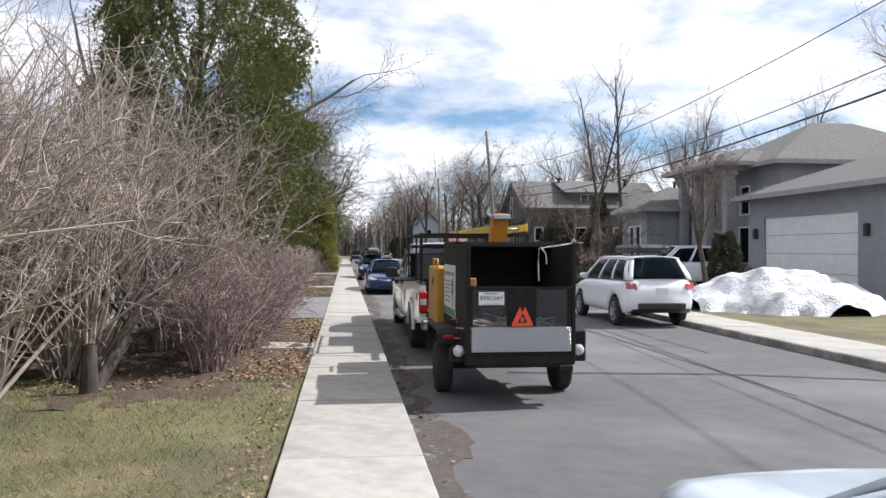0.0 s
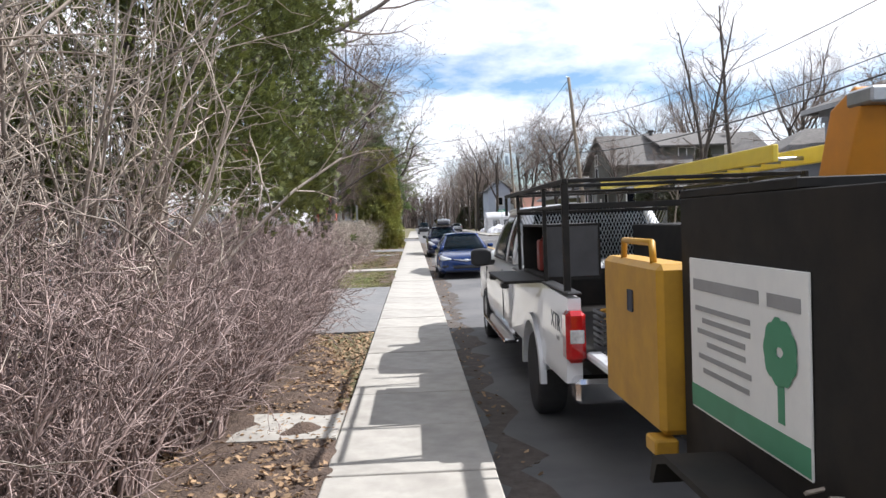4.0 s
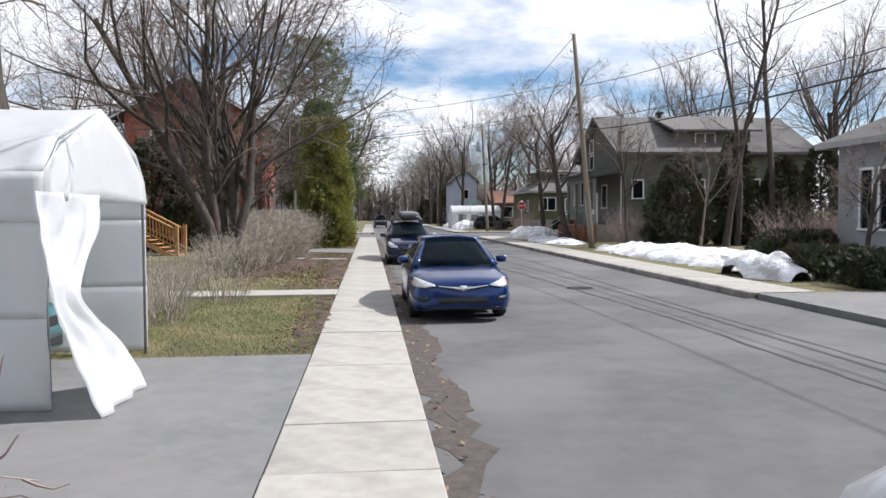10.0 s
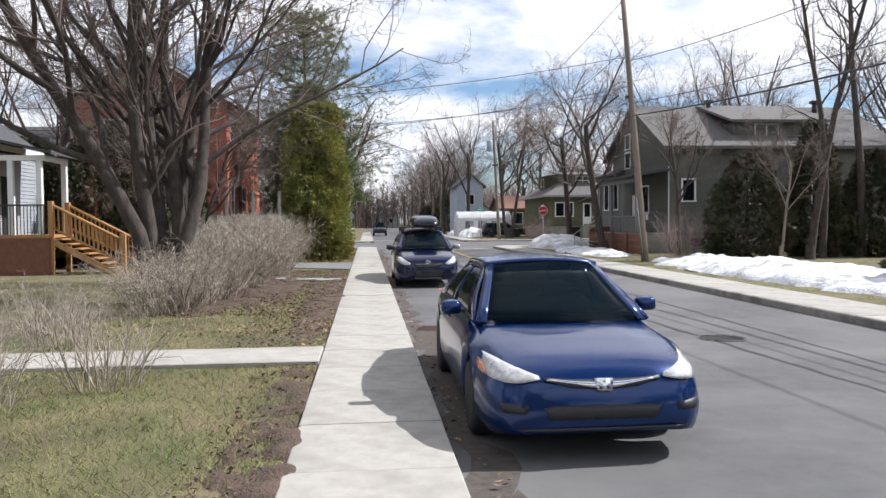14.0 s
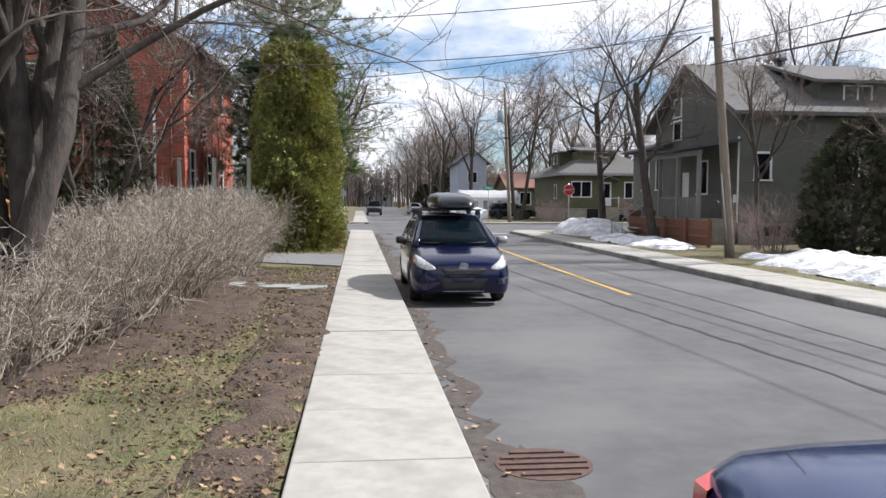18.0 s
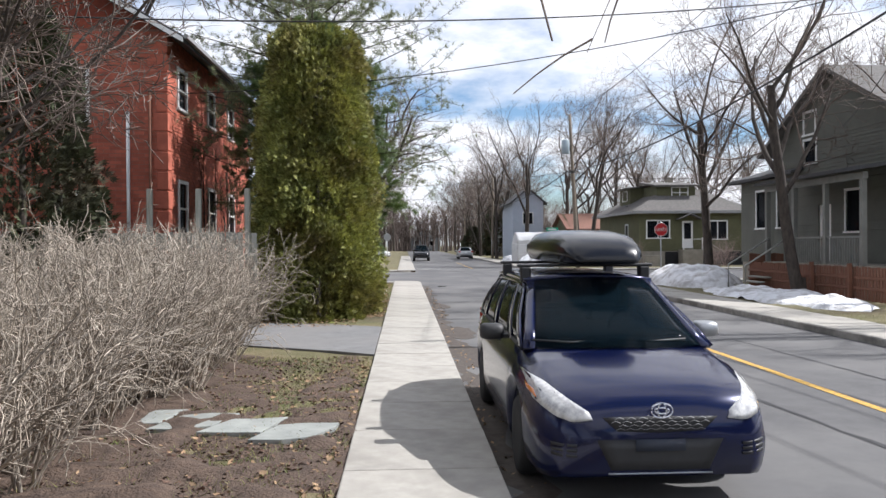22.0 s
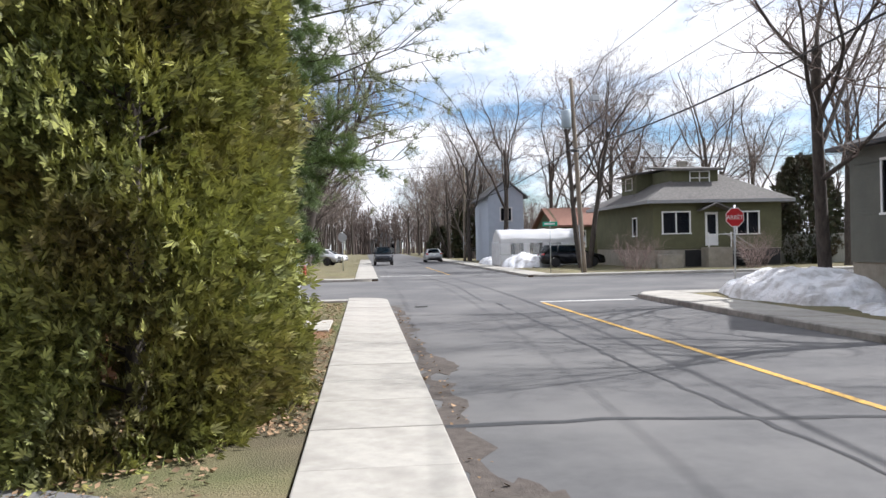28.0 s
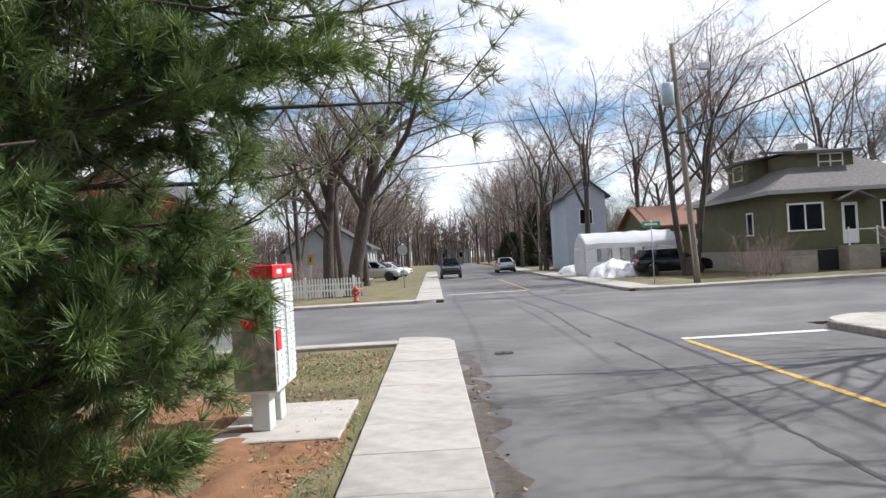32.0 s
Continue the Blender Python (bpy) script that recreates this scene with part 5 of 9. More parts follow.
    bm.faces.new(rings[0])
    bm.faces.new(rings[-1][::-1])
    bmesh.ops.recalc_face_normals(bm, faces=bm.faces[:])
    rbx = part("roof_box", bm, M_BLACKCAR, c, "glossy black roof box", True)
    return c


def plain_car(m, paint, label, L=4.6, H=0.9, hood=0.95, roof=1.5, wagon=True, group="", suv=False, rear_kit=False, cross=False):
    """A parked car further off. Nose at low y."""
    c = thing("car", m, label, "car", group)
    b = 0.12 if suv else 0.0
    top = [(0, 0.62 + b), (0.08, 0.74 + b), (0.4, 0.84 + b), (1.2, hood + b), (1.5, hood + 0.02 + b), (L - 0.9, hood + 0.06 + b), (L - 0.12, hood + (0.07 if wagon else 0.02) + b), (L, 0.72 + b)]
    plan = [(0, 0.66), (0.1, 0.82), (0.35, 0.94), (0.9, 1.0), (L - 0.8, 1.0), (L - 0.25, 0.95), (L, 0.84)]
    r = 0.36 if suv else 0.32
    car_body("body", c, paint, L, H, top, 0.22 + b, (0.92, L - 0.95), r, (1.3, L - (0.2 if wagon else 0.75)), plan)
    zb = hood + b
    if wagon:
        greenhouse(c, paint, 1.15, L - 0.14, 2.0, L - 0.5, zb, roof + b, H - 0.09, H - 0.28, [(0.06, 0.36), (0.40, 0.66), (0.70, 0.93)], 0.12, zb + 0.06)
    else:
        greenhouse(c, paint, 1.2, L - 0.6, 2.0, L - 1.35, zb, roof + b, H - 0.09, H - 0.30, [(0.07, 0.45), (0.5, 0.86)], 0.14)
    for x in (-1, 1):
        for y in (0.92, L - 0.95):
            wheel(c, x * (H - 0.115), y, r, 0.22, x, 5)
        mirror(c, paint, x * (H - 0.06), 1.65, zb + 0.08, x, 0.22, 0.15)
        plane_card("headlamp", M_LAMP, c, [(x * 0.46, 0.1, 0.63 + b), (x * 0.74, 0.22, 0.63 + b), (x * 0.82, 0.42, 0.72 + b), (x * 0.62, 0.2, 0.74 + b)], -0.05 * x)
        plane_card("tail_lamp", M_REDLENS, c, [(x * 0.62, L + 0.005, 0.82 + b), (x * 0.85, L - 0.10, 0.84 + b), (x * 0.86, L - 0.18, 0.98 + b), (x * 0.62, L - 0.06, 0.95 + b)], 0.05 * x)
    box("grille", M_BLACKPL, c, -0.4, 0.4, -0.012, 0.06, 0.52 + b, 0.64 + b, 0.01)
    box("front_plate_panel", M_BLACKPL, c, -0.5, 0.5, -0.02, 0.1, 0.3 + b, 0.42 + b, 0.02)
    pl = box("licence_plate", M_SIGNW, c, -0.155, 0.155, L - 0.01, L + 0.012, 0.70 + b, 0.85 + b, 0.004)
    box("rear_bumper", M_BLACKPL, c, -0.6, 0.6, L - 0.08, L + 0.03, 0.34 + b, 0.48 + b, 0.02)
    return c


M_CHESTGREY = mat("dark_grey_enamel", (0.055, 0.055, 0.057), (0.04, 0.04, 0.042), 5.0, 0.5)


def pickup(m):
    """White crew-cab pickup with an open tailgate, tool chest and ladder rack. Nose at high y, origin under the tail."""
    c = thing("pickup_truck", m, "white crew cab pickup with ladder rack and loaded bed, tailgate down", "pickup truck")
    W, L = 1.0, 7.12
    # cab and bonnet lofted with the nose at low y, then turned round
    turn = Matrix.Translation((0, L, 0)) @ Matrix.Rotation(math.pi, 4, "Z")
    cab = new("cab")
    cab.parent = c
    cab.matrix_basis = turn
    top = [(0, 1.0), (0.06, 1.22), (0.3, 1.35), (1.0, 1.39), (1.5, 1.39), (1.8, 1.37), (4.05, 1.34)]
    plan = [(0, 0.88), (0.08, 0.95), (0.25, 0.985), (0.6, 1.0), (4.05, 1.0)]
    car_body("body", cab, M_WHITECAR, 4.05, W, top, 0.46, (1.0,), 0.40, (1.88, 3.98), plan)
    greenhouse(cab, M_WHITECAR, 1.93, 4.03, 2.58, 3.88, 1.33, 2.0, 0.93, 0.76, [(0.06, 0.66), (0.72, 0.95)], 0.09)
    seats(cab, 2.8, 0.95, 0.42, 3.6)
    steering(cab, 0.42, 2.62, 1.28)
    for x in (-1, 1):
        mirror(cab, M_BLACKPL, x * 0.97, 2.13, 1.33, x, 0.30, 0.26, 0.11)
        box("door_handle", M_BLACKPL, cab, x * 1.0 - 0.02, x * 1.0 + 0.02, 3.18, 3.36, 1.14, 1.18, 0.006)
        box("door_handle", M_BLACKPL, cab, x * 1.0 - 0.02, x * 1.0 + 0.02, 3.72, 3.9, 1.14, 1.18, 0.006)
        box("door_seam", M_BLACKPL, cab, x * 1.0 - 0.004, x * 1.0 + 0.004, 3.44, 3.448, 0.62, 1.24)
        box("running_board", M_CHROME, cab, min(x * 0.9, x * 1.08), max(x * 0.9, x * 1.08), 1.6, 4.0, 0.40, 0.46, 0.02)
        box("fender_vent", M_BLACKPL, cab, x * 0.995 - 0.008, x * 0.995 + 0.008, 1.47, 1.56, 0.98, 1.16, 0.004)
        box("headlamp", M_LAMP, cab, min(x * 0.6, x * 0.92), max(x * 0.6, x * 0.92), -0.01, 0.2, 0.88, 1.08, 0.03)
        wheel(cab, x * 0.86, 1.0, 0.40, 0.26, x, 6)
    box("grille", M_CHROME, cab, -0.58, 0.58, -0.02, 0.1, 0.78, 1.08, 0.02)
    box("front_bumper", M_CHROME, cab, -0.96, 0.96, -0.1, 0.15, 0.50, 0.72, 0.04)
    # bed: outer sides with arch, floor, open tailgate
    bed = new("bed")
    bed.parent = c
    for x in (-1, 1):
        bm = bmesh.new()
        yw, R = 1.55, 0.47
        prof = [(0.06, 0.62), (yw - R, 0.60)] + [(yw - R * math.cos(a), 0.40 + R * math.sin(a) * 1.05) for a in [math.pi * k / 14 for k in range(1, 14)]] + [(yw + R, 0.60), (3.04, 0.60), (3.04, 1.30), (1.05, 1.275), (0.06, 1.255)]
        secx = [0.86, 0.90, 1.0]
        n = len(prof)
        A = [bm.verts.new((x * 0.86, y, z)) for y, z in prof]
        B = [bm.verts.new((x * (0.985 if z < 1.2 else 0.955), y, z)) for y, z in prof]
        bm.faces.new(A)
        bm.faces.new(B[::-1])
        for k in range(n):
            bm.faces.new((A[k], B[k], B[(k + 1) % n], A[(k + 1) % n]))
        bmesh.ops.recalc_face_normals(bm, faces=bm.faces[:])
        part("bed_side", bm, M_WHITECAR, bed)
        bm = bmesh.new()
        pr = [(yw - (R + d) * math.cos(a), 0.40 + (R + d) * math.sin(a) * 1.05) for d, a in [(0.0, math.pi * k / 14) for k in range(15)] + [(0.07, math.pi * k / 14) for k in range(14, -1, -1)]]
        A = [bm.verts.new((x * 0.96, y, z)) for y, z in pr]
        B = [bm.verts.new((x * 1.015, y, z)) for y, z in pr]
        n = len(pr)
        for k in range(n):
            bm.faces.new((A[k], B[k], B[(k + 1) % n], A[(k + 1) % n]))
        for k in range(14):
            bm.faces.new((B[k], B[k + 1], B[n - 2 - k], B[n - 1 - k]))
        bmesh.ops.recalc_face_normals(bm, faces=bm.faces[:])
        part("wheel_flare", bm, M_WHITECAR, bed)
        wheel(c, x * 0.86, 1.55, 0.40, 0.26, x, 6)
        tl = box("tail_lamp", M_REDLENS, c, min(x * 0.84, x * 0.99), max(x * 0.84, x * 0.99), -0.02, 0.16, 0.78, 1.17, 0.035)
        box("reversing_lens", M_LAMP, tl, min(x * 0.86, x * 0.965), max(x * 0.86, x * 0.965), -0.03, -0.015, 0.93, 1.03, 0.006)
        box("rail_cap", M_BLACKPL, bed, min(x * 0.85, x * 0.96), max(x * 0.85, x * 0.96), 0.06, 3.04, 1.28, 1.302, 0.008)
    box("bed_floor", M_STEELBLK, bed, -0.855, 0.855, 0.05, 3.04, 0.78, 0.83)
    box("bed_front", M_STEELBLK, bed, -0.855, 0.855, 3.0, 3.04, 0.83, 1.25)
    tg = box("tailgate", M_WHITECAR, bed, -0.84, 0.84, -0.56, 0.02, 0.80, 0.86, 0.015, "lowered tailgate")
    for k in range(9):
        box("tailgate_rib", M_BLACKPL, tg, -0.74, 0.74, -0.52 + 0.058 * k, -0.495 + 0.058 * k, 0.862, 0.872)
    box("rear_bumper", M_CHROME, c, -0.95, 0.95, -0.12, 0.08, 0.50, 0.68, 0.03)
    box("chassis", M_BLACKPL, c, -0.5, 0.5, 0.1, 5.6, 0.42, 0.6)
    # lettering on the near bed side
    letters("decal", "XTR", M_INK, bed, Matrix.Translation((-0.989, 0.40, 1.04)) @ Matrix.Rotation(-math.pi / 2, 4, "Z") @ Matrix.Rotation(math.pi / 2, 4, "X") @ Matrix.Rotation(-0.04, 4, "Z"), 0.19, "dark lettering")
    letters("decal_small", "4x4", M_TRIMG, bed, Matrix.Translation((-0.989, 0.32, 0.93)) @ Matrix.Rotation(-math.pi / 2, 4, "Z") @ Matrix.Rotation(math.pi / 2, 4, "X"), 0.075, "small grey lettering")
    # ladder rack
    rack = new("ladder_rack")
    rack.parent = c
    for x in (-0.93, 0.93):
        for y in (0.19, 1.06, 2.6):
            box("rack_post", M_STEELBLK, rack, x - (0.026 if y < 0.5 else 0.016), x + (0.026 if y < 0.5 else 0.016), y - 0.02, y + 0.02, 1.285, 2.12, 0.004)
        box("rack_rail", M_STEELBLK, rack, x - 0.018, x + 0.018, 0.16, 3.6, 2.12, 2.155, 0.004)
        box("rack_post", M_STEELBLK, rack, x - 0.016, x + 0.016, 3.56, 3.6, 1.9, 2.12, 0.004)
        box("rack_lower_rail", M_STEELBLK, rack, x - 0.015, x + 0.015, 0.22, 2.57, 1.93, 1.96, 0.004)
    for y in (0.19, 1.06, 2.6, 3.58):
        box("rack_crossbar", M_STEELBLK, rack, -0.9, 0.9, y - 0.016, y + 0.016, 2.122, 2.152, 0.004)
    box("rack_rear_bar", M_STEELBLK, rack, -0.9, 0.9, 0.165, 0.215, 1.92, 1.965, 0.004)
    # headache screen of expanded metal against the rear window
    scr = box("screen_frame", M_STEELBLK, rack, -0.86, 0.86, 2.97, 3.01, 1.90, 1.94, 0.005)
    bm = bmesh.new()
    for k in range(44):
        x = -0.85 + 1.7 * k / 43
        for s in (-1, 1):
            add_tube(bm, [(x, 2.99, 1.30), (max(-0.86, min(0.86, x + s * 0.26)), 2.99, 1.90)], 0.005, 3, False)
    part("screen_mesh", bm, M_GALV, rack, "expanded metal screen")
    # yellow ladder on the rack
    for x in (0.30, 0.72):
        box("ladder_rail", M_LADDER, rack, x - 0.02, x + 0.02, -0.6, 3.7, 2.175, 2.29, 0.006, "yellow fibreglass ladder rail")
    for k in range(13):
        tube("ladder_rung", M_GALV, rack, [(0.30, -0.2 + 0.31 * k, 2.22), (0.72, -0.2 + 0.31 * k, 2.22)], 0.016, 6)
    # tool chest with its flap folded down over the side
    ch = new("tool_chest")
    ch.parent = c
    y0, y1 = 1.12, 2.4
    box("chest_top", M_STEELBLK, ch, -0.92, -0.42, y0, y1, 1.78, 1.80)
    box("chest_floor", M_STEELBLK, ch, -0.92, -0.42, y0, y1, 1.30, 1.33)
    box("chest_back", M_STEELBLK, ch, -0.44, -0.42, y0, y1, 1.33, 1.78)
    box("chest_end", M_CHESTGREY, ch, -0.92, -0.44, y0, y0 + 0.02, 1.33, 1.78, 0.004, "dark grey end panel")
    box("chest_end", M_STEELBLK, ch, -0.92, -0.44, y1 - 0.02, y1, 1.33, 1.78)
    fl = box("chest_flap", M_STEELBLK, ch, -1.30, -0.93, y0, y1, 1.285, 1.31, 0.004, "lowered dark steel flap")
    box("flap_latch", M_BLACKPL, fl, -1.31, -1.24, y0 + 0.1, y0 + 0.22, 1.235, 1.284, 0.01)
    box("flap_latch", M_BLACKPL, fl, -1.31, -1.24, y1 - 0.22, y1 - 0.1, 1.235, 1.284, 0.01)
    for grp in (cab, bed, rack, ch):
        for o in list(grp.children):
            o.parent = c
            o.matrix_basis = grp.matrix_basis @ o.matrix_basis
        bpy.data.objects.remove(grp)
    box("dark_chest", M_STEELBLK, c, 0.30, 0.84, 0.7, 2.5, 0.835, 1.76, 0.01, "black tool cabinet in the bed")
    return c


def fuel_can(m, material, label, s=1.0):
    o = thing("fuel_can", m, label, "fuel can")
    box("can_body", material, o, -0.13 * s, 0.13 * s, -0.09 * s, 0.09 * s, 0.0, 0.30 * s, 0.035 * s, segs=3)
    tube("can_handle", material, o, [(-0.08 * s, 0, 0.29 * s), (-0.06 * s, 0, 0.37 * s), (0.05 * s, 0, 0.37 * s), (0.07 * s, 0, 0.29 * s)], 0.016 * s, 6)
    tube("spout", M_BLACKPL, o, [(0.10 * s, 0, 0.27 * s), (0.14 * s, 0, 0.35 * s)], 0.022 * s, 8)
    return o


def trailer(m):
    """Black steel chipper trailer. Origin under its tail; the tail faces -y."""
    c = thing("utility_trailer", m, "black steel box trailer with tread-plate tail and mesh gate", "trailer")
    W, L, z0, z1 = 0.66, 2.15, 0.62, 1.93
    t = 0.03
    box("bed_floor", M_STEELBLK, c, -W, W, 0, L, z0, z0 + 0.05)
    sl = box("side_panel", M_STEELBLK, c, -W, -W + t, 0.05, L, z0 + 0.05, z1, 0.004, "black steel side")
    sr = box("side_panel", M_STEELBLK, c, W - t, W, 0.05, L, z0 + 0.05, z1, 0.004)
    box("front_panel", M_STEELBLK, c, -W + t, W - t, L - t, L, z0 + 0.05, z1, 0.004)
    box("roof_panel", M_STEELBLK, c, -W, W, 1.0, L, z1 + 0.003, z1 + 0.04, 0.004)
    box("chassis_frame", M_STEELBLK, c, -0.56, 0.56, 0.02, L - 0.1, 0.47, 0.615, 0.01)
    for x in (-W, W - 0.05):
        box("corner_post", M_STEELBLK, c, x, x + 0.05, -0.01, 0.05, z0, z1 + 0.02, 0.004)
    box("top_bar", M_STEELBLK, c, -W + 0.05, W - 0.05, 0, 0.04, z1 - 0.03, z1 + 0.01, 0.004)
    # mesh gate: frame, two mesh fields and a centre plate
    gate = box("gate", M_STEELBLK, c, -W + 0.05, W - 0.05, -0.03, 0.0, 1.40, 1.43, 0.003, "mesh tailgate")
    for x in (-0.60, -0.16, 0.16, 0.58):
        box("gate_bar", M_STEELBLK, gate, x - 0.015, x + 0.015, -0.028, 0.0, 0.96, 1.40)
    box("gate_plate", M_STEELBLK, gate, -0.145, 0.145, -0.02, -0.005, 0.96, 1.40)
    for a, b in ((-0.585, -0.175), (0.175, 0.565)):
        bm = bmesh.new()
        nx, nz = 14, 19
        for i in range(nx):
            for j in range(nz):
                x = a + (b - a) * (i + 0.5 * (j % 2) + 0.25) / nx
                z = 0.965 + 0.43 * (j + 0.5) / nz
                if x + 0.014 > b:
                    continue
                h, w = 0.43 / nz * 0.95, (b - a) / nx * 0.5
                add_tube(bm, [(x - w, -0.015, z), (x, -0.021, z + h), (x + w, -0.015, z), (x, -0.009, z - h), (x - w, -0.015, z)], 0.0032, 3, False)
        part("mesh_panel", bm, M_GALV, gate, "expanded steel mesh")
    # tread plate
    tp = box("tread_plate", M_GALV, c, -0.60, 0.60, -0.035, -0.01, 0.66, 0.955, 0.004, "bright diamond tread plate")
    bm = bmesh.new()
    for i in range(46):
        for j in range(11):
            x, z = -0.585 + 1.17 * i / 45, 0.675 + 0.262 * j / 10
            s = 1 if (i + j) % 2 else -1
            d, e = Vector((0.0115, 0, 0.0115 * s)), Vector((0.005 * -s, 0, 0.005))
            p = Vector((x, -0.0355, z))
            v = [bm.verts.new(q) for q in (p - d, p + e, p + d, p - e)]
            top = bm.verts.new(p + Vector((0, -0.007, 0)))
            for k in range(4):
                bm.faces.new((v[k], v[(k + 1) % 4], top))
    part("tread_studs", bm, M_TREAD, tp)
    # plate, warning triangle, rope
    pl = box("licence_plate", M_SIGNW, c, -0.52, -0.215, -0.048, -0.036, 1.215, 1.37, 0.006, "white licence plate")
    letters("plate_number", "RF8124Y", M_INK, pl, Matrix.Translation((-0.367, -0.0485, 1.295)) @ Matrix.Rotation(math.pi / 2, 4, "X"), 0.074)
    box("plate_band", M_TRIMG, pl, -0.45, -0.29, -0.0505, -0.0475, 1.345, 1.36)
    box("plate_band", M_TRIMG, pl, -0.47, -0.27, -0.0505, -0.0475, 1.227, 1.234)
    tri = box("warning_triangle", M_SAFETY, c, -0.125, 0.125, -0.065, -0.045, 0.965, 1.005, 0.004, "red-orange warning triangle")
    for s in (-1, 1):
        plane_card("triangle_arm", M_SAFETY, tri, [(s * 0.125, -0.06, 1.0), (s * 0.065, -0.06, 1.0), (0.0, -0.06, 1.13), (s * 0.03, -0.06, 1.19), (s * 0.035, -0.06, 1.19)], 0.015)
    plane_card("triangle_core", M_INK, tri, [(-0.05, -0.046, 1.0), (0.05, -0.046, 1.0), (0, -0.046, 1.12)], 0.008)
    box("triangle_reflector", M_SAFETY, tri, -0.022, 0.022, -0.06, -0.05, 1.02, 1.07, 0.006)
    tube("rope", M_ROPE, c, [(0.60, -0.02, 1.945), (0.45, -0.05, 1.92), (0.30, -0.05, 1.90), (0.20, -0.05, 1.88), (0.19, -0.05, 1.7), (0.2, -0.05, 1.5)], 0.009, 6, "pale knotted rope")
    tube("rope_tail", M_ROPE, c, [(0.22, -0.055, 1.90), (0.28, -0.06, 1.82), (0.29, -0.055, 1.70)], 0.009, 6)
    tube("rope_end", M_ROPE, c, [(0.60, -0.02, 1.945), (0.63, -0.03, 2.0), (0.65, -0.03, 1.96)], 0.011, 6)
    # lamps on arms, fenders, wheels
    for s in (-1, 1):
        arm = box("lamp_bracket", M_STEELBLK, c, min(s * 0.62, s * 0.83), max(s * 0.62, s * 0.83), 0.12, 0.30, 0.52, 0.90 if s > 0 else 0.70, 0.02)
        bm = bmesh.new()
        lathe(bm, [(-0.03, 0.075), (0.0, 0.07), (0.03, 0.04)], 18)
        bmesh.ops.rotate(bm, verts=bm.verts[:], cent=(0, 0, 0), matrix=Matrix.Rotation(-math.pi / 2, 3, "Z"))
        bmesh.ops.translate(bm, verts=bm.verts[:], vec=(s * 0.73, 0.10, 0.66))
        part("round_lamp", bm, M_LAMP, arm, "clear round lamp", True)
        prism("fender", M_STEELBLK, c, [(0.55, 0.70), (0.60, 0.82), (0.75, 0.87), (1.65, 0.87), (1.80, 0.82), (1.85, 0.70), (1.80, 0.70), (1.74, 0.80), (1.62, 0.84), (0.78, 0.84), (0.66, 0.80), (0.60, 0.70)], "x", min(s * 0.665, s * 0.93), max(s * 0.665, s * 0.93))
        box("side_marker", M_REDLENS, c, s * 0.80 - 0.07, s * 0.80 + 0.07, 0.525, 0.55, 0.76, 0.81, 0.008)
        wheel(c, s * 0.79, 1.20, 0.34, 0.2, s, 5, M_SIGNW)
    box("rear_beam", M_STEELBLK, c, -0.66, 0.66, 0.0, 0.12, 0.50, 0.62, 0.01)
    box("bumper_step", M_STEELBLK, c, 0.45, 0.62, -0.05, 0.05, 0.42, 0.50, 0.01)
    box("axle", M_STEELBLK, c, -0.7, 0.7, 1.15, 1.25, 0.3, 0.38)
    box("drawbar", M_STEELBLK, c, -0.06, 0.06, L, L + 1.95, 0.50, 0.60, 0.01)
    box("engine_housing", M_STEELBLK, c, -0.5, W - 0.06, L + 0.01, L + 1.15, 0.61, 1.45, 0.03, "black engine housing")

    # sign with a tree on the near side
    sg = box("company_sign", M_SIGNW, sl, -W - 0.012, -W - 0.002, 0.25, 1.35, 0.98, 1.66, 0.002, "white and green sign with a tree")
    box("sign_band", M_SIGNG, sg, -W - 0.014, -W - 0.0125, 0.252, 1.348, 0.99, 1.09)
    for k, (a, b, z, h) in enumerate([(0.62, 1.3, 1.52, 0.05), (0.30, 0.55, 1.52, 0.05), (0.70, 1.28, 1.43, 0.022), (0.70, 1.2, 1.38, 0.022), (0.75, 1.26, 1.33, 0.022), (0.75, 1.15, 1.28, 0.022), (0.70, 1.25, 1.22, 0.022), (0.72, 1.2, 1.16, 0.022)]):
        box("sign_line", M_TRIMG, sg, -W - 0.0145, -W - 0.0125, a, b, z, z + h)
    box("sign_trunk", M_SIGNG, sg, -W - 0.0145, -W - 0.0125, 0.43, 0.48, 1.12, 1.30)
    bm = bmesh.new()
    for k in range(9):
        a = k * 0.7
        cy, cz, r = 0.455 + 0.08 * math.cos(a), 1.37 + 0.07 * math.sin(a), 0.055
        vs = [bm.verts.new((-W - 0.0145 - 0.0004 * k, cy + r * math.cos(q), cz + r * math.sin(q))) for q in [2 * math.pi * j / 10 for j in range(10)]]
        bm.faces.new(vs)
    part("sign_crown", bm, M_SIGNG, sg)
    sg.location.y += 0.66
    # yellow feed hood at the front corner
    hd = box("machine_cover", M_MACHY, c, -W - 0.10, -W + 0.10, L + 0.06, L + 1.15, 0.78, 1.62, 0.03, "yellow machine cover with a grab loop")
    box("cover_slot", M_INK, hd, -W - 0.104, -W - 0.098, L + 0.5, L + 0.6, 1.34, 1.46, 0.01)
    tube("grab_loop", M_MACHY, hd, [(-W - 0.06, L + 0.25, 1.61), (-W - 0.06, L + 0.27, 1.72), (-W - 0.06, L + 0.8, 1.72), (-W - 0.06, L + 0.82, 1.61)], 0.018, 8)
    box("cover_foot", M_MACHY, hd, -W - 0.14, -W - 0.02, L + 0.04, L + 0.2, 0.69, 0.77, 0.01)
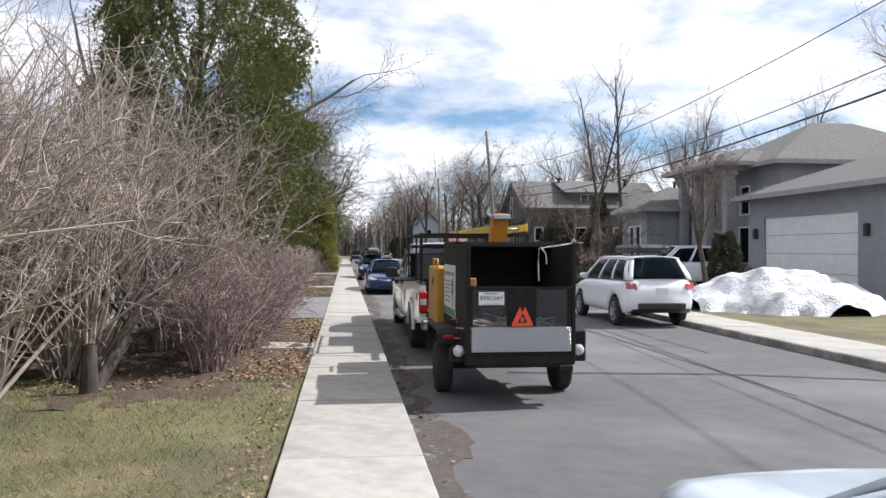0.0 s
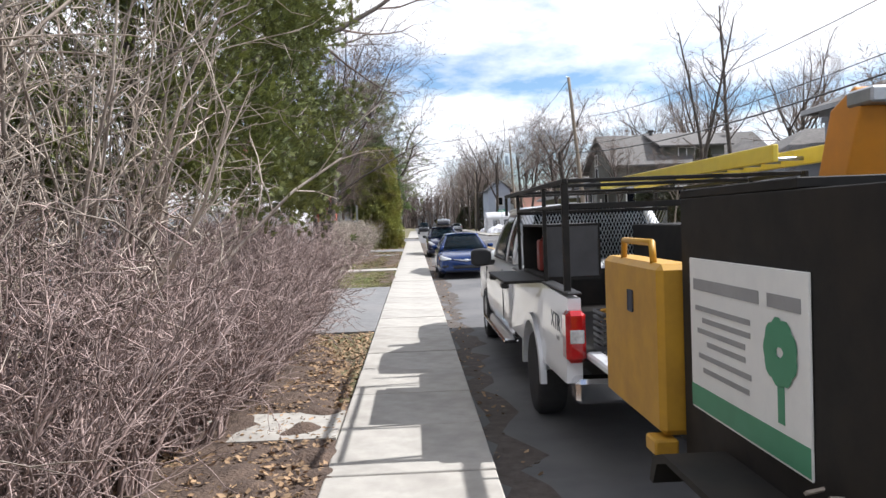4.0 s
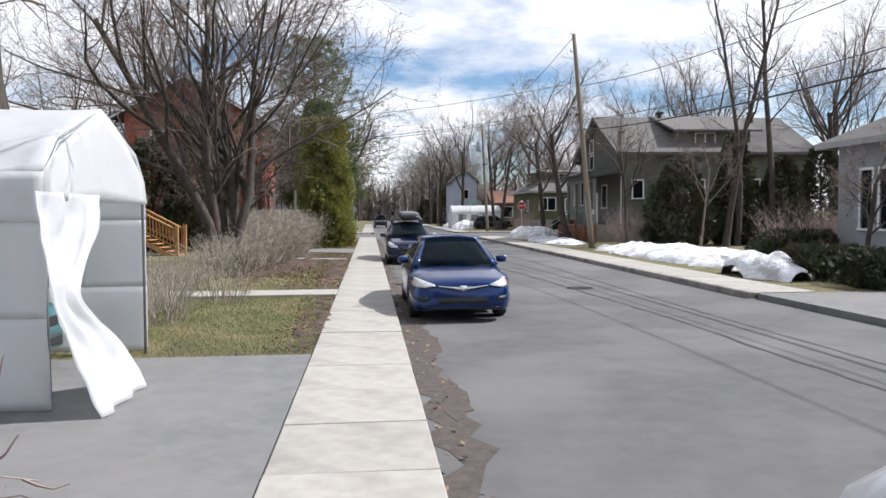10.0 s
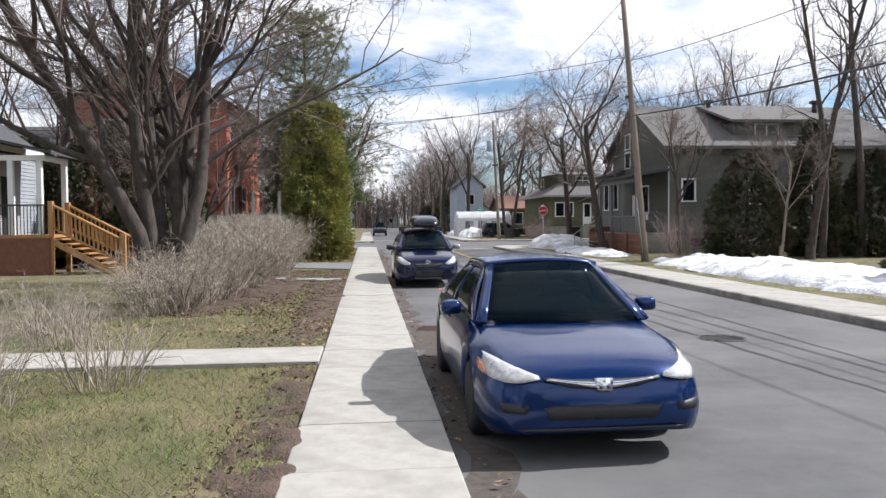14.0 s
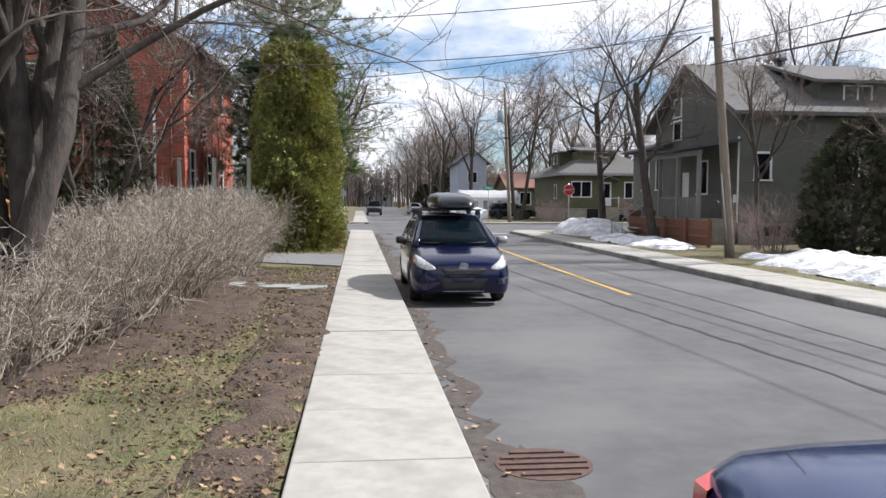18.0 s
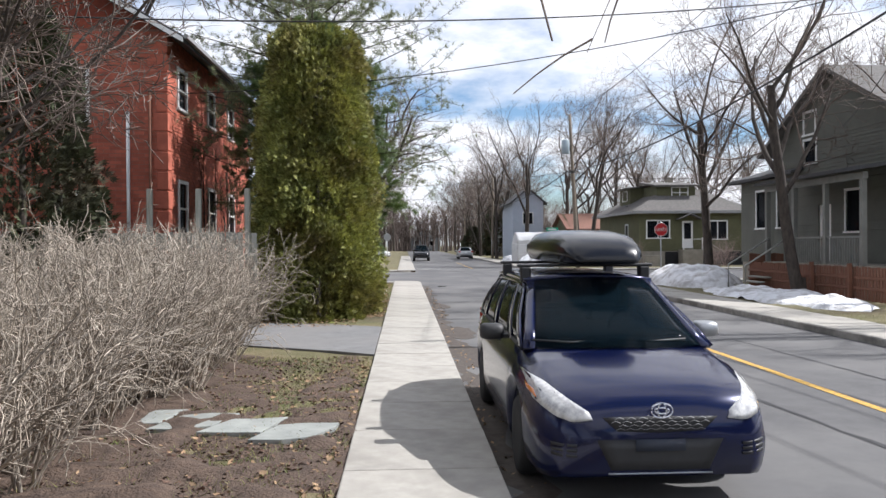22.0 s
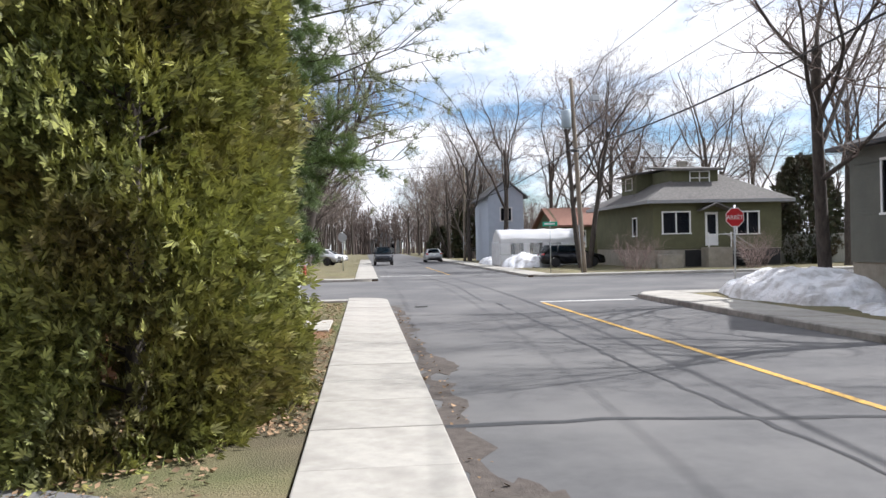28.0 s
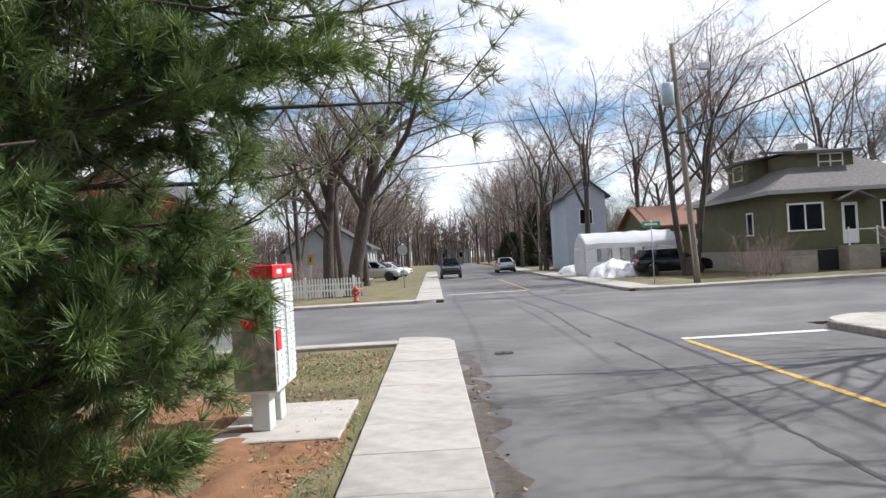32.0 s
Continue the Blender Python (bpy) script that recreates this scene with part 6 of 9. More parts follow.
    # discharge chute
    ct = prism("discharge_chute", M_ORANGE, c, [(1.88, 1.94), (2.13, 1.94), (1.98, 2.30), (1.78, 2.38), (1.73, 2.28)], "x", -0.02, 0.20, 0.01, "orange discharge chute")
    box("chute_cap", M_GALV, ct, -0.03, 0.21, 1.63, 1.83, 2.29, 2.36, 0.01)
    # load seen in the open tail
    bm = bmesh.new()
    rng = random.Random(5)
    for k in range(260):
        x, y, z = rng.uniform(-0.58, 0.58), rng.uniform(0.15, 1.0), 0.68 + 0.3 * rng.random()
        add_tube(bm, [(x, y, z), (x + rng.uniform(-0.3, 0.3), y + rng.uniform(-0.1, 0.3), z + rng.uniform(-0.05, 0.1))], 0.008, 4, False)
    part("brush_load", bm, M_TWIGT, c, "pale cut branches")
    for k in range(4):
        box("wood_block", M_NEWWOOD, c, -0.61, -0.53, 0.06, 0.14, 1.43 + 0.0, 1.53, 0.006) if k == 0 else None
    return c

# ---------- the setting laid out ----------
pavement("pavement_west", -WALK_W, 0.0, -9.0, 73.0, 1.3, WALK_Z, "pale concrete pavement with tooled joints", 3)
pavement("pavement_east", KERB_X, KERB_X + 1.4, -9.0, 19.0, 1.4, WALK_Z, "pale concrete pavement across the street", 4)
pavement("pavement_east_north", KERB_X, KERB_X + 1.4, 31.0, 72.4, 1.4, WALK_Z, "pale concrete pavement across the street", 5)
pavement("pavement_northwest", -WALK_W, 0.0, CROSS_1 + 0.4, 150, 1.4, WALK_Z, "pale concrete pavement past the side street", 6)
pavement("pavement_northeast", KERB_X, KERB_X + 1.4, CROSS_1 + 0.4, 150, 1.4, WALK_Z, "pale concrete pavement past the side street", 7)
slab("kerb_east", M_KERB, KERB_X - 0.14, KERB_X - 0.004, 31.0, 72.4, -0.1, WALK_Z + 0.006, "worn grey concrete kerb", "kerb", 0.02)
slab("kerb_east_south", M_KERB, KERB_X - 0.14, KERB_X - 0.004, -9.0, 14.5, -0.1, WALK_Z + 0.006, "worn grey concrete kerb", "kerb", 0.02)
slab("kerb_cross_northwest", M_CONC, -40, -WALK_W - 0.02, CROSS_1, CROSS_1 + 1.1, -0.1, WALK_Z, "pale concrete strip round the corner", "kerb", 0.02)
slab("kerb_cross_southwest", M_CONC, -40, -WALK_W - 0.02, CROSS_0 - 0.55, CROSS_0, -0.1, WALK_Z, "pale concrete kerb round the corner", "kerb", 0.02)
slab("kerb_cross_northeast", M_CONC, KERB_X + 1.42, 60, CROSS_1, CROSS_1 + 1.1, -0.1, WALK_Z, "pale concrete strip round the corner", "kerb", 0.02)
slab("kerb_cross_southeast", M_CONC, KERB_X + 1.42, 60, CROSS_0 - 1.1, CROSS_0, -0.1, WALK_Z, "pale concrete strip round the corner", "kerb", 0.02)


def corner_apron(name, cx, cy, r, a0, label):
    """A quarter-round corner of concrete."""
    cy = along(cy)
    pts = [(cx, cy)] + [(cx + r * math.cos(radians(a0 + 90 * k / 10)), cy + r * math.sin(radians(a0 + 90 * k / 10))) for k in range(11)]
    ob = prism(name, M_CONC, None, pts, "z", -0.1, WALK_Z + 0.002, 0.0)
    return tagged(ob, label, "kerb", "", "structure")


corner_apron("kerb_corner_sw", -WALK_W + 0.0, 72.98, 1.15, 0, "rounded concrete corner of the pavement")
corner_apron("kerb_corner_se", KERB_X + 1.4, 72.38, 1.35, 90, "rounded concrete corner of the pavement")
corner_apron("kerb_corner_nw", -WALK_W, CROSS_1 + 1.12, 1.15, 270, "rounded concrete corner of the pavement")
corner_apron("kerb_corner_ne", KERB_X + 1.4, CROSS_1 + 1.12, 1.35, 180, "rounded concrete corner of the pavement")

# driveways and paths
slab("driveway_south", M_DRIVE, -14, -WALK_W - 0.01, 15.6, 24.6, -0.1, 0.128, "cracked grey asphalt driveway", "driveway")
tagged(prism("driveway_brick_house", M_DRIVE, None, [(-1.21, 50.5), (-1.21, 54.7), (-1.9, 55.1), (-2.9, 55.6), (-4.4, 56.0), (-5.7, 56.2), (-5.7, 53.4), (-4.2, 52.3), (-3.0, 51.6), (-1.9, 51.0)], "z", -0.1, 0.127), "pale worn asphalt driveway", "driveway", "", "structure")
slab("driveway_east", M_DRIVE, KERB_X + 0.02, 17, 19.05, 30.9, -0.1, 0.12, "pale worn driveway across the street", "driveway")
slab("path_white", M_CONC, -8.5, -WALK_W - 0.01, 31.9, 33.0, -0.05, 0.15, "pale concrete garden path across the lawn", "path", 0.01)
slab("path_stub", M_CONC, -2.6, -WALK_W - 0.01, 9.3, 10.2, -0.05, 0.14, "short concrete path beside the pavement", "path")

rng0 = random.Random(4)
for k in range(4):
    cx, cy = -1.72 - 0.53 * k, 45.35 + 0.24 * k
    pts = [(cx + a * 0.27 + rng0.uniform(-0.04, 0.04) + 0.10 * b, cy + b * 0.30 + rng0.uniform(-0.05, 0.05)) for a, b in ((-1, -1), (0.1, -1.1), (1, -0.9), (1.05, 0.2), (0.9, 1), (-0.2, 1.05), (-1, 0.9))]
    tagged(prism("flagstone", M_STONE, None, pts, "z", 0.03, 0.148, 0.008), "blue-grey slate stepping stone set in the lawn", "stepping stone", "stepping stones over the verge")

# road markings, cracks, grit
strip("yellow_line", M_YELLOW, [(4.5, 44.0), (4.5, 71.6)], 0.12, 0.006, "worn yellow centre line", "road marking", 1, 0.04)
strip("yellow_line_north", M_YELLOW, [(4.3, 95.0), (4.3, 112)], 0.12, 0.006, "worn yellow centre line", "road marking", 2, 0.04)
strip("stop_line", M_WHITEP, [(4.5, 71.9), (7.4, 71.9)], 0.34, 0.007, "worn white stop line", "road marking", 3, 0.04)
strip("stop_line_north", M_WHITEP, [(0.2, 94.6), (4.2, 94.6)], 0.34, 0.007, "worn white stop line", "road marking", 4, 0.04)
strip("crack_a", M_TAR, [(0.06, 56.5), (1.6, 56.55), (4, 56.2), (7.5, 55.4)], 0.12, 0.005, "black tar-filled crack across the street", "road crack", 5)
strip("crack_b", M_TAR, [(1.8, 7.2), (4.9, 6.75), (7.4, 5.9)], 0.13, 0.005, "black tar-filled crack across the street", "road crack", 6)
strip("crack_c", M_TAR, [(5.1, 5), (4.9, 18), (4.8, 28.6), (4.45, 34.6), (4.2, 38.1), (3.2, 48.2), (3.0, 60), (3.2, 72)], 0.06, 0.0045, "thin dark seam along the street", "road crack", 7, 0.5)
strip("crack_d", M_TAR, [(5.9, 9), (5.7, 30), (5.8, 44), (5.5, 52)], 0.035, 0.0045, "thin dark seam along the street", "road crack", 8, 0.5)
strip("crack_e", M_TAR, [(2.9, 73), (3.2, 82), (2.6, 95)], 0.05, 0.0045, "thin dark seam in the crossing", "road crack", 9, 0.5)
strip("crack_f", M_TAR, [(0.2, 68.6), (2.5, 68.2), (5, 68.6), (7.2, 68.3)], 0.05, 0.0045, "thin dark crack across the street", "road crack", 10, 0.5)
strip("grit_edge", M_GRIT, [(0.16, -6), (0.2, 2), (0.14, 9), (0.2, 20), (0.17, 27), (0.25, 33), (0.16, 38), (0.2, 41), (0.18, 48), (0.2, 56), (0.14, 64), (0.18, 72)], 0.3, 0.004, "brown grit along the kerb", "grit", 11, 0.5)
for k, (x, y, w, l) in enumerate([(0.40, 3.3, 0.62, 1.6), (0.42, 34.6, 0.7, 2.4), (0.38, 26.2, 0.55, 2.6), (0.44, 50.2, 0.75, 2.6), (0.48, 53.6, 0.85, 2.4), (0.42, 60.4, 0.66, 1.8), (0.40, 47.2, 0.6, 2.4), (0.36, 30.0, 0.45, 2.0), (0.4, 22.6, 0.5, 1.8)]):
    pts = [(x - 0.06 + w * 0.37 * math.cos(a) * (1 + 0.5 * noise.noise((k, math.cos(a) * 3, math.sin(a) * 3))), along(y) + l / 2 * math.sin(a) * (1 + 0.3 * noise.noise((k + 9, math.cos(a) * 3, math.sin(a) * 3)))) for a in [2 * math.pi * q / 28 for q in range(28)]]
    tagged(prism("grit_patch", M_GRIT, None, pts, "z", -0.02, 0.0045 + 0.0003 * k), "damp brown grit patch beside the kerb", "grit", "", "structure")


for name, material, x0, x1, y0, y1, h, n, label, seed, cat in (
        ("soil_under_hedge", M_SOIL, -5.6, -1.9, 36.5, 50.6, 0.07, (40, 130), "dark bare soil under the pale hedge", 2.0, "soil"),
        ("soil_under_shrubs", M_SOIL, -9.5, -3.0, 5.6, 13.0, 0.07, (60, 90), "dark soil under the overgrown shrubs", 5.0, "soil"),
        ("soil_under_red_hedge", M_SOIL, -5.0, -1.35, 4.5, 17.0, 0.07, (40, 110), "dark soil under the reddish hedge", 6.0, "soil"),
        ("needle_bed", M_NEEDLE, -6.0, -1.35, 59.5, 67.5, 0.07, (50, 70), "rust-brown fallen needles under the pine", 8.0, "needles"),
        ("soil_edge", M_SOIL, -1.72, -1.1, 24.9, 32.0, 0.045, (16, 100), "bare soil along the pavement edge", 31.0, "soil"),
        ("soil_edge_north", M_SOIL, -2.1, -1.1, 32.9, 50.0, 0.048, (20, 190), "bare soil along the pavement edge", 32.0, "soil"),
        ("soil_edge_south", M_SOIL, -1.9, -1.1, 5.5, 13.0, 0.045, (16, 150), "bare soil along the pavement edge", 33.0, "soil")):
    mound(name, x0, x1, y0, y1, 0.082, h, seed, material, label, cat, "structure", n, 0.5)


M_COVER = mat("worn_grey_iron", (0.11, 0.108, 0.105), (0.075, 0.073, 0.07), 12.0, 0.75, metal=0.2)


def round_cover(name, x, y, r, label, iron=M_IRON):
    o = thing(name, at(x, y, 0), label, "manhole")
    bm = bmesh.new()
    v = [bm.verts.new((r * math.cos(2 * math.pi * k / 32), r * math.sin(2 * math.pi * k / 32), 0.009)) for k in range(32)]
    w = [bm.verts.new((r * math.cos(2 * math.pi * k / 32), r * math.sin(2 * math.pi * k / 32), -0.05)) for k in range(32)]
    bm.faces.new(v)
    for k in range(32):
        bm.faces.new((v[k], w[k], w[(k + 1) % 32], v[(k + 1) % 32]))
    bmesh.ops.recalc_face_normals(bm, faces=bm.faces[:])
    part("cover", bm, iron, o)
    for k in range(5):
        yy = (k - 2) * r * 0.34
        hw = math.sqrt(max(0.02, r * r * 0.8 - yy * yy))
        box("rib", iron, o, -hw, hw, yy - 0.02, yy + 0.02, 0.0095, 0.022)
    return o


round_cover("drain_cover", 0.52, 35.25, 0.34, "rusty cast iron drain grate in the gutter")
round_cover("manhole_cover", 4.72, 33.7, 0.36, "cast iron manhole cover in the street", M_COVER)
round_cover("manhole_cover", 0.9, 71.3, 0.2, "cast iron drain cover near the crossing", M_COVER)

# ---------- vehicles ----------
TAIL, LONG = 7.96, 1.12


def lengthen(car, k):
    """Keep the wheels of a lengthened car round."""
    for o in car.children:
        if o.name.split(".")[0] == "wheel":
            o.scale.y = 1 / k


lengthen(pickup(pose(1.57, TAIL, 0.0) @ Matrix.Diagonal((1, LONG, 1, 1))), LONG)
trailer(pose(1.41, 3.72, 0.0))
lengthen(blue_coupe(pose(1.12, 27.5, 0.0) @ Matrix.Diagonal((1, 1.05, 1, 1))), 1.05)
lengthen(navy_hatch(pose(1.03, 43.33, 0.0) @ Matrix.Diagonal((1, 1.12, 1, 1))), 1.12)
plain_car(at(1.5, -0.55, 0.0, 0, 0, 180), M_PALEBLUE, "pale silver-blue car parked behind the trailer", 4.5, 0.88, 0.92, 1.42, False)
sub = plain_car(at(6.9, 18.2, 0.0, 0, 0, 180), M_WHITECAR, "white estate car with a roof box parked across the street", 4.8, 0.91, 0.98, 1.6, True, "", True)
box("roof_box", M_BLACKPL, sub, -0.55, 0.3, 2.2, 4.0, 1.80, 2.02, 0.08, "low grey roof box")
plain_car(at(12.6, 31.0, 0.12, 0, 0, -90), M_WHITECAR, "white van parked in a driveway across the street", 4.9, 0.95, 1.1, 1.85, True, "", True)
plain_car(at(1.1, 120.5, 0.0), M_BLACKCAR, "dark blue car parked far along the kerb", 4.5, 0.9, 0.98, 1.6, True, "", True)
plain_car(at(6.6, 134.0, 0.0, 0, 0, 180), M_SILVER, "silver saloon parked far along the street", 4.7, 0.9, 0.92, 1.42, False)
plain_car(at(-3.0, 121.0, 0.1, 0, 0, 75), M_SILVER, "grey car in a driveway past the crossing", 4.6, 0.9, 1.0, 1.6, True, "", True)
plain_car(at(-2.6, 133.0, 0.1, 0, 0, 75), M_WHITECAR, "white car in a driveway past the crossing", 4.5, 0.9, 0.95, 1.5, True)
plain_car(at(15.8, 101.5, 0.1, 0, 0, 90), M_BLACKCAR, "black car beside the white shelter", 4.5, 0.9, 0.95, 1.5, True)
plain_car(pose(-4.0, 22.95, 0.128, 0, 0, -90 + 180), M_TEALCAR, "teal car parked in the white shelter", 4.4, 0.86, 0.92, 1.4, False)


# load of the pickup
# this can's red is lowered to paint in the chest's shade
fuel_can(pose(1.57 - 0.72, TAIL + LONG * 1.86, 1.335), mat("red_plastic", (0.25, 0.03, 0.02), (0.2, 0.025, 0.016), 5, 0.5), "red fuel can, darkened for shade, inside the open tool chest", 1.05)
fuel_can(pose(1.57 + 0.15, TAIL - LONG * 0.25, 0.874), mat("bright_red_plastic", (0.6, 0.03, 0.02), (0.52, 0.025, 0.02), 5, 0.45), "red fuel can standing on the lowered tailgate", 1.0)
fuel_can(pose(1.57 - 0.16, TAIL - LONG * 0.2, 0.874), mat("pale_green_plastic", (0.45, 0.6, 0.3), (0.4, 0.52, 0.28), 5, 0.45), "pale green oil jug on the lowered tailgate", 0.75)
cr = thing("milk_crate", pose(1.57 - 0.52, TAIL + LONG * 0.12, 0.835), "black plastic crate of tools at the tail of the bed", "crate")
for k in range(7):
    z = 0.02 + 0.045 * k
    box("crate_slat", M_BLACKPL, cr, -0.2, 0.2, -0.17, -0.155, z, z + 0.022)
    box("crate_slat", M_BLACKPL, cr, -0.2, 0.2, 0.155, 0.17, z, z + 0.022)
    box("crate_slat", M_BLACKPL, cr, -0.2, -0.185, -0.155, 0.155, z, z + 0.022)
    box("crate_slat", M_BLACKPL, cr, 0.185, 0.2, -0.155, 0.155, z, z + 0.022)
box("crate_floor", M_BLACKPL, cr, -0.2, 0.2, -0.17, 0.17, 0.0, 0.018)
for k, (mt, x, y) in enumerate([(M_MACHY, -0.09, 0.0), (M_ROPE, 0.04, 0.05), (M_TRIMG, 0.1, -0.06), (M_ROPE, -0.02, -0.09)]):
    tube("rope_coil", mt, cr, [(x + 0.08 * math.cos(a), y + 0.06 * math.sin(a), 0.20 + 0.02 * k + 0.012 * a) for a in [0.5 * q for q in range(26)]], 0.014, 6)
bk = thing("bucket", pose(1.57 - 0.1, TAIL + LONG * 1.05, 0.835), "dark blue plastic tub in the truck bed", "bucket")
bm = bmesh.new()
lathe(bm, [(0.0, 0.17), (0.28, 0.2), (0.3, 0.215), (0.31, 0.2), (0.28, 0.185), (0.06, 0.16)], 24)
bmesh.ops.rotate(bm, verts=bm.verts[:], cent=(0, 0, 0), matrix=Matrix.Rotation(-math.pi / 2, 3, "Y"))
part("tub", bm, mat("dark_blue_plastic", (0.012, 0.03, 0.10), (0.01, 0.025, 0.085), 4.0, 0.5), bk, "", True)
lg = thing("cut_branch", pose(1.57 - 0.35, TAIL + LONG * 0.25, 0.0), "crooked cut branches lying over the crate", "branch")
tube("branch", M_BARKL, lg, [(-0.25, -0.1, 1.17), (0.0, 0.05, 1.21), (0.2, -0.1, 1.19), (0.3, -0.35, 1.05)], [0.02, 0.03, 0.03, 0.02], 7)
tube("branch", M_BARK, lg, [(-0.2, 0.2, 1.2), (0.05, 0.0, 1.24), (0.25, -0.2, 1.15)], [0.02, 0.022, 0.015], 7)

# ---------- houses ----------
def brick_house():
    h = thing("brick_house", pose(0, 0, 0), "two storey red brick house with gable roof and climbing vine", "house", "", "")
    x0, x1, y0, y1, z0, z1 = -13.8, -7.0, 59.5, 70.6, 0.2, 7.6
    es = [(60.55, 61.35, 5.7, 6.75), (63.95, 64.75, 5.7, 6.75), (66.85, 67.65, 5.7, 6.75), (60.55, 61.35, 2.2, 3.6), (63.95, 64.75, 2.2, 3.6), (66.85, 67.65, 2.2, 3.6)]
    ss = [(-12.35, -11.55, 5.2, 6.5), (-9.9, -9.1, 5.2, 6.5), (-9.9, -9.1, 1.8, 3.2)]
    shell(h, M_MORTAR, x0, x1, y0, y1, z0, z1, ss, (), es, 0, 0.0)
    for a in es:
        window(h, "x", x1, 1, *a, rail=True)
    for a in ss:
        window(h, "y", y0, -1, *a, rail=True)
    bricks_on(h, "x", x1, 1, y0 + 0.02, y1, z0, z1, es, (59.5, 61.4, 1.6, 6.4))
    bricks_on(h, "y", y0, -1, x0, x1, z0, z1, ss)
    # blocks of raised brick up the street corner
    for k in range(14):
        z = z0 + 0.52 * k
        w = 0.34 if k % 2 else 0.26
        box("quoin", M_BRICKJ, h, x1 - w, x1 + 0.035, y0 - 0.035, y0 + w, z + 0.03, z + 0.49, 0.008)
    for y, f in ((y0, -1), (y1, 1)):
        prism("gable", M_BRICK, h, [(x0, z1), (x1, z1), ((x0 + x1) / 2, z1 + 1.95)], "y", y if f > 0 else y + 0.2, y - 0.2 if f > 0 else y)
    gable_roof(h, x0, x1, y0, y1, z1 + 0.05, 1.97, "y", M_SHINGLED, 0.6)
    for x in (x0 - 0.72, x1 + 0.62):
        box("gutter", M_TRIMG, h, x, x + 0.1, y0 - 0.6, y1 + 0.6, z1 - 0.38, z1 - 0.28)
    for s in (-1, 1):
        roof_slab("rake_board", M_WHITE, h, [((x0 + x1) / 2, y0 - 0.63, z1 + 1.96), ((x0 + x1) / 2 + s * 4.0, y0 - 0.63, z1 - 0.36), ((x0 + x1) / 2 + s * 4.0, y0 - 0.604, z1 - 0.36), ((x0 + x1) / 2, y0 - 0.604, z1 + 1.96)], 0.13)
    tube("downpipe", M_WHITE, h, [(x1 - 1.0, y0 - 0.07, 0.3), (x1 - 1.0, y0 - 0.07, 5.4)], 0.05, 8, "white downpipe")
    tube("conduit", M_REDWOOD, h, [(x1 - 0.42, y0 - 0.07, 0.3), (x1 - 0.42, y0 - 0.07, 6.0)], 0.04, 8, "rust-brown pipe")
    rebase(h, (x0 + x1) / 2, (y0 + y1) / 2, 0.1, False)
    return h


def climbing_vine():
    """Bare vine stems spread flat over the street wall of the brick house."""
    rng = np.random.default_rng(15)
    spec = dict(steps=[9, 6, 4], tip=[0.4, 0.4, 0.5], wander=[0.16, 0.22, 0.25], up=[0.08, 0.02, 0.0], kids=[9, 5], angle=[40, 45], ratio=[0.35, 0.5], thin=[0.6, 0.6], rmin=0.007)
    spec["from"] = [0.15, 0.2]
    root = thing("climbing_vine", pose(-6.93, 65.5, 0.1), "bare dark vine climbing over the red brick wall", "vine")
    out = []
    for k in range(9):
        grow(rng, (0, -4.2 + 8.6 * (k + rng.uniform(0, 0.8)) / 9, 0.0), (0, rng.normal(0, 0.25), 1), rng.uniform(3.0, 6.4), rng.uniform(0.014, 0.026), 0, spec, out)
    out = [([np.array((0.03 + 0.05 * (p[0] % 0.5), p[1], max(p[2], 0.0))) for p in pts], rad, lv) for pts, rad, lv in out]
    v, t = limbs_mesh([o for o in out if o[2] == 0], [5])
    tri_part("stem", v, t, M_VINE, root)
    v, t = limbs_mesh([o for o in out if o[2] > 0], [3])
    tri_part("runner", v, t, M_VINE, root)


M_VINE = mat("dark_vine", (0.07, 0.04, 0.032), (0.04, 0.026, 0.022), 5.0, 0.9)
climbing_vine()
M_BRICKJ = mat("red_brick_courses", (0.50, 0.14, 0.085), (0.38, 0.105, 0.066), 3.0, 0.85, bump=0.5, island=0.2)
M_BRICKO = mat("red_brick_single", (0.50, 0.14, 0.085), (0.38, 0.105, 0.066), 3.0, 0.85, bump=0.5, objrand=0.2)


def bricks_on(h, axis, pos, face, a0, a1, z0, z1, holes, near=None):
    """Courses of brick, a little proud of the mortar. Those nearest the street are pieces of their own, the rest one mesh."""
    bw, bh, g = 0.29, 0.085, 0.013
    rng = random.Random(8)
    joined = bmesh.new()
    shared, n = {}, 0
    for r in range(int((z1 - z0) / (bh + g))):
        z = z0 + r * (bh + g)
        a = a0 - (bw + g) * 0.5 * (r % 2)
        while a < a1:
            p, q = max(a, a0), min(a + bw, a1)
            a += bw + g
            if q - p < 0.05 or any(hh[0] - 0.10 < q and p < hh[1] + 0.10 and hh[2] - 0.10 < z + bh and z < hh[3] + 0.10 for hh in holes):
                continue
            d = 0.010 + rng.uniform(0, 0.006)
            if near and near[0] < p < near[1] and near[2] < z < near[3] and n < 290:
                key = round(q - p, 2)
                if key not in shared:
                    bm = bmesh.new()
                    add_box(bm, 0.001, 0.014, 0, key, 0, bh)
                    me = bpy.data.meshes.new("brick")
                    bm.to_mesh(me)
                    bm.free()
                    me.materials.append(M_BRICKO)
                    shared[key] = me
                o = new("brick", shared[key])
                o.parent = h
                o.location = (pos + rng.uniform(-0.003, 0.003), p, z)
                n += 1
                continue
            d0, d1 = sorted((pos + face * 0.001, pos + face * d))
            if axis == "x":
                add_box(joined, d0, d1, p, q, z, z + bh)
            else:
                add_box(joined, p, q, d0, d1, z, z + bh)
    return tagged(part("brickwork", joined, M_BRICKJ, h), "", "", "", "stuff")


bh = brick_house()


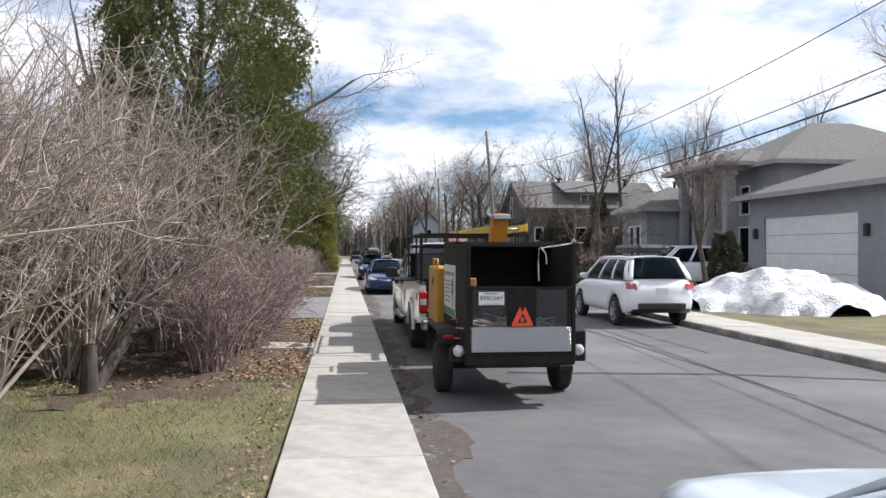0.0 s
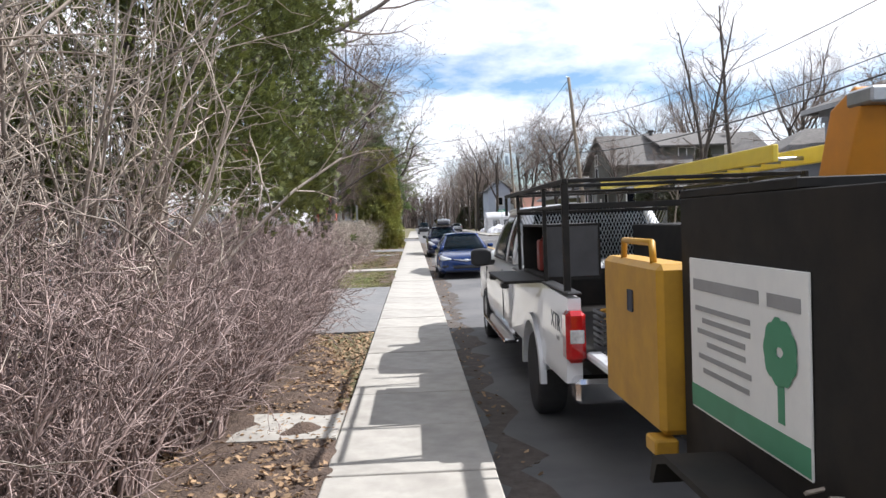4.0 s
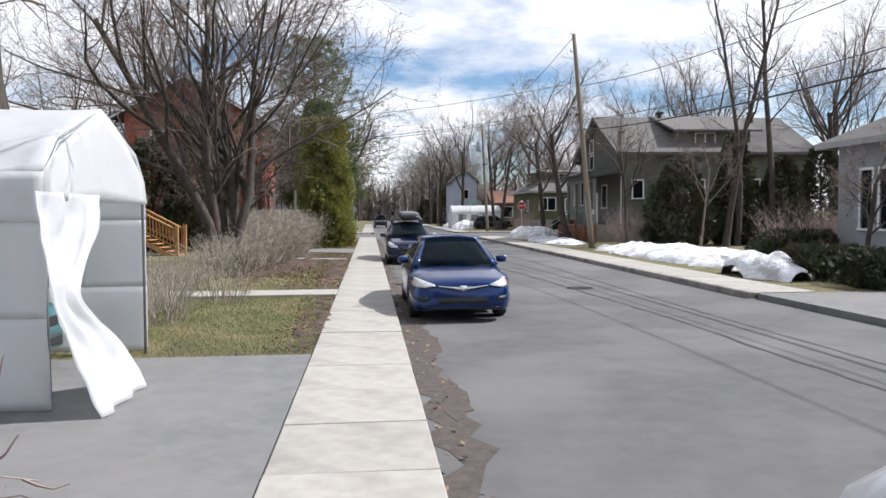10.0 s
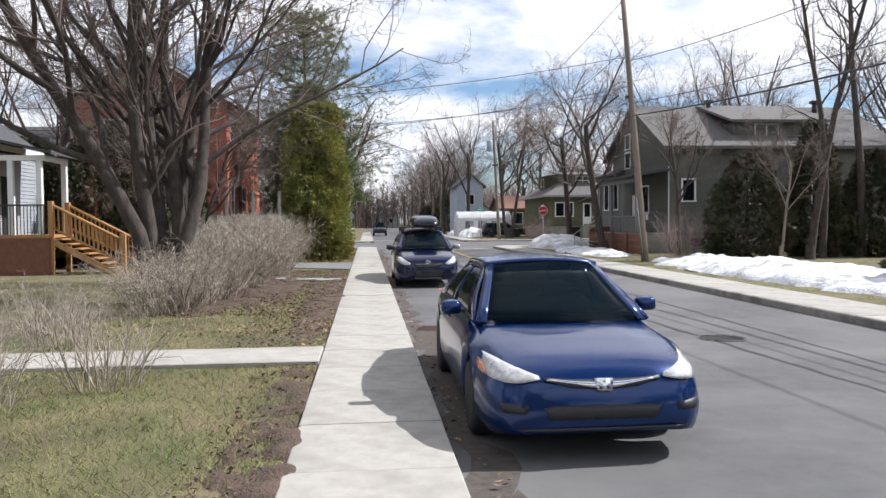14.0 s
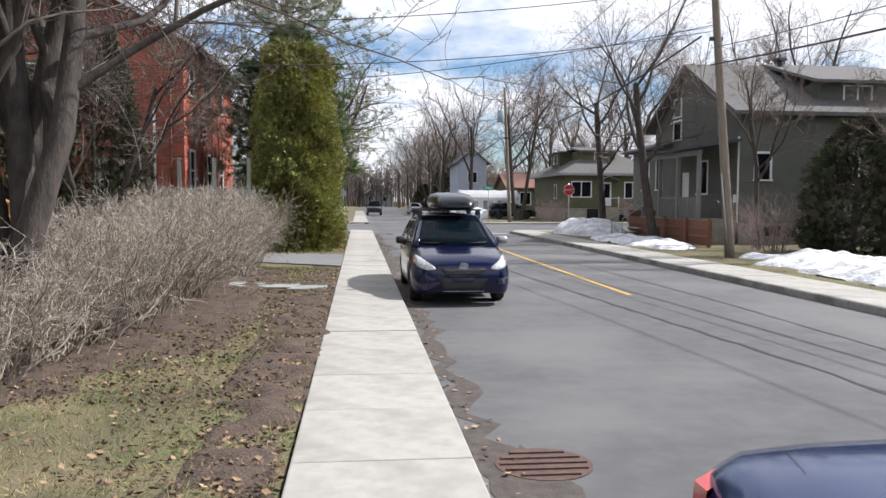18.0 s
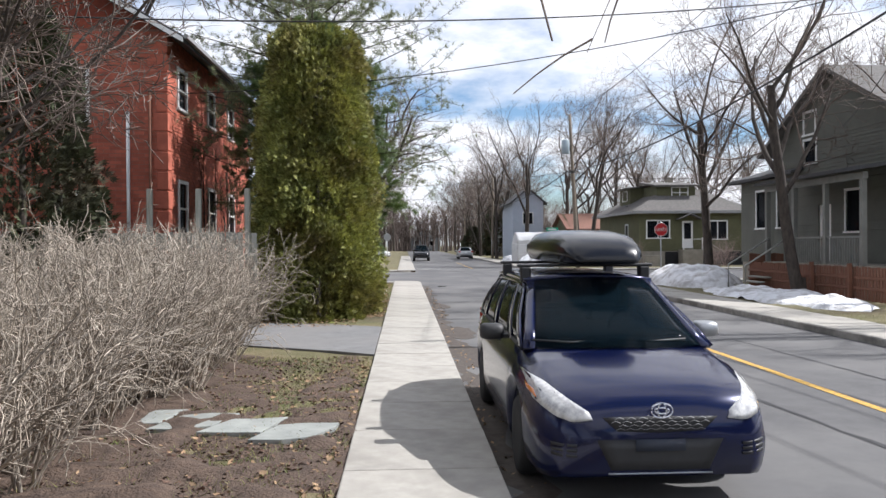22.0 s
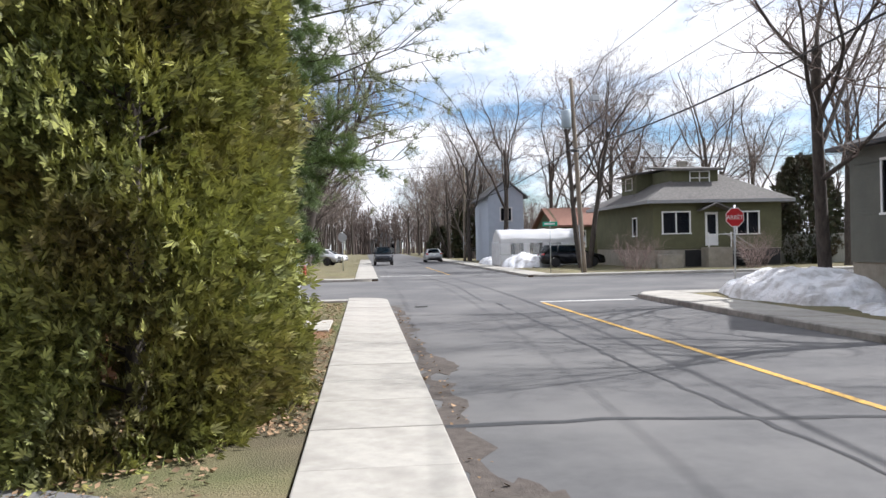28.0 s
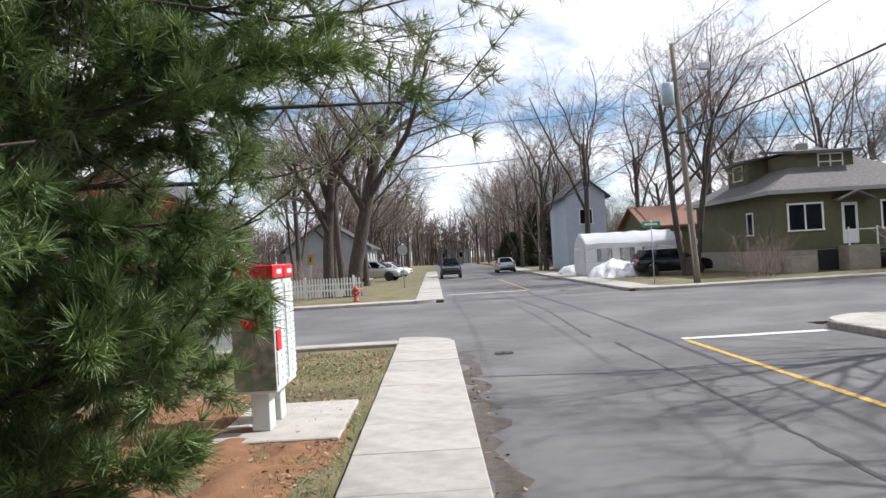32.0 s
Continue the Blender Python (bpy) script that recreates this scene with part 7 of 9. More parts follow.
# white porch paint turned grey: the porch's shade is put into the colour
M_PORCH = mat("shaded_porch_paint", (0.22, 0.22, 0.2), (0.17, 0.17, 0.155), 3.0, 0.7)


def sage_house():
    """Sage-green house: gable to the street, long dormer, low wing to the north, porch on the street side."""
    h = thing("sage_house", pose(0, 0, 0), "sage green clapboard house with front porch and long dormer", "house")
    x0, x1, y0, y1, z0, z1 = 14.75, 26.6, 61.2, 70.6, 0.95, 5.7
    south = [(15.45, 16.05, 2.75, 3.8), (19.0, 19.9, 2.6, 3.8), (22.4, 23.4, 2.6, 3.8)]
    west = [(66.2, 67.1, 1.15, 3.2), (64.2, 65.2, 2.2, 3.6), (67.25, 68.1, 5.75 - 0.9, 5.75 - 0.06), (69.55, 70.35, 2.45, 4.0)]
    shell(h, M_SIDE_GREEN, x0, x1, y0, y1, z0, z1, south, west, (), 0.13, 0.0)
    box("foundation", M_FOUND, h, x0 + 0.04, x1 - 0.04, y0 + 0.04, y1 - 0.04, 0.0, z0 - 0.003)
    for a in south:
        window(h, "y", y0, -1, *a)
    for a in (west[1], west[2], west[3]):
        window(h, "x", x0, -1, *a)
    box("front_door", M_WHITE, h, x0 + 0.04, x0 + 0.09, 66.2, 67.1, 1.15, 3.2, 0.005, "white front door")
    box("basement_window", M_PANE, h, 15.85, 16.6, y0 + 0.015, y0 + 0.036, 0.42, 0.85)
    box("corner_board", M_WHITE, h, x0 - 0.04, x0 - 0.02, y0 - 0.03, y0 + 0.11, z0, 4.5)
    my = (y0 + y1) / 2
    prism("gable", M_SIDE_GREEN, h, [(y0, z1), (y1, z1), (my, z1 + 2.4)], "x", x0, x0 + 0.2)
    prism("gable", M_SIDE_GREEN, h, [(y0, z1), (y1, z1), (my, z1 + 2.4)], "x", x1 - 0.2, x1)
    window(h, "x", x0, -1, 67.3, 68.1, 5.95, 6.75)
    gable_roof(h, x0, x1, y0, y1, z1 + 0.06, 2.42, "x", M_SHINGLE, 0.5)
    # long shed dormer on the south slope, vents
    box("dormer", M_SIDE_GREEN, h, 18.6, 23.2, 62.0, 65.4, 5.9, 6.85)
    window(h, "y", 62.0, -1, 19.7, 20.9, 6.1, 6.72, 2, 0.06)
    roof_slab("dormer_roof", M_SHINGLE, h, [(18.1, 61.4, 6.92), (23.7, 61.4, 6.92), (23.7, 65.95, 8.26), (18.1, 65.95, 8.26)], 0.13)
    for x, y in ((18.6, 65.3), (24.8, 65.2)):
        tube("roof_vent", M_BLACKPL, h, [(x, y, 7.7), (x, y, 8.3)], 0.15, 8)
        box("vent_cap", M_BLACKPL, h, x - 0.22, x + 0.22, y - 0.22, y + 0.22, 8.3, 8.46, 0.03)
    # low wing to the north
    nw = [(71.5, 72.35, 2.45, 4.0)]
    shell(h, M_SIDE_GREEN, x0 + 0.02, 22.0, 70.62, 74.0, z0, 4.5, (), nw, (), 0.13, 0.0)
    window(h, "x", x0 + 0.02, -1, *nw[0])
    box("wing_foundation", M_FOUND, h, x0 + 0.06, 21.96, 70.62, 73.96, 0.0, z0 - 0.003)
    roof_slab("wing_roof", M_SHINGLED, h, [(x0 - 0.5, 68.2, 4.6), (x0 - 0.5, 74.5, 4.6), (x0 + 2.3, 72.2, 5.5), (x0 + 2.3, 68.2, 5.5)], 0.12)
    roof_slab("wing_roof", M_SHINGLED, h, [(x0 - 0.5, 74.5, 4.6), (22.4, 74.5, 4.6), (22.4, 70.63, 5.6), (x0 + 2.3, 72.2, 5.5)], 0.12)
    # porch on the street side
    px = 13.05
    roof_slab("porch_roof", M_SHINGLED, h, [(px - 0.3, 61.0, 4.1), (x0 - 0.01, 61.0, 4.4), (x0 - 0.01, 68.15, 4.4), (px - 0.3, 68.15, 4.1)], 0.12)
    box("porch_beam", M_PORCH, h, px, px + 0.16, 61.3, 67.9, 3.74, 3.94)
    box("porch_deck", M_FOUND, h, px - 0.05, x0 - 0.035, 61.3, 67.9, 0.0, 1.1)
    for y in (61.35, 63.5, 65.6, 67.7):
        box("porch_column", M_PORCH, h, px, px + 0.16, y, y + 0.16, 1.105, 3.74, 0.01)
    box("porch_rail", M_PORCH, h, px + 0.05, px + 0.11, 61.5, 65.6, 1.95, 2.01)
    for k in range(29):
        box("baluster", M_PORCH, h, px + 0.06, px + 0.10, 61.58 + 0.14 * k, 61.62 + 0.14 * k, 1.105, 1.95)
    for k in range(6):
        box("step", M_GREYWOOD, h, px - 0.05 - 0.27 * (k + 1), px - 0.05 - 0.27 * k, 66.0, 67.4, 0.88 - 0.17 * k, 0.93 - 0.17 * k)
    for y in (65.95, 67.45):
        tube("stair_rail", M_GREYWOOD, h, [(px, y, 2.0), (px - 1.6, y, 1.0), (px - 1.6, y, 0.1)], 0.035, 6)
    rebase(h, 20, 66, 0.1, False)
    return h


sage_house()


def olive_house():
    """Low olive-green corner bungalow with a hip roof and shed dormers."""
    h = thing("olive_bungalow", pose(0, 0, 0), "olive green bungalow with hip roof and dormers", "house")
    x0, x1, y0, y1, z0, z1 = 16.85, 25.0, 97.0, 109.0, 1.2, 4.1
    south = [(17.45, 19.1, 2.2, 3.45), (20.1, 20.95, 1.4, 3.45), (22.15, 23.5, 2.1, 3.4)]
    shell(h, M_SIDE_OLIVE, x0, x1, y0, y1, z0, z1, south, [(100.0, 100.7, 2.1, 3.2)], (), 0, 0.0)
    window(h, "y", y0, -1, *south[0], 2)
    window(h, "y", y0, -1, *south[2], 2)
    window(h, "x", x0, -1, 100.0, 100.7, 2.1, 3.2)
    box("foundation", M_FOUND, h, x0 + 0.03, x1 - 0.03, y0 + 0.03, y1 - 0.03, 0.0, z0 - 0.003)
    dr = box("front_door", M_WHITE, h, 20.1, 20.95, y0 + 0.05, y0 + 0.1, 1.4, 3.45, 0.005, "white door with glass")
    box("door_glass", M_PANE, dr, 20.27, 20.8, y0 + 0.035, y0 + 0.048, 2.1, 3.3)
    hip_roof(h, x0, x1, y0, y1, z1 + 0.1, 2.5, M_SHINGLE, 0.6, 4.4, M_TRIMG)
    # shed dormer towards the street and one towards the west
    box("dormer", M_SIDE_OLIVE, h, 18.7, 21.7, 98.6, 102.0, 4.9, 6.25)
    window(h, "y", 98.6, -1, 19.9, 21.1, 5.3, 6.05, 2, 0.07, True)
    roof_slab("dormer_roof", M_SHINGLE, h, [(18.4, 98.1, 6.25), (22.0, 98.1, 6.25), (22.0, 102.4, 6.75), (18.4, 102.4, 6.75)], 0.14)
    box("dormer_west", M_SIDE_OLIVE, h, 17.7, 20.2, 102.4, 105.4, 4.9, 6.3)
    window(h, "x", 17.7, -1, 103.2, 104.5, 5.3, 6.05, 1, 0.06)
    roof_slab("dormer_roof", M_SHINGLE, h, [(17.3, 102.1, 6.3), (21.0, 102.1, 6.75), (21.0, 105.7, 6.75), (17.3, 105.7, 6.3)], 0.12)
    box("chimney", M_FOUND, h, 21.0, 21.5, 103.0, 103.5, 6.0, 7.2)
    # gabled hood over the door and the stair
    for s in (-1, 1):
        roof_slab("door_hood", M_SHINGLE, h, [(20.5, y0 - 0.9, 4.0), (20.5 + s * 0.9, y0 - 0.9, 3.6), (20.5 + s * 0.9, y0 - 0.01, 3.6), (20.5, y0 - 0.01, 4.0)], 0.08)
    box("porch_slab", M_FOUND, h, 19.8, 21.3, y0 - 1.1, y0 - 0.035, 0.0, 1.3)
    for k in range(6):
        box("step", M_GREYWOOD, h, 21.3 + 0.27 * k, 21.57 + 0.27 * k, y0 - 1.1, y0 - 0.1, 1.08 - 0.19 * k, 1.13 - 0.19 * k)
    for y in (y0 - 1.08, y0 - 0.12):
        tube("stair_rail", M_GREYWOOD, h, [(21.3, y, 2.15), (22.9, y, 1.05)], 0.03, 6)
    for x in (19.85, 21.25):
        box("rail_post", M_WHITE, h, x - 0.03, x + 0.03, y0 - 1.08, y0 - 1.02, 1.3, 2.2)
    box("porch_guard", M_WHITE, h, 19.88, 21.22, y0 - 1.07, y0 - 1.04, 2.05, 2.1)
    box("skirting", M_NEARBLACK, h, 18.8, 24.9, y0 - 0.03, y0 + 0.02, 0.15, 1.15)
    box("concrete_block", M_FOUND, h, 17.0, 18.3, y0 - 0.9, y0 - 0.05, 0.05, 0.9, 0.02)
    rebase(h, 21, 103, 0.1, False)
    return h


olive_house()


def columned_house():
    """Large pale-grey stucco house with a columned entrance, a low north wing and a garage."""
    h = thing("columned_house", pose(0, 0, 0), "large grey stucco house with tall entrance columns and garage", "house")
    x0, x1, z0, z1 = 18.9, 29.0, 0.3, 5.9
    west = [(31.3, 32.2, 1.3, 3.0), (34.6, 35.5, 1.3, 3.0), (32.8, 34.0, 0.5, 2.9), (32.8, 34.0, 3.5, 5.3), (31.3, 32.1, 3.7, 5.0), (34.7, 35.5, 3.7, 5.0), (29.2, 29.9, 3.4, 4.8)]
    shell(h, M_STUCCO, x0, x1, 28.5, 36.4, z0, z1, (), west, (), 0, 0.0)
    for a in west:
        window(h, "x", x0, -1, *a, frame_mat=M_WHITE)
    hip_roof(h, x0, x1, 28.5, 36.4, z1 + 0.1, 2.4, M_SHINGLE, 0.6, None, M_TRIMG)
    # portico
    for y in (30.9, 33.0, 34.3, 36.0):
        box("column", M_STUCCO, h, 17.4, 17.85, y - 0.22, y + 0.22, 0.35, 5.75, 0.03)
        box("column_base", M_STUCCO, h, 17.3, 17.95, y - 0.32, y + 0.32, 0.15, 0.35, 0.02)
        box("column_cap", M_STUCCO, h, 17.3, 17.95, y - 0.32, y + 0.32, 5.5, 5.75, 0.02)
    box("portico_floor", M_FOUND, h, 17.1, x0 - 0.035, 30.4, 36.4, 0.0, 0.3)
    box("entablature", M_STUCCO, h, 17.2, x0 - 0.01, 30.5, 36.3, 5.75, 6.0)
    hip_roof(h, 17.3, 21.0, 30.5, 36.3, 6.1, 0.95, M_SHINGLE, 0.6, None, M_TRIMG)
    # low north wing
    nh = [(37.4, 38.0, 1.3, 3.2), (38.4, 39.0, 1.3, 3.2)]
    shell(h, M_STUCCO, 15.7, 26.0, 36.43, 40.3, 0.3, 4.1, (), nh, (), 0, 0.0)
    for a in nh:
        window(h, "x", 15.7, -1, *a, frame_mat=M_WHITE)
    hip_roof(h, 15.7, 26.0, 36.43, 40.3, 4.2, 1.3, M_SHINGLE, 0.55, None, M_TRIMG)
    # garage wing
    shell(h, M_STUCCO, 17.4, 27.0, 17.5, 28.47, 0.2, 4.2, (), [(20.8, 27.2, 0.25, 3.3)], (), 0, 0.0)
    gd = box("garage_door", M_WHITE, h, 17.48, 17.54, 20.8, 27.2, 0.25, 3.3, 0.0, "white panelled garage door")
    for k in range(1, 4):
        box("door_groove", M_TRIMG, gd, 17.472, 17.479, 20.8, 27.2, 0.25 + 0.76 * k - 0.012, 0.25 + 0.76 * k + 0.012)
    hip_roof(h, 17.4, 27.0, 17.5, 28.47, 4.3, 2.0, M_SHINGLE, 0.6, None, M_TRIMG)
    for y in (20.2, 27.8):
        box("wall_lamp", M_BLACKPL, h, 17.22, 17.4, y - 0.1, y + 0.1, 2.4, 2.85, 0.03)
    rebase(h, 22, 28, 0.1, False)
    return h


columned_house()


def porch_house():
    """Pale-grey house with a hip roof, white posts and a new wooden stair."""
    h = thing("grey_house", pose(0, 0, 0), "pale grey clapboard house with new wooden porch stair", "house")
    x0, x1, y0, y1, z0, z1 = -23.0, -13.1, 50.0, 53.6, 1.25, 4.3
    shell(h, M_SIDE_GREY, x0, x1, y0, y1, z0, z1, [(-15.2, -13.75, 2.4, 3.7), (-19.0, -17.6, 2.4, 3.7)], (), [(50.55, 51.4, 1.45, 3.5)], 0.14, 0.0)
    box("foundation", M_FOUND, h, x0 + 0.03, x1 - 0.03, y0 + 0.03, y1 - 0.03, 0.0, z0 - 0.003)
    window(h, "y", y0, -1, -15.2, -13.75, 2.4, 3.7, 2, 0.1, True)
    window(h, "y", y0, -1, -19.0, -17.6, 2.4, 3.7, 2, 0.1, True)
    box("corner_board", M_WHITE, h, x1 - 0.1, x1 + 0.04, y0 - 0.045, y0 - 0.02, z0, z1)
    box("dark_door", M_NEARBLACK, h, x1 - 0.1, x1 - 0.05, 50.55, 51.4, 1.45, 3.5)
    hip_roof(h, x0, x1 - 0.2, y0, y1, z1 + 0.25, 2.0, M_SHINGLED, 0.35, None, M_WHITE)
    # porch at the street corner
    box("porch_deck", M_NEWWOOD, h, x1 + 0.04, -11.3, 50.0, 52.2, 1.36, 1.46)
    box("porch_skirt", M_REDWOOD, h, x1 + 0.04, -11.3, 49.97, 50.02, 0.0, 1.36)
    roof_slab("porch_roof", M_SHINGLED, h, [(x1 - 0.02, 49.7, 4.75), (-11.1, 49.7, 4.28), (-11.1, 52.3, 4.28), (x1 - 0.02, 52.3, 4.75)], 0.1)
    box("porch_beam", M_WHITE, h, x1 + 0.02, -11.4, 50.0, 50.14, 3.98, 4.16)
    box("porch_beam", M_WHITE, h, -11.54, -11.4, 50.15, 52.1, 3.98, 4.16)
    for x, y in ((-12.55, 50.07), (-11.62, 50.07), (-11.47, 51.9)):
        box("porch_post", M_WHITE, h, x - 0.09, x + 0.09, y - 0.09, y + 0.09, 1.46, 3.98, 0.01)
    for k in range(15):
        box("baluster", M_BLACKPL, h, x1 + 0.1 + 0.11 * k, x1 + 0.12 + 0.11 * k, 49.93, 49.95, 1.46, 2.45)
    box("porch_rail", M_BLACKPL, h, x1 + 0.08, -11.4, 49.92, 49.96, 2.45, 2.5)
    # wooden stair towards the street
    for k in range(8):
        box("stair_tread", M_NEWWOOD, h, -11.3 + 0.29 * k, -10.97 + 0.29 * k, 50.2, 51.6, 1.28 - 0.17 * k, 1.32 - 0.17 * k)
    for y in (50.12, 51.68):
        roof_slab("stringer", M_NEWWOOD, h, [(-11.3, y - 0.03, 1.36), (-8.9, y - 0.03, 0.02), (-8.9, y + 0.03, 0.02), (-11.3, y + 0.03, 1.36)], 0.22)
        tube("stair_rail", M_NEWWOOD, h, [(-11.3, y, 2.5), (-8.95, y, 1.25)], 0.055, 6)
        tube("mid_rail", M_NEWWOOD, h, [(-11.3, y, 1.72), (-8.95, y, 0.45)], 0.04, 6)
        for k in range(16):
            x = -11.2 + 0.142 * k
            box("stair_baluster", M_NEWWOOD, h, x - 0.022, x + 0.022, y - 0.022, y + 0.022, 1.6 - 0.076 * k, 2.44 - 0.076 * k)
        box("newel_post", M_NEWWOOD, h, -11.38, -11.22, y - 0.08, y + 0.08, 0.0, 2.6, 0.008)
        box("newel_post", M_NEWWOOD, h, -9.0, -8.85, y - 0.08, y + 0.08, 0.0, 1.45, 0.008)
    rebase(h, -15, 51, 0.1, False)
    return h


porch_house()


def far_house(name, x0, x1, y0, y1, z1, rise, along, wall_mat, roof_mat, label, seed, face="s"):
    h = thing(name, pose(0, 0, 0), label, "house")
    rng = random.Random(seed)
    if face == "s":
        n = max(1, int((x1 - x0) / 3))
        holes = [(x0 + (x1 - x0) * (k + 0.35) / n, x0 + (x1 - x0) * (k + 0.65) / n, 1.4, 2.7) for k in range(n)]
        if z1 > 5:
            holes += [(a, b, 4.0, 5.2) for a, b, _, _ in holes]
        shell(h, wall_mat, x0, x1, y0, y1, 0.1, z1, holes, (), (), 0, 0)
        for a in holes:
            window(h, "y", y0, -1, *a)
    else:
        n = max(1, int((y1 - y0) / 3.2))
        holes = [(y0 + (y1 - y0) * (k + 0.35) / n, y0 + (y1 - y0) * (k + 0.65) / n, 1.4, 2.7) for k in range(n)]
        if z1 > 5:
            holes += [(a, b, 4.0, 5.2) for a, b, _, _ in holes]
        west, east = (holes, ()) if face == "w" else ((), holes)
        shell(h, wall_mat, x0, x1, y0, y1, 0.1, z1, (), west, east, 0, 0)
        for a in holes:
            window(h, "x", x0 if face == "w" else x1, -1 if face == "w" else 1, *a)
    gable_roof(h, x0, x1, y0, y1, z1, rise, along, roof_mat, 0.4)
    if along == "y":
        for y in (y0, y1 - 0.2):
            prism("gable", wall_mat, h, [(x0, z1), (x1, z1), ((x0 + x1) / 2, z1 + rise)], "y", y, y + 0.2)
    else:
        for x in (x0, x1 - 0.2):
            prism("gable", wall_mat, h, [(y0, z1), (y1, z1), ((y0 + y1) / 2, z1 + rise)], "x", x, x + 0.2)
    rebase(h, (x0 + x1) / 2, (y0 + y1) / 2, 0.0)
    return h


far_house("blue_grey_house", 11.2, 14.6, 122, 131, 6.6, 1.4, "y", M_BLUEBOX, M_SHINGLED, "pale blue two storey house behind the shelter", 3)
far_house("brown_roof_house", 15.6, 23.0, 113, 121, 3.4, 1.5, "x", M_SIDE_OLIVE, mat("brown_shingles", (0.24, 0.12, 0.085), (0.18, 0.09, 0.065), 6, 0.9), "low house with a brown roof", 4)
far_house("end_house", 0.5, 8.5, 243, 253, 3.2, 2.6, "y", M_SIDE_GREY, M_SHINGLED, "small grey gabled house at the street's far end", 5)
far_house("far_red_house", -23, -14.5, 101, 114, 6.0, 2.4, "y", M_BRICK, M_SHINGLED, "red brick house past the crossing", 6, "e")
far_house("white_porch_house", -14, -6.4, 128, 140, 3.4, 2.4, "y", M_SIDE_GREY, M_SHINGLED, "white house with porch past the crossing", 7, "e")
far_house("south_west_house", -30, -20, 8, 22, 3.2, 2.6, "y", M_SIDE_GREY, M_SHINGLE, "pale house set back behind the hedge", 8, "e")
far_house("behind_brick_house", -24, -15.8, 70, 80, 6.0, 2.2, "x", M_BRICK, M_SHINGLED, "brick house behind the others", 9)
far_house("far_east_house", 12, 21, 150, 162, 3.4, 2.4, "y", M_SIDE_GREY, M_SHINGLED, "pale house far along the street", 10)
far_house("south_east_house", 18, 30, -8, 6, 5.0, 2.4, "y", M_STUCCO, M_SHINGLE, "grey house across the street", 11, "w")


# ---------- shelters ----------
M_CLEARPANEL = glass("smoky_plastic_panel", (0.30, 0.30, 0.30), 0.72)


def car_shelter(name, m, w, l, eave, ridge, label, flaps=True):
    """White tarpaulin car shelter: arched frame, roof, sides, open front at x = 0, running back to -x."""
    s = thing(name, m, label, "car shelter")
    rng = np.random.default_rng(3)

    def sheet(nm, mt, fn, nu, nv, label=""):
        v, f = [], []
        for j in range(nv + 1):
            for i in range(nu + 1):
                v.append(fn(i / nu, j / nv))
        for j in range(nv):
            for i in range(nu):
                a = j * (nu + 1) + i
                f.append((a, a + 1, a + nu + 2, a + nu + 1))
        ob = data_part(nm, v, f, mt, s, label, True)
        md = ob.modifiers.new("thick", "SOLIDIFY")
        md.thickness = 0.012
        return ob

    def wob(x, y, z, k=0.02):
        return k * noise.noise((x * 1.5, y * 1.5 + 3, z * 1.5))
    prof = [(-w / 2, 0.02), (-w / 2, eave), (-w / 2 + 0.35, eave + (ridge - eave) * 0.45), (0, ridge), (w / 2 - 0.35, eave + (ridge - eave) * 0.45), (w / 2, eave), (w / 2, 0.02)]

    def along(k0, k1):
        def fn(u, v):
            q = k0 + (k1 - k0) * v
            i = min(int(q), k1 - 1)
            a, b = prof[i], prof[i + 1]
            y, z = a[0] + (b[0] - a[0]) * (q - i), a[1] + (b[1] - a[1]) * (q - i)
            x = -l * u
            sag = -0.035 * abs(math.sin(math.pi * u * round(l / 1.2))) if 1 <= q <= 5 else 0
            n = wob(x, y, z, 0.045)
            return (x, y + (n if q < 1 or q > 5 else 0), z + sag + (n if 1 <= q <= 5 else 0))
        return fn
    sheet("roof_sheet", M_TARP, along(1, 5), 36, 16)
    # side sheets with clear panels let into them
    lo, hi = 0.85, 1.7
    panes = [(-0.8 - k * (l - 1.6) / 3, -1.75 - k * (l - 1.6) / 3) for k in range(3)]
    for sy in (-1, 1):
        def side(xa, xb, za, zb):
            def fn(u, v):
                x, z = xa + (xb - xa) * u, za + (zb - za) * v
                return (x, sy * w / 2 + wob(x, sy, z, 0.06) + 0.02 * noise.noise((x * 5, z * 7, sy)), z)
            return fn
        sheet("side_sheet", M_TARP, side(0, -l, 0.02, lo), 60, 10)
        sheet("side_sheet", M_TARP, side(0, -l, hi, eave), 60, 6)
        xs = [0] + [v for p in panes for v in p] + [-l]
        for a, b in zip(xs[::2], xs[1::2]):
            sheet("side_sheet", M_TARP, side(a, b, lo, hi), 10, 10)
        for a, b in panes:
            sheet("window_panel", M_CLEARPANEL, side(a, b, lo, hi), 10, 10, "clear plastic window panel")
    # frame hoops
    for k in range(5):
        x = -0.02 - (l - 0.04) * k / 4
        tube("hoop", M_GALV, s, [(x, p[0] * 0.965, p[1] - 0.05) for p in prof], 0.02, 6)
    # front: header gable and gathered curtains
    def header(u, v):
        y = -w / 2 + w * u
        top = eave + (ridge - eave) * (1 - abs(2 * u - 1)) ** 0.8
        return (0.012 + wob(0, y, v), y, eave - 0.25 + (top - eave + 0.25) * v)
    sheet("front_header", M_TARP, header, 16, 6)

    def curtain(y0, y1, foot):
        def fn(u, v):
            pinch = 1.12 - 0.62 * math.exp(-((v - 0.52) / 0.22) ** 2)
            y = y0 + (y1 - y0) * u * (pinch if foot else 1)
            fold = 0.035 * math.sin(u * 17 + 3 * v) + 0.03 * noise.noise((u * 6, v * 9, 2.0)) + 0.05 * noise.noise((u * 2.5, v * 4, 5.0))
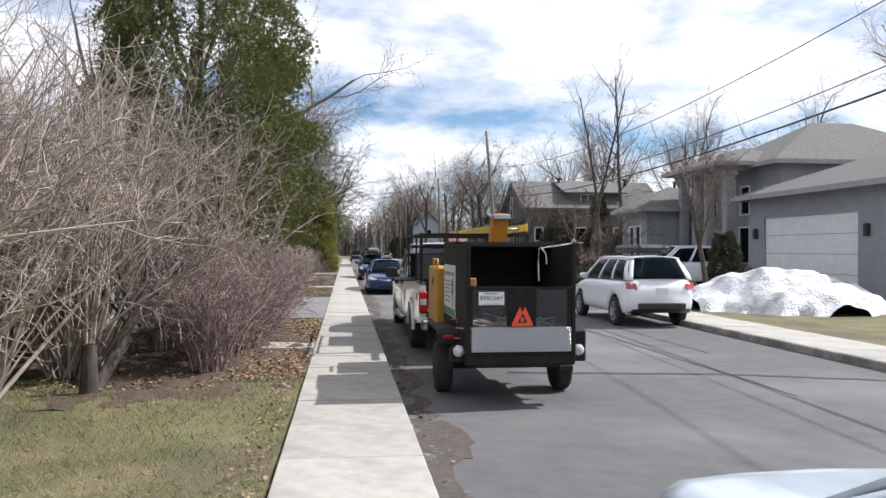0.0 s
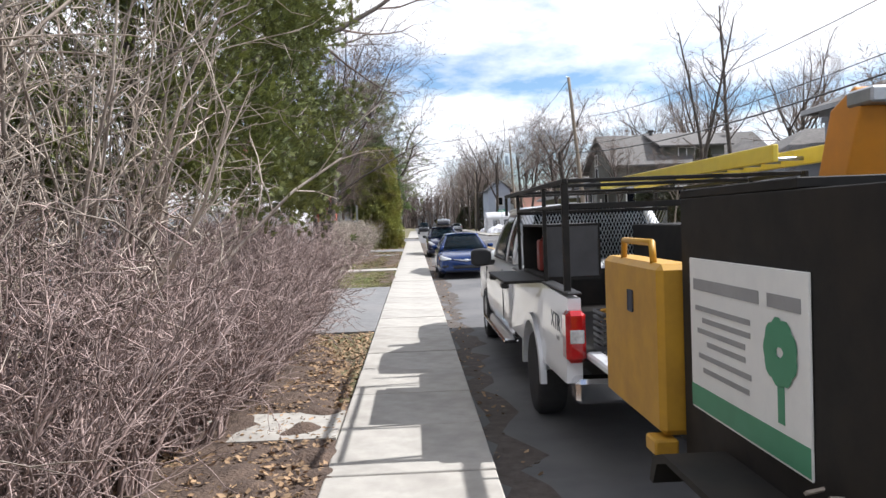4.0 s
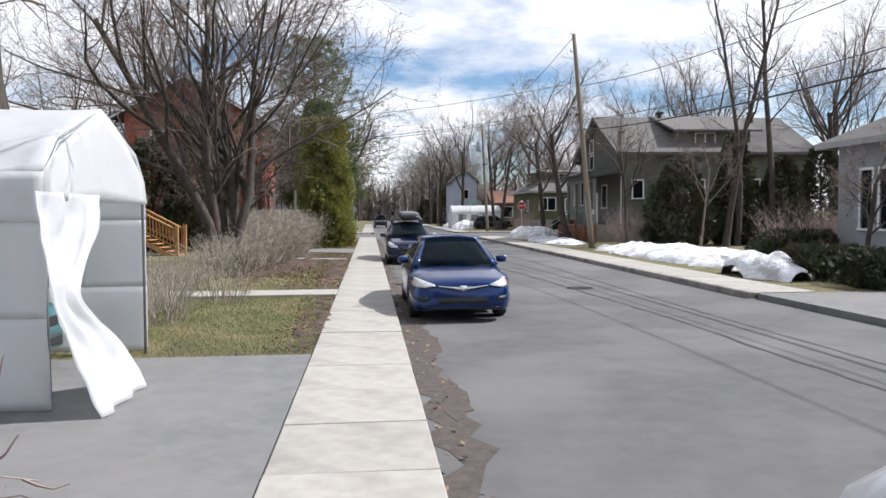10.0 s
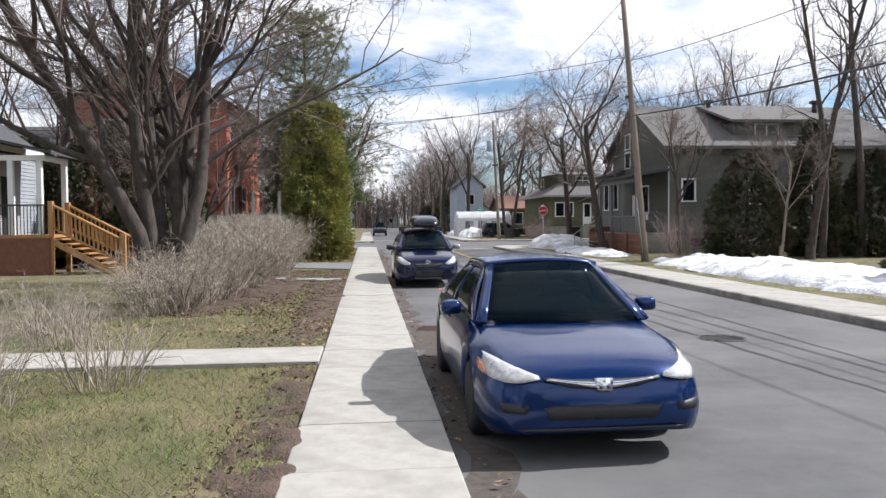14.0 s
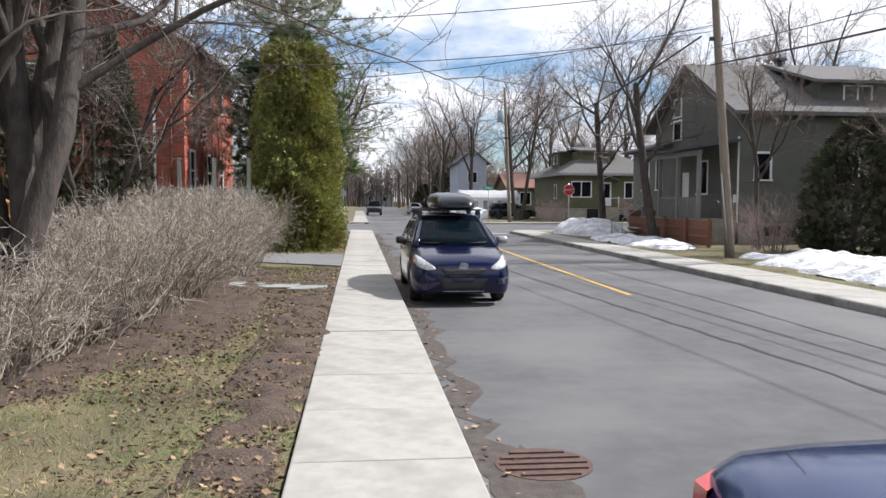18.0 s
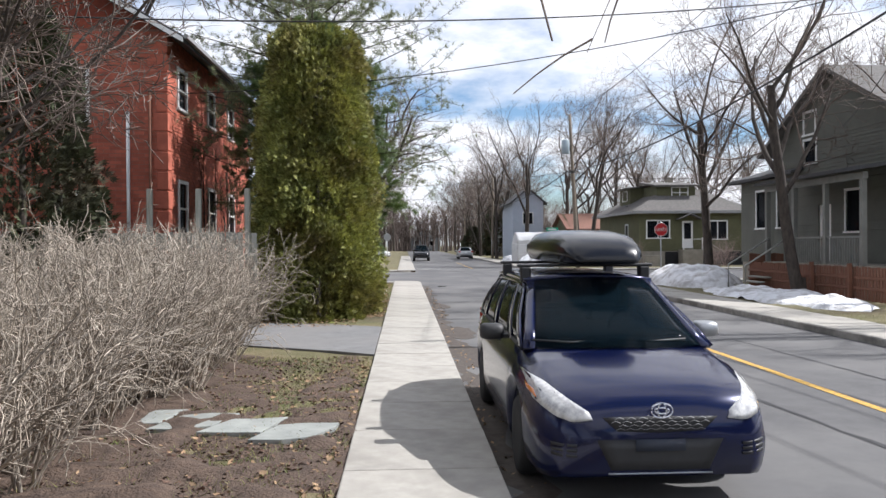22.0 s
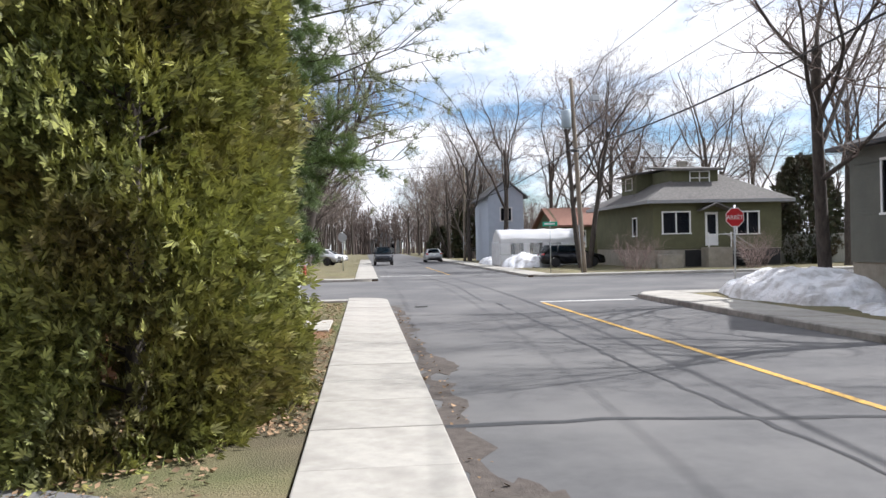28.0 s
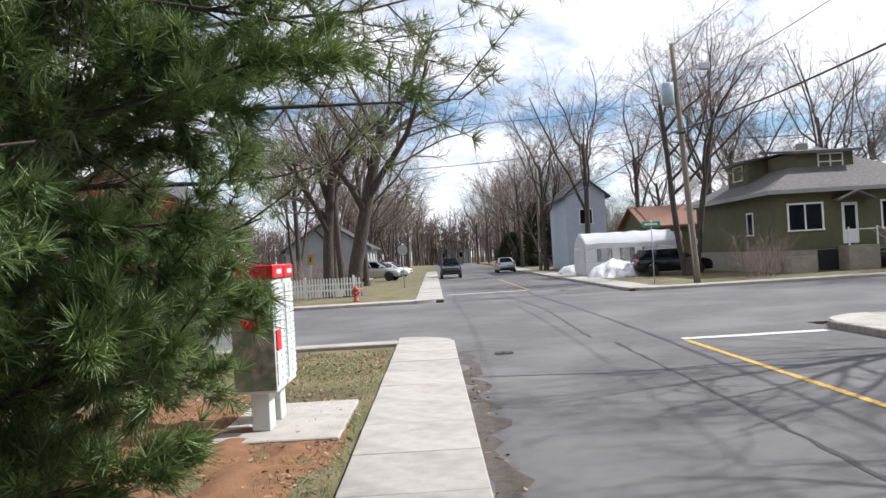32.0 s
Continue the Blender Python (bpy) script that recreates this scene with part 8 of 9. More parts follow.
            return (0.05 + fold + (0.5 * (1 - v) ** 2.2 if foot else 0), y, 0.02 + (eave - 0.2) * v)
        return fn
    if flaps:
        sheet("curtain", M_TARP, curtain(-w / 2 - 0.3, -w / 2 + 1.05, True), 40, 40, "tied-back white curtain")
    else:
        sheet("curtain", M_TARP, curtain(-w / 2, w / 2, False), 30, 10)

    def back(u, v):
        y = -w / 2 + w * u
        top = eave + (ridge - eave) * (1 - abs(2 * u - 1)) ** 0.8
        return (-l, y, 0.02 + (top - 0.02) * v)
    sheet("back_sheet", M_TARPG, back, 8, 6)
    return s


car_shelter("car_shelter", pose(-3.32, 22.92, 0.12), 3.2, 6.2, 2.15, 2.9, "white tarpaulin car shelter with tied-back curtain on the driveway")
car_shelter("car_shelter", at(9.2, 106.4, 0.1, 0, 0, 180), 3.3, 5.9, 2.0, 2.75, "white tarpaulin car shelter with clear windows on the corner lot", False)


# ---------- poles, wires, signs, street furniture ----------
def utility_pole(m, height, label, lean=(0, 0), transformer=False, lamp=False, arm=False):
    p = thing("utility_pole", m, label, "utility pole")
    lx, ly = lean
    tube("shaft", M_POLE, p, [(lx * k / 8, ly * k / 8, -0.2 + (height + 0.2) * k / 8) for k in range(9)], [0.155 - 0.06 * k / 8 for k in range(9)], 12)
    for k in range(2):
        tube("insulator", M_GALV, p, [(lx, ly, height + 0.0 - k * 0.9), (lx - 0.16, ly, height + 0.02 - k * 0.9), (lx - 0.16, ly, height + 0.16 - k * 0.9)], 0.025, 6)
    box("id_tag", M_GALV, p, -0.05, 0.05, -0.17, -0.15, 1.7, 1.95)
    tube("ground_wire_cover", M_GALV, p, [(-0.12, -0.1, 0.0), (-0.12 + lx * 0.3, -0.1, 2.6)], 0.02, 6)
    box("cable_bracket", M_BLACKPL, p, lx * 0.62 - 0.25, lx * 0.62 + 0.14, -0.06, 0.06, height * 0.62, height * 0.62 + 0.1)
    if transformer:
        bm = bmesh.new()
        lathe(bm, [(-0.5, 0.24), (-0.48, 0.27), (0.42, 0.27), (0.47, 0.22), (0.5, 0.1)], 18)
        bmesh.ops.rotate(bm, verts=bm.verts[:], cent=(0, 0, 0), matrix=Matrix.Rotation(-math.pi / 2, 3, "Y"))
        bmesh.ops.translate(bm, verts=bm.verts[:], vec=(lx * 0.8 - 0.42, 0, height * 0.79))
        tr = part("transformer", bm, M_TRANSF, p, "blue-grey transformer can", True)
        tube("bushing", M_GALV, tr, [(lx * 0.8 - 0.42, 0, height * 0.79 + 0.5), (lx * 0.8 - 0.42, 0, height * 0.79 + 0.75)], 0.04, 8)
    if lamp:
        a = tube("lamp_arm", M_GALV, p, [(lx * 0.85, 0, height * 0.84), (lx + 0.5, -0.3, height * 0.88), (lx + 1.0, -0.6, height * 0.88)], 0.03, 6)
        box("lamp_head", M_GALV, a, lx + 0.9, lx + 1.35, -0.75, -0.5, height * 0.87, height * 0.90, 0.03)
    if arm:
        box("cross_arm", M_POLE, p, lx * 0.7 - 0.9, lx * 0.7 + 0.9, -0.06, 0.06, height * 0.7, height * 0.7 + 0.12)
    return p


utility_pole(at(10.75, 52.6, 0.1), 10.7, "weathered wooden utility pole leaning over the pavement", (-0.95, 0.0))
utility_pole(at(11.2, 90.6, 0.1), 10.6, "brown wooden utility pole with transformer and street lamp", (-0.5, 0.1), True, True)
utility_pole(at(10.3, -14.0, 0.1), 10.4, "wooden utility pole at the start of the street", (0.0, 0.0))
utility_pole(at(9.6, 128.0, 0.1), 10.0, "wooden utility pole far along the street", (0.1, 0))
utility_pole(at(9.4, 168.0, 0.1), 9.5, "wooden utility pole far along the street", (0, 0), False, True)
utility_pole(at(-15.5, 66.0, 0.1), 9.0, "wooden utility pole in a back yard", (0, 0))


def wire(pts_from, pts_to, sag, r, label="black overhead cable between wooden poles", name="overhead_cable"):
    a, b = Vector(pts_from), Vector(pts_to)
    a.y, b.y = along(a.y), along(b.y)
    pts = []
    for k in range(25):
        f = k / 24
        p = a + (b - a) * f
        p.z -= sag * 4 * f * (1 - f)
        pts.append(p)
    ob = tube(name, M_CABLE, None, pts, r, 5, "", True)
    return tagged(ob, label, "cable", "overhead cables")


PT = [(9.83, 52.6, 10.7), (10.7, 90.7, 10.6), (9.7, 128, 10), (9.4, 168, 9.5), (9.3, 210, 9.5)]
for a, b in zip(PT, PT[1:]):
    wire(a, b, 0.55, 0.014)
    wire((a[0] - 0.1, a[1], a[2] * 0.80), (b[0] - 0.1, b[1], b[2] * 0.80), 0.6, 0.013)
    wire((a[0] - 0.2, a[1], a[2] * 0.64), (b[0] - 0.2, b[1], b[2] * 0.64), 0.7, 0.03, "thick black telephone cable between poles")
wire((9.9, 52.6, 8.4), (-11, 45.5, 5.2), 0.5, 0.012)
wire((9.9, 52.6, 7.0), (-11, 45.5, 4.6), 0.6, 0.012)
wire((10.0, 52.6, 7.2), (-7.0, 60, 6.2), 0.5, 0.012)
wire((9.9, 52.6, 6.8), (14.5, 64, 5.8), 0.3, 0.012)
wire((10.8, 90.7, 8.3), (-9.5, 84, 7.0), 0.6, 0.012)
wire((10.8, 90.7, 6.8), (-9.5, 90, 6.0), 0.6, 0.014)
wire((10.8, 90.7, 7.2), (17.5, 99, 4.6), 0.3, 0.012)
wire((10.8, 90.7, 6.4), (50, 78, 7.5), 0.9, 0.016)
wire((9.9, 52.6, 8.2), (10.3, -14, 10.0), 2.6, 0.013)
wire((9.95, 52.6, 6.5), (10.3, -14, 8.0), 2.0, 0.013)
wire((9.95, 52.6, 6.0), (10.3, -14, 7.3), 1.85, 0.026, "thick black telephone cable between poles")


def stop_sign(m, label, faces_away=False):
    s = thing("stop_sign", m, label, "stop sign")
    tube("post", M_GALV, s, [(0, 0, -0.1), (0, 0, 2.75)], 0.03, 8)
    oct8 = [(0.33 * math.cos(radians(22.5 + 45 * k)), 2.35 + 0.33 * math.sin(radians(22.5 + 45 * k))) for k in range(8)]
    pl = prism("plate", M_GALV if faces_away else M_STOPRED, s, oct8, "y", -0.045, -0.035)
    if not faces_away:
        for y0 in (-0.047,):
            ring = [(0.305 * math.cos(radians(22.5 + 45 * k)), 2.35 + 0.305 * math.sin(radians(22.5 + 45 * k))) for k in range(8)]
            bm = bmesh.new()
            a = [bm.verts.new((x, y0, z)) for x, z in oct8]
            b = [bm.verts.new((x, y0, z)) for x, z in ring]
            for k in range(8):
                bm.faces.new((a[k], a[(k + 1) % 8], b[(k + 1) % 8], b[k]))
            part("border", bm, M_SIGNW, pl)
        letters("word", "ARR\u00caT", M_SIGNW, pl, Matrix.Translation((0, -0.048, 2.34)) @ Matrix.Rotation(math.pi / 2, 4, "X"), 0.19)
    return s


stop_sign(at(11.2, 73.2, 0.1), "red octagonal stop sign on a steel post")
stop_sign(at(-2.2, 104.0, 0.1), "stop sign seen from behind on a thin post", True)


def street_sign(m):
    s = thing("street_name_sign", m, "green street name sign on a steel post", "street sign")
    tube("post", M_GALV, s, [(0, 0, -0.1), (0, 0, 2.9)], 0.025, 8)
    pl = box("name_plate", M_STREETGREEN, s, -0.42, 0.42, -0.02, 0.0, 2.6, 2.85, 0.006)
    box("lettering", M_SIGNW, pl, -0.32, 0.28, -0.024, -0.019, 2.69, 2.77)
    return s


street_sign(at(9.7, 92.0, 0.1))


def warning_sign(m):
    s = thing("warning_sign", m, "small yellow sign on a post past the crossing", "sign")
    tube("post", M_GALV, s, [(0, 0, -0.1), (0, 0, 2.3)], 0.022, 8)
    pl = box("plate", M_MACHY, s, -0.16, 0.16, -0.03, -0.02, 1.75, 2.3, 0.01)
    box("symbol", M_INK, pl, -0.05, 0.05, -0.034, -0.029, 1.9, 2.15)
    return s


warning_sign(at(-6.8, 97.5, 0.1))


def hydrant(m):
    h = thing("fire_hydrant", m, "rust-red fire hydrant on the corner lawn", "fire hydrant")
    bm = bmesh.new()
    lathe(bm, [(0.0, 0.15), (0.05, 0.15), (0.06, 0.11), (0.5, 0.105), (0.52, 0.135), (0.57, 0.135), (0.6, 0.11), (0.68, 0.07), (0.70, 0.03), (0.75, 0.03)], 16)
    bmesh.ops.rotate(bm, verts=bm.verts[:], cent=(0, 0, 0), matrix=Matrix.Rotation(-math.pi / 2, 3, "Y"))
    part("barrel", bm, M_HYDRANT, h, "", True)
    tube("outlet", M_HYDRANT, h, [(-0.2, 0, 0.42), (0.2, 0, 0.42)], 0.06, 10)
    tube("pumper_outlet", M_HYDRANT, h, [(0, 0, 0.36), (0, -0.19, 0.36)], 0.075, 10)
    return h


hydrant(at(-3.9, 91.6, 0.1))


def mailbox(m, first):
    b = thing("community_mailbox", m, "grey community mailbox cabinet with red crown" + (" and printed end panel" if first else ""), "mailbox", "community mailboxes")
    box("pedestal", M_MAILGREY, b, -0.10, 0.10, -0.14, 0.14, 0.0, 0.42, 0.01)
    cab = box("cabinet", M_MAILGREY, b, -0.24, 0.22, -0.255, 0.255, 0.42, 1.62, 0.012)
    top = box("crown", M_MAILRED, b, -0.25, 0.245, -0.27, 0.27, 1.625, 1.78, 0.015, "red crown with pale logo bars")
    box("crown_mark", M_SIGNW, top, 0.246, 0.249, -0.12, 0.14, 1.675, 1.725)
    rows = [0.50, 0.62, 0.74, 0.86, 0.98, 1.10, 1.22, 1.34, 1.46]
    for j, z in enumerate(rows):
        for y0, y1 in ((-0.235, -0.005), (0.005, 0.235)):
            if j in (3, 4) and y0 < 0 and first:
                continue
            d = box("box_door", M_MAILGREY, b, 0.2205, 0.235, y0, y1, z, z + 0.11, 0.004)
            box("lock", M_GALV, d, 0.2355, 0.242, y1 - 0.05, y1 - 0.03, z + 0.045, z + 0.065)
    if first:
        box("slot_door", M_MAILRED, b, 0.2205, 0.24, -0.23, -0.01, 0.86, 1.08, 0.006, "red posting slot")
        pn = box("picture_panel", M_MURAL, b, -0.23, 0.21, -0.262, -0.257, 0.45, 1.58, 0.0, "printed meadow picture")
        bm = bmesh.new()
        pts = [(-0.02 + 0.13 * math.cos(a), 1.22 + 0.13 * math.sin(a)) for a in [math.pi + math.pi * k / 12 for k in range(13)]]
        vs = [bm.verts.new((x, -0.266, z)) for x, z in pts]
        bm.faces.new(vs)
        part("panel_mark", bm, M_MAILRED, pn)
    return b


slab("mailbox_pad", M_CONC, -2.75, -1.40, 64.35, 66.45, -0.05, 0.15, "pale concrete pad under the mailboxes", "pad", 0.012)
mailbox(at(-2.28, 64.95, 0.15), True)
mailbox(at(-2.28, 65.55, 0.15), False)


# ---------- fences ----------
def board_fence(name, m, n, bw, gap, h, material, label, posts=(), post_h=1.6, post_mat=None):
    """Upright boards on two rails along +x."""
    f = thing(name, m, label, "fence")
    L = n * (bw + gap)
    for z in (0.35, h - 0.35):
        box("rail", material, f, 0, L, 0.012, 0.05, z, z + 0.08)
    bm = bmesh.new()
    add_box(bm, 0, bw, -0.012, 0.0115, 0.04, h)
    me = bpy.data.meshes.new("board")
    bm.to_mesh(me)
    bm.free()
    me.materials.append(material)
    rng = random.Random(6)
    for k in range(n):
        o = new("board", me)
        o.parent = f
        o.location = (k * (bw + gap), 0, rng.uniform(-0.02, 0.02))
        o.rotation_euler = (0, rng.uniform(-0.008, 0.008), 0)
    for x in posts:
        box("fence_post", post_mat or material, f, x - 0.06, x + 0.06, 0.052, 0.17, -0.1, post_h, 0.012)
    return f


board_fence("board_fence", at(-13.5, 55.3, 0.1), 66, 0.125, 0.018, 2.05, M_GREYWOOD, "weathered grey-green board fence behind the shrubs", (0.3, 2.6, 5.0, 7.0, 8.1, 9.2), 3.05)
board_fence("board_fence", pose(12.45, 58.6, 0.1, 0, 0, 90), 62, 0.10, 0.05, 1.0, M_REDWOOD, "low red-brown picket fence before the porch", (0.0, 2.2, 4.4), 1.1)
board_fence("white_picket_fence", at(-9.5, 96.5, 0.1), 36, 0.08, 0.07, 1.0, M_WHITE, "white picket fence past the crossing", (0.0, 2.5, 5.0), 1.1)
board_fence("board_fence", pose(25.3, 99.0, 0.1), 90, 0.14, 0.012, 1.9, M_GREYWOOD, "weathered tan board fence beside the bungalow", (0.2, 3.0, 6.0, 9.0, 12.0), 2.0)
board_fence("board_screen", pose(12.5, 68.0, 0.1), 9, 0.14, 0.01, 1.3, M_REDWOOD, "red-brown board screen by the corner snow", (), 1.0)

# bin and electric box
bn = thing("wheeled_bin", at(16.0, 25.6, 0.12), "blue wheeled bin beside the garage", "bin")
prism("bin_body", M_BINBLUE, bn, [(-0.25, 0.08), (0.25, 0.08), (0.31, 1.0), (-0.31, 1.0)], "y", -0.28, 0.28, 0.02)
box("bin_lid", M_BLACKPL, bn, -0.33, 0.33, -0.31, 0.31, 1.005, 1.07, 0.02)

# ---------- snow ----------
mound("snow_bank", 9.6, 15.5, 15.0, 21.5, 0.08, 1.15, 3.0, M_SNOW, "large melting snow bank on the lawn", "snow", "", (60, 60))
mound("snow_bank", 9.9, 14.0, 36.0, 53.0, 0.07, 0.42, 5.0, M_SNOW, "long thin remains of snow along the lawn", "snow", "", (40, 110))
mound("snow_bank", 9.5, 11.2, 33.5, 36.6, 0.07, 0.75, 9.0, M_SNOW, "dirty snow heap beside the driveway", "snow", "", (36, 40))
mound("snow_bank", 9.4, 13.0, 66.0, 72.6, 0.07, 0.75, 7.0, M_SNOW, "dirty snow heap on the corner", "snow", "", (44, 60))
mound("snow_bank", 9.5, 12.2, 56.0, 66.0, 0.07, 0.28, 12.0, M_SNOW, "thin grey snow along the fence", "snow", "", (30, 70))
mound("snow_bank", 8.8, 13.0, 101.0, 104.3, 0.07, 0.9, 14.0, M_SNOW, "snow heap before the white shelter", "snow", "", (36, 30))
mound("snow_bank", 8.9, 11.0, 109.0, 116.0, 0.07, 0.6, 15.0, M_SNOW, "snow heap along the pavement", "snow", "", (24, 40))

# ---------- trees and shrubs ----------
bare_tree("maple_tree", at(-4.9, 39.0, 0.1), 21, 16.0, 0.3, "big leafless maple with several stems on the lawn", VASE, stems=6, spread=0.52)
bare_tree("bare_tree", at(-5.85, 27.3, 0.1), 22, 15, 0.42, "leafless tree behind the white shelter")
bare_tree("bare_tree", at(-5.6, 18.2, 0.1), 26, 18.0, 0.26, "leafless tree beside the cedar")
bare_tree("bare_tree", at(17.6, 52.2, 0.1), 23, 15.0, 0.17, "tall slim leafless tree across the street", SLIM, lean=0.1)
bare_tree("bare_tree", at(18.6, 53.0, 0.1), 24, 14.5, 0.16, "tall slim leafless tree across the street", SLIM)
bare_tree("bare_tree", at(20.8, 53.7, 0.1), 25, 16.5, 0.2, "tall leafless tree across the street", SLIM)
bare_tree("bare_tree", at(12.2, 69.8, 0.1), 27, 15.5, 0.2, "leafless tree on the corner before the sage house", lean=-0.15)
bare_tree("bare_tree", at(11.9, 61.8, 0.1), 28, 13.5, 0.2, "spreading leafless tree beside the porch", lean=-0.25)
bare_tree("bare_tree", at(14.2, 57.5, 0.1), 35, 11.0, 0.11, "slim leafless tree beside the pole", lean=-0.1)
bare_tree("bare_tree", at(13.6, 98.5, 0.1), 29, 19.0, 0.3, "large leafless tree by the white shelter", stems=2, spread=0.5)
bare_tree("bare_tree", at(-4.6, 97.0, 0.1), 30, 19.5, 0.4, "large leafless tree on the far corner", lean=0.2)
bare_tree("bare_tree", at(-5.9, 97.4, 0.1), 31, 17.0, 0.32, "second large leafless tree on the far corner")
bare_tree("ornamental_tree", at(11.8, 21.5, 0.1), 32, 8.0, 0.1, "small leafless ornamental tree in the snow")
bare_tree("ornamental_tree", at(12.8, 34.5, 0.1), 33, 5.5, 0.08, "small leafless ornamental tree on the lawn")
bare_tree("bare_tree", at(16.0, 51.6, 0.1), 34, 8.0, 0.06, "thin pale sapling before the dark cedars", bark=M_BARKL)
bare_tree("bare_tree", at(-5.9, 45.0, 0.1), 37, 8.5, 0.11, "small leafless tree beside the board fence", stems=3, spread=1.0)
# background trees: a few grown, then repeated
bg = [bare_tree("bare_tree", at(-22, 60, 0), 41, 19, 0.22, "leafless grey-brown street tree among the houses", group="street trees"),
      bare_tree("bare_tree", at(24, 118, 0), 42, 20, 0.25, "leafless grey-brown street tree among the houses", group="street trees"),
      bare_tree("bare_tree", at(12.2, 140, 0), 43, 18, 0.22, "leafless grey-brown street tree among the houses", group="street trees", stems=2)]
rngb = random.Random(12)
spots = [(30, 80), (33, 66), (36, 98), (29, 112), (38, 120), (25, 140), (17, 146), (14, 165), (20, 175), (13, 185), (-8, 118), (-12, 124), (-8, 150), (-11, 160), (-7, 172), (-13, 180),
         (-20, 90), (-24, 100), (-27, 112), (-18, 72), (-26, 50), (-30, 40), (-33, 60), (33, 50), (36, 38), (34, 25), (-8, 190), (10, 200), (-4, 230), (5, 236), (14, 228), (-12, 222), (20, 210), (-16, 205),
         (11.5, 118), (24, 106), (27, 92), (30, 88), (35, 108), (20, 112), (17, 120), (28, 124), (22, 130), (27, 76), (-14, 84), (-10.5, 116), (-6.5, 142), (-5.5, 158), (10.5, 145), (11, 172), (15, 196), (-6, 210), (-13, 64), (-16, 58), (28, 60), (30, 44), (31, 132), (-38, 85), (40, 78), (-9, 136), (-5, 112), (-7, 108), (-9, 128), (-6, 166), (-10, 146), (-7, 184), (11, 128), (13, 136), (10.5, 156), (12, 164), (16, 155), (18, 168), (10.5, 186), (12, 178), (-12, 170), (-5.5, 200), (9.5, 214), (15, 206)]
for k, (x, y) in enumerate(spots):
    copy_thing(bg[k % 3], at(x + rngb.uniform(-1, 1), y + rngb.uniform(-1, 1), 0, 0, 0, rngb.uniform(0, 360)) @ Matrix.Diagonal((1, 1, rngb.uniform(0.8, 1.15), 1)))


def far_woods():
    """The brown line of bare woods that closes the street."""
    rng = np.random.default_rng(77)
    limbs = []
    for k in range(1000):
        a = rng.uniform(0, 1)
        x, y = -60 + 130 * a, 235 + rng.uniform(0, 40) + 0.004 * (x0 := -60 + 130 * a - 5) ** 2
        h = rng.uniform(7, 13)
        p = np.array((x, y, -0.2))
        limbs.append(([p, p + (rng.normal(0, .3), 0, h * 0.5), p + (rng.normal(0, .6), 0, h)], [0.16, 0.1, 0.02], 0))
        for j in range(16):
            z = h * rng.uniform(0.25, 0.95)
            q = p + np.array((0, 0, z))
            e = q + np.array((rng.normal(0, 1.3), rng.normal(0, 0.8), rng.uniform(0.6, 2.4)))
            limbs.append(([q, (q + e) / 2 + rng.normal(0, .12, 3), e], [0.06, 0.045, 0.02], 1))
    v, t = limbs_mesh(limbs, [4, 3])
    tagged(tri_part("far_woods", v, t, M_FARWOOD), "brown line of leafless woods at the street's end", "woods", "", "stuff")


far_woods()

# evergreens
cedar("cedar_tree", pose(-3.6, 11.2, 0.1), 51, 2.3, 2.4, 10.5, 78000, "large dense green cedar behind the hedge", M_CEDARG, 0.088, base=2.1, taper=0.55, clumps=1100)
cedar("cedar_hedge", pose(-2.88, 57.9, 0.1), 52, 1.5, 2.1, 6.9, 74000, "tall dense cedar hedge with yellow-green and brown sprays", M_CEDAR, 0.125, taper=0.42, category="hedge", clumps=1100)
pine("pine_tree", pose(-3.75, 64.2, 0.1), 53, 12.6, [(0.5, 1.2), (1.4, 1.7), (2.4, 2.9), (4.0, 4.4), (5.2, 4.7), (7.0, 4.2), (9.0, 3.5), (11.0, 2.5), (12.6, 0.8)], "white pine with soft grey-green needles beside the mailboxes", 9, 1.3, 18, M_PINEP)
pine("pine_tree", pose(-3.4, 62.2, 0.1), 54, 8.5, [(0.4, 1.35), (1.2, 1.85), (2.3, 2.25), (4.0, 2.5), (6.0, 2.0), (8.5, 0.4)], "bushy young pine with dark green needles behind the hedge", 32, 0.55, 17)
for k, (x, y, r, h) in enumerate([(15.9, 54.2, 1.7, 4.4), (19.2, 54.6, 1.1, 5.9), (21.6, 54.2, 1.3, 4.6), (24.2, 54.8, 1.4, 5.2)]):
    cedar("dark_cedar", at(x, y, 0.1), 60 + k, r, r, h, 4500, "dark brown-green conical cedar across the street", M_CEDARD, 0.26, "cedars across the street", taper=0.95)
cedar("round_shrub", at(14.6, 40.4, 0.1), 66, 1.5, 1.6, 1.1, 3500, "low clipped dark shrub across the street", M_CEDARD, 0.2, taper=0.6, category="shrub")
cedar("round_shrub", at(11.4, 33.0, 0.1), 67, 0.9, 2.3, 0.85, 4500, "low clipped dark hedge beside the driveway", M_CEDARD, 0.18, taper=0.4, category="shrub")
cedar("spruce_shrub", at(13.0, 22.6, 0.1), 68, 0.6, 0.6, 2.4, 2000, "small dark evergreen beside the snow bank", M_CEDARD, 0.2)
for k, (x, y, r, h) in enumerate([(-8.8, 54.3, 1.6, 6.8), (-11.2, 54.0, 1.7, 5.6), (-14.2, 54.9, 1.5, 5.2)]):
    cedar("dark_cedar", at(x, y, 0.1), 70 + k, r, r, h, 8000, "dark cedar before the board fence", M_CEDARD, 0.22, "cedars before the fence", taper=0.85)
cedar("dark_cedar", at(12.8, 150, 0), 75, 2.0, 2.0, 8.5, 3500, "dark conifer far along the street", M_CEDARD, 0.5)
copy_thing(bpy.data.objects["dark_cedar"], at(9.9, 158, 0))
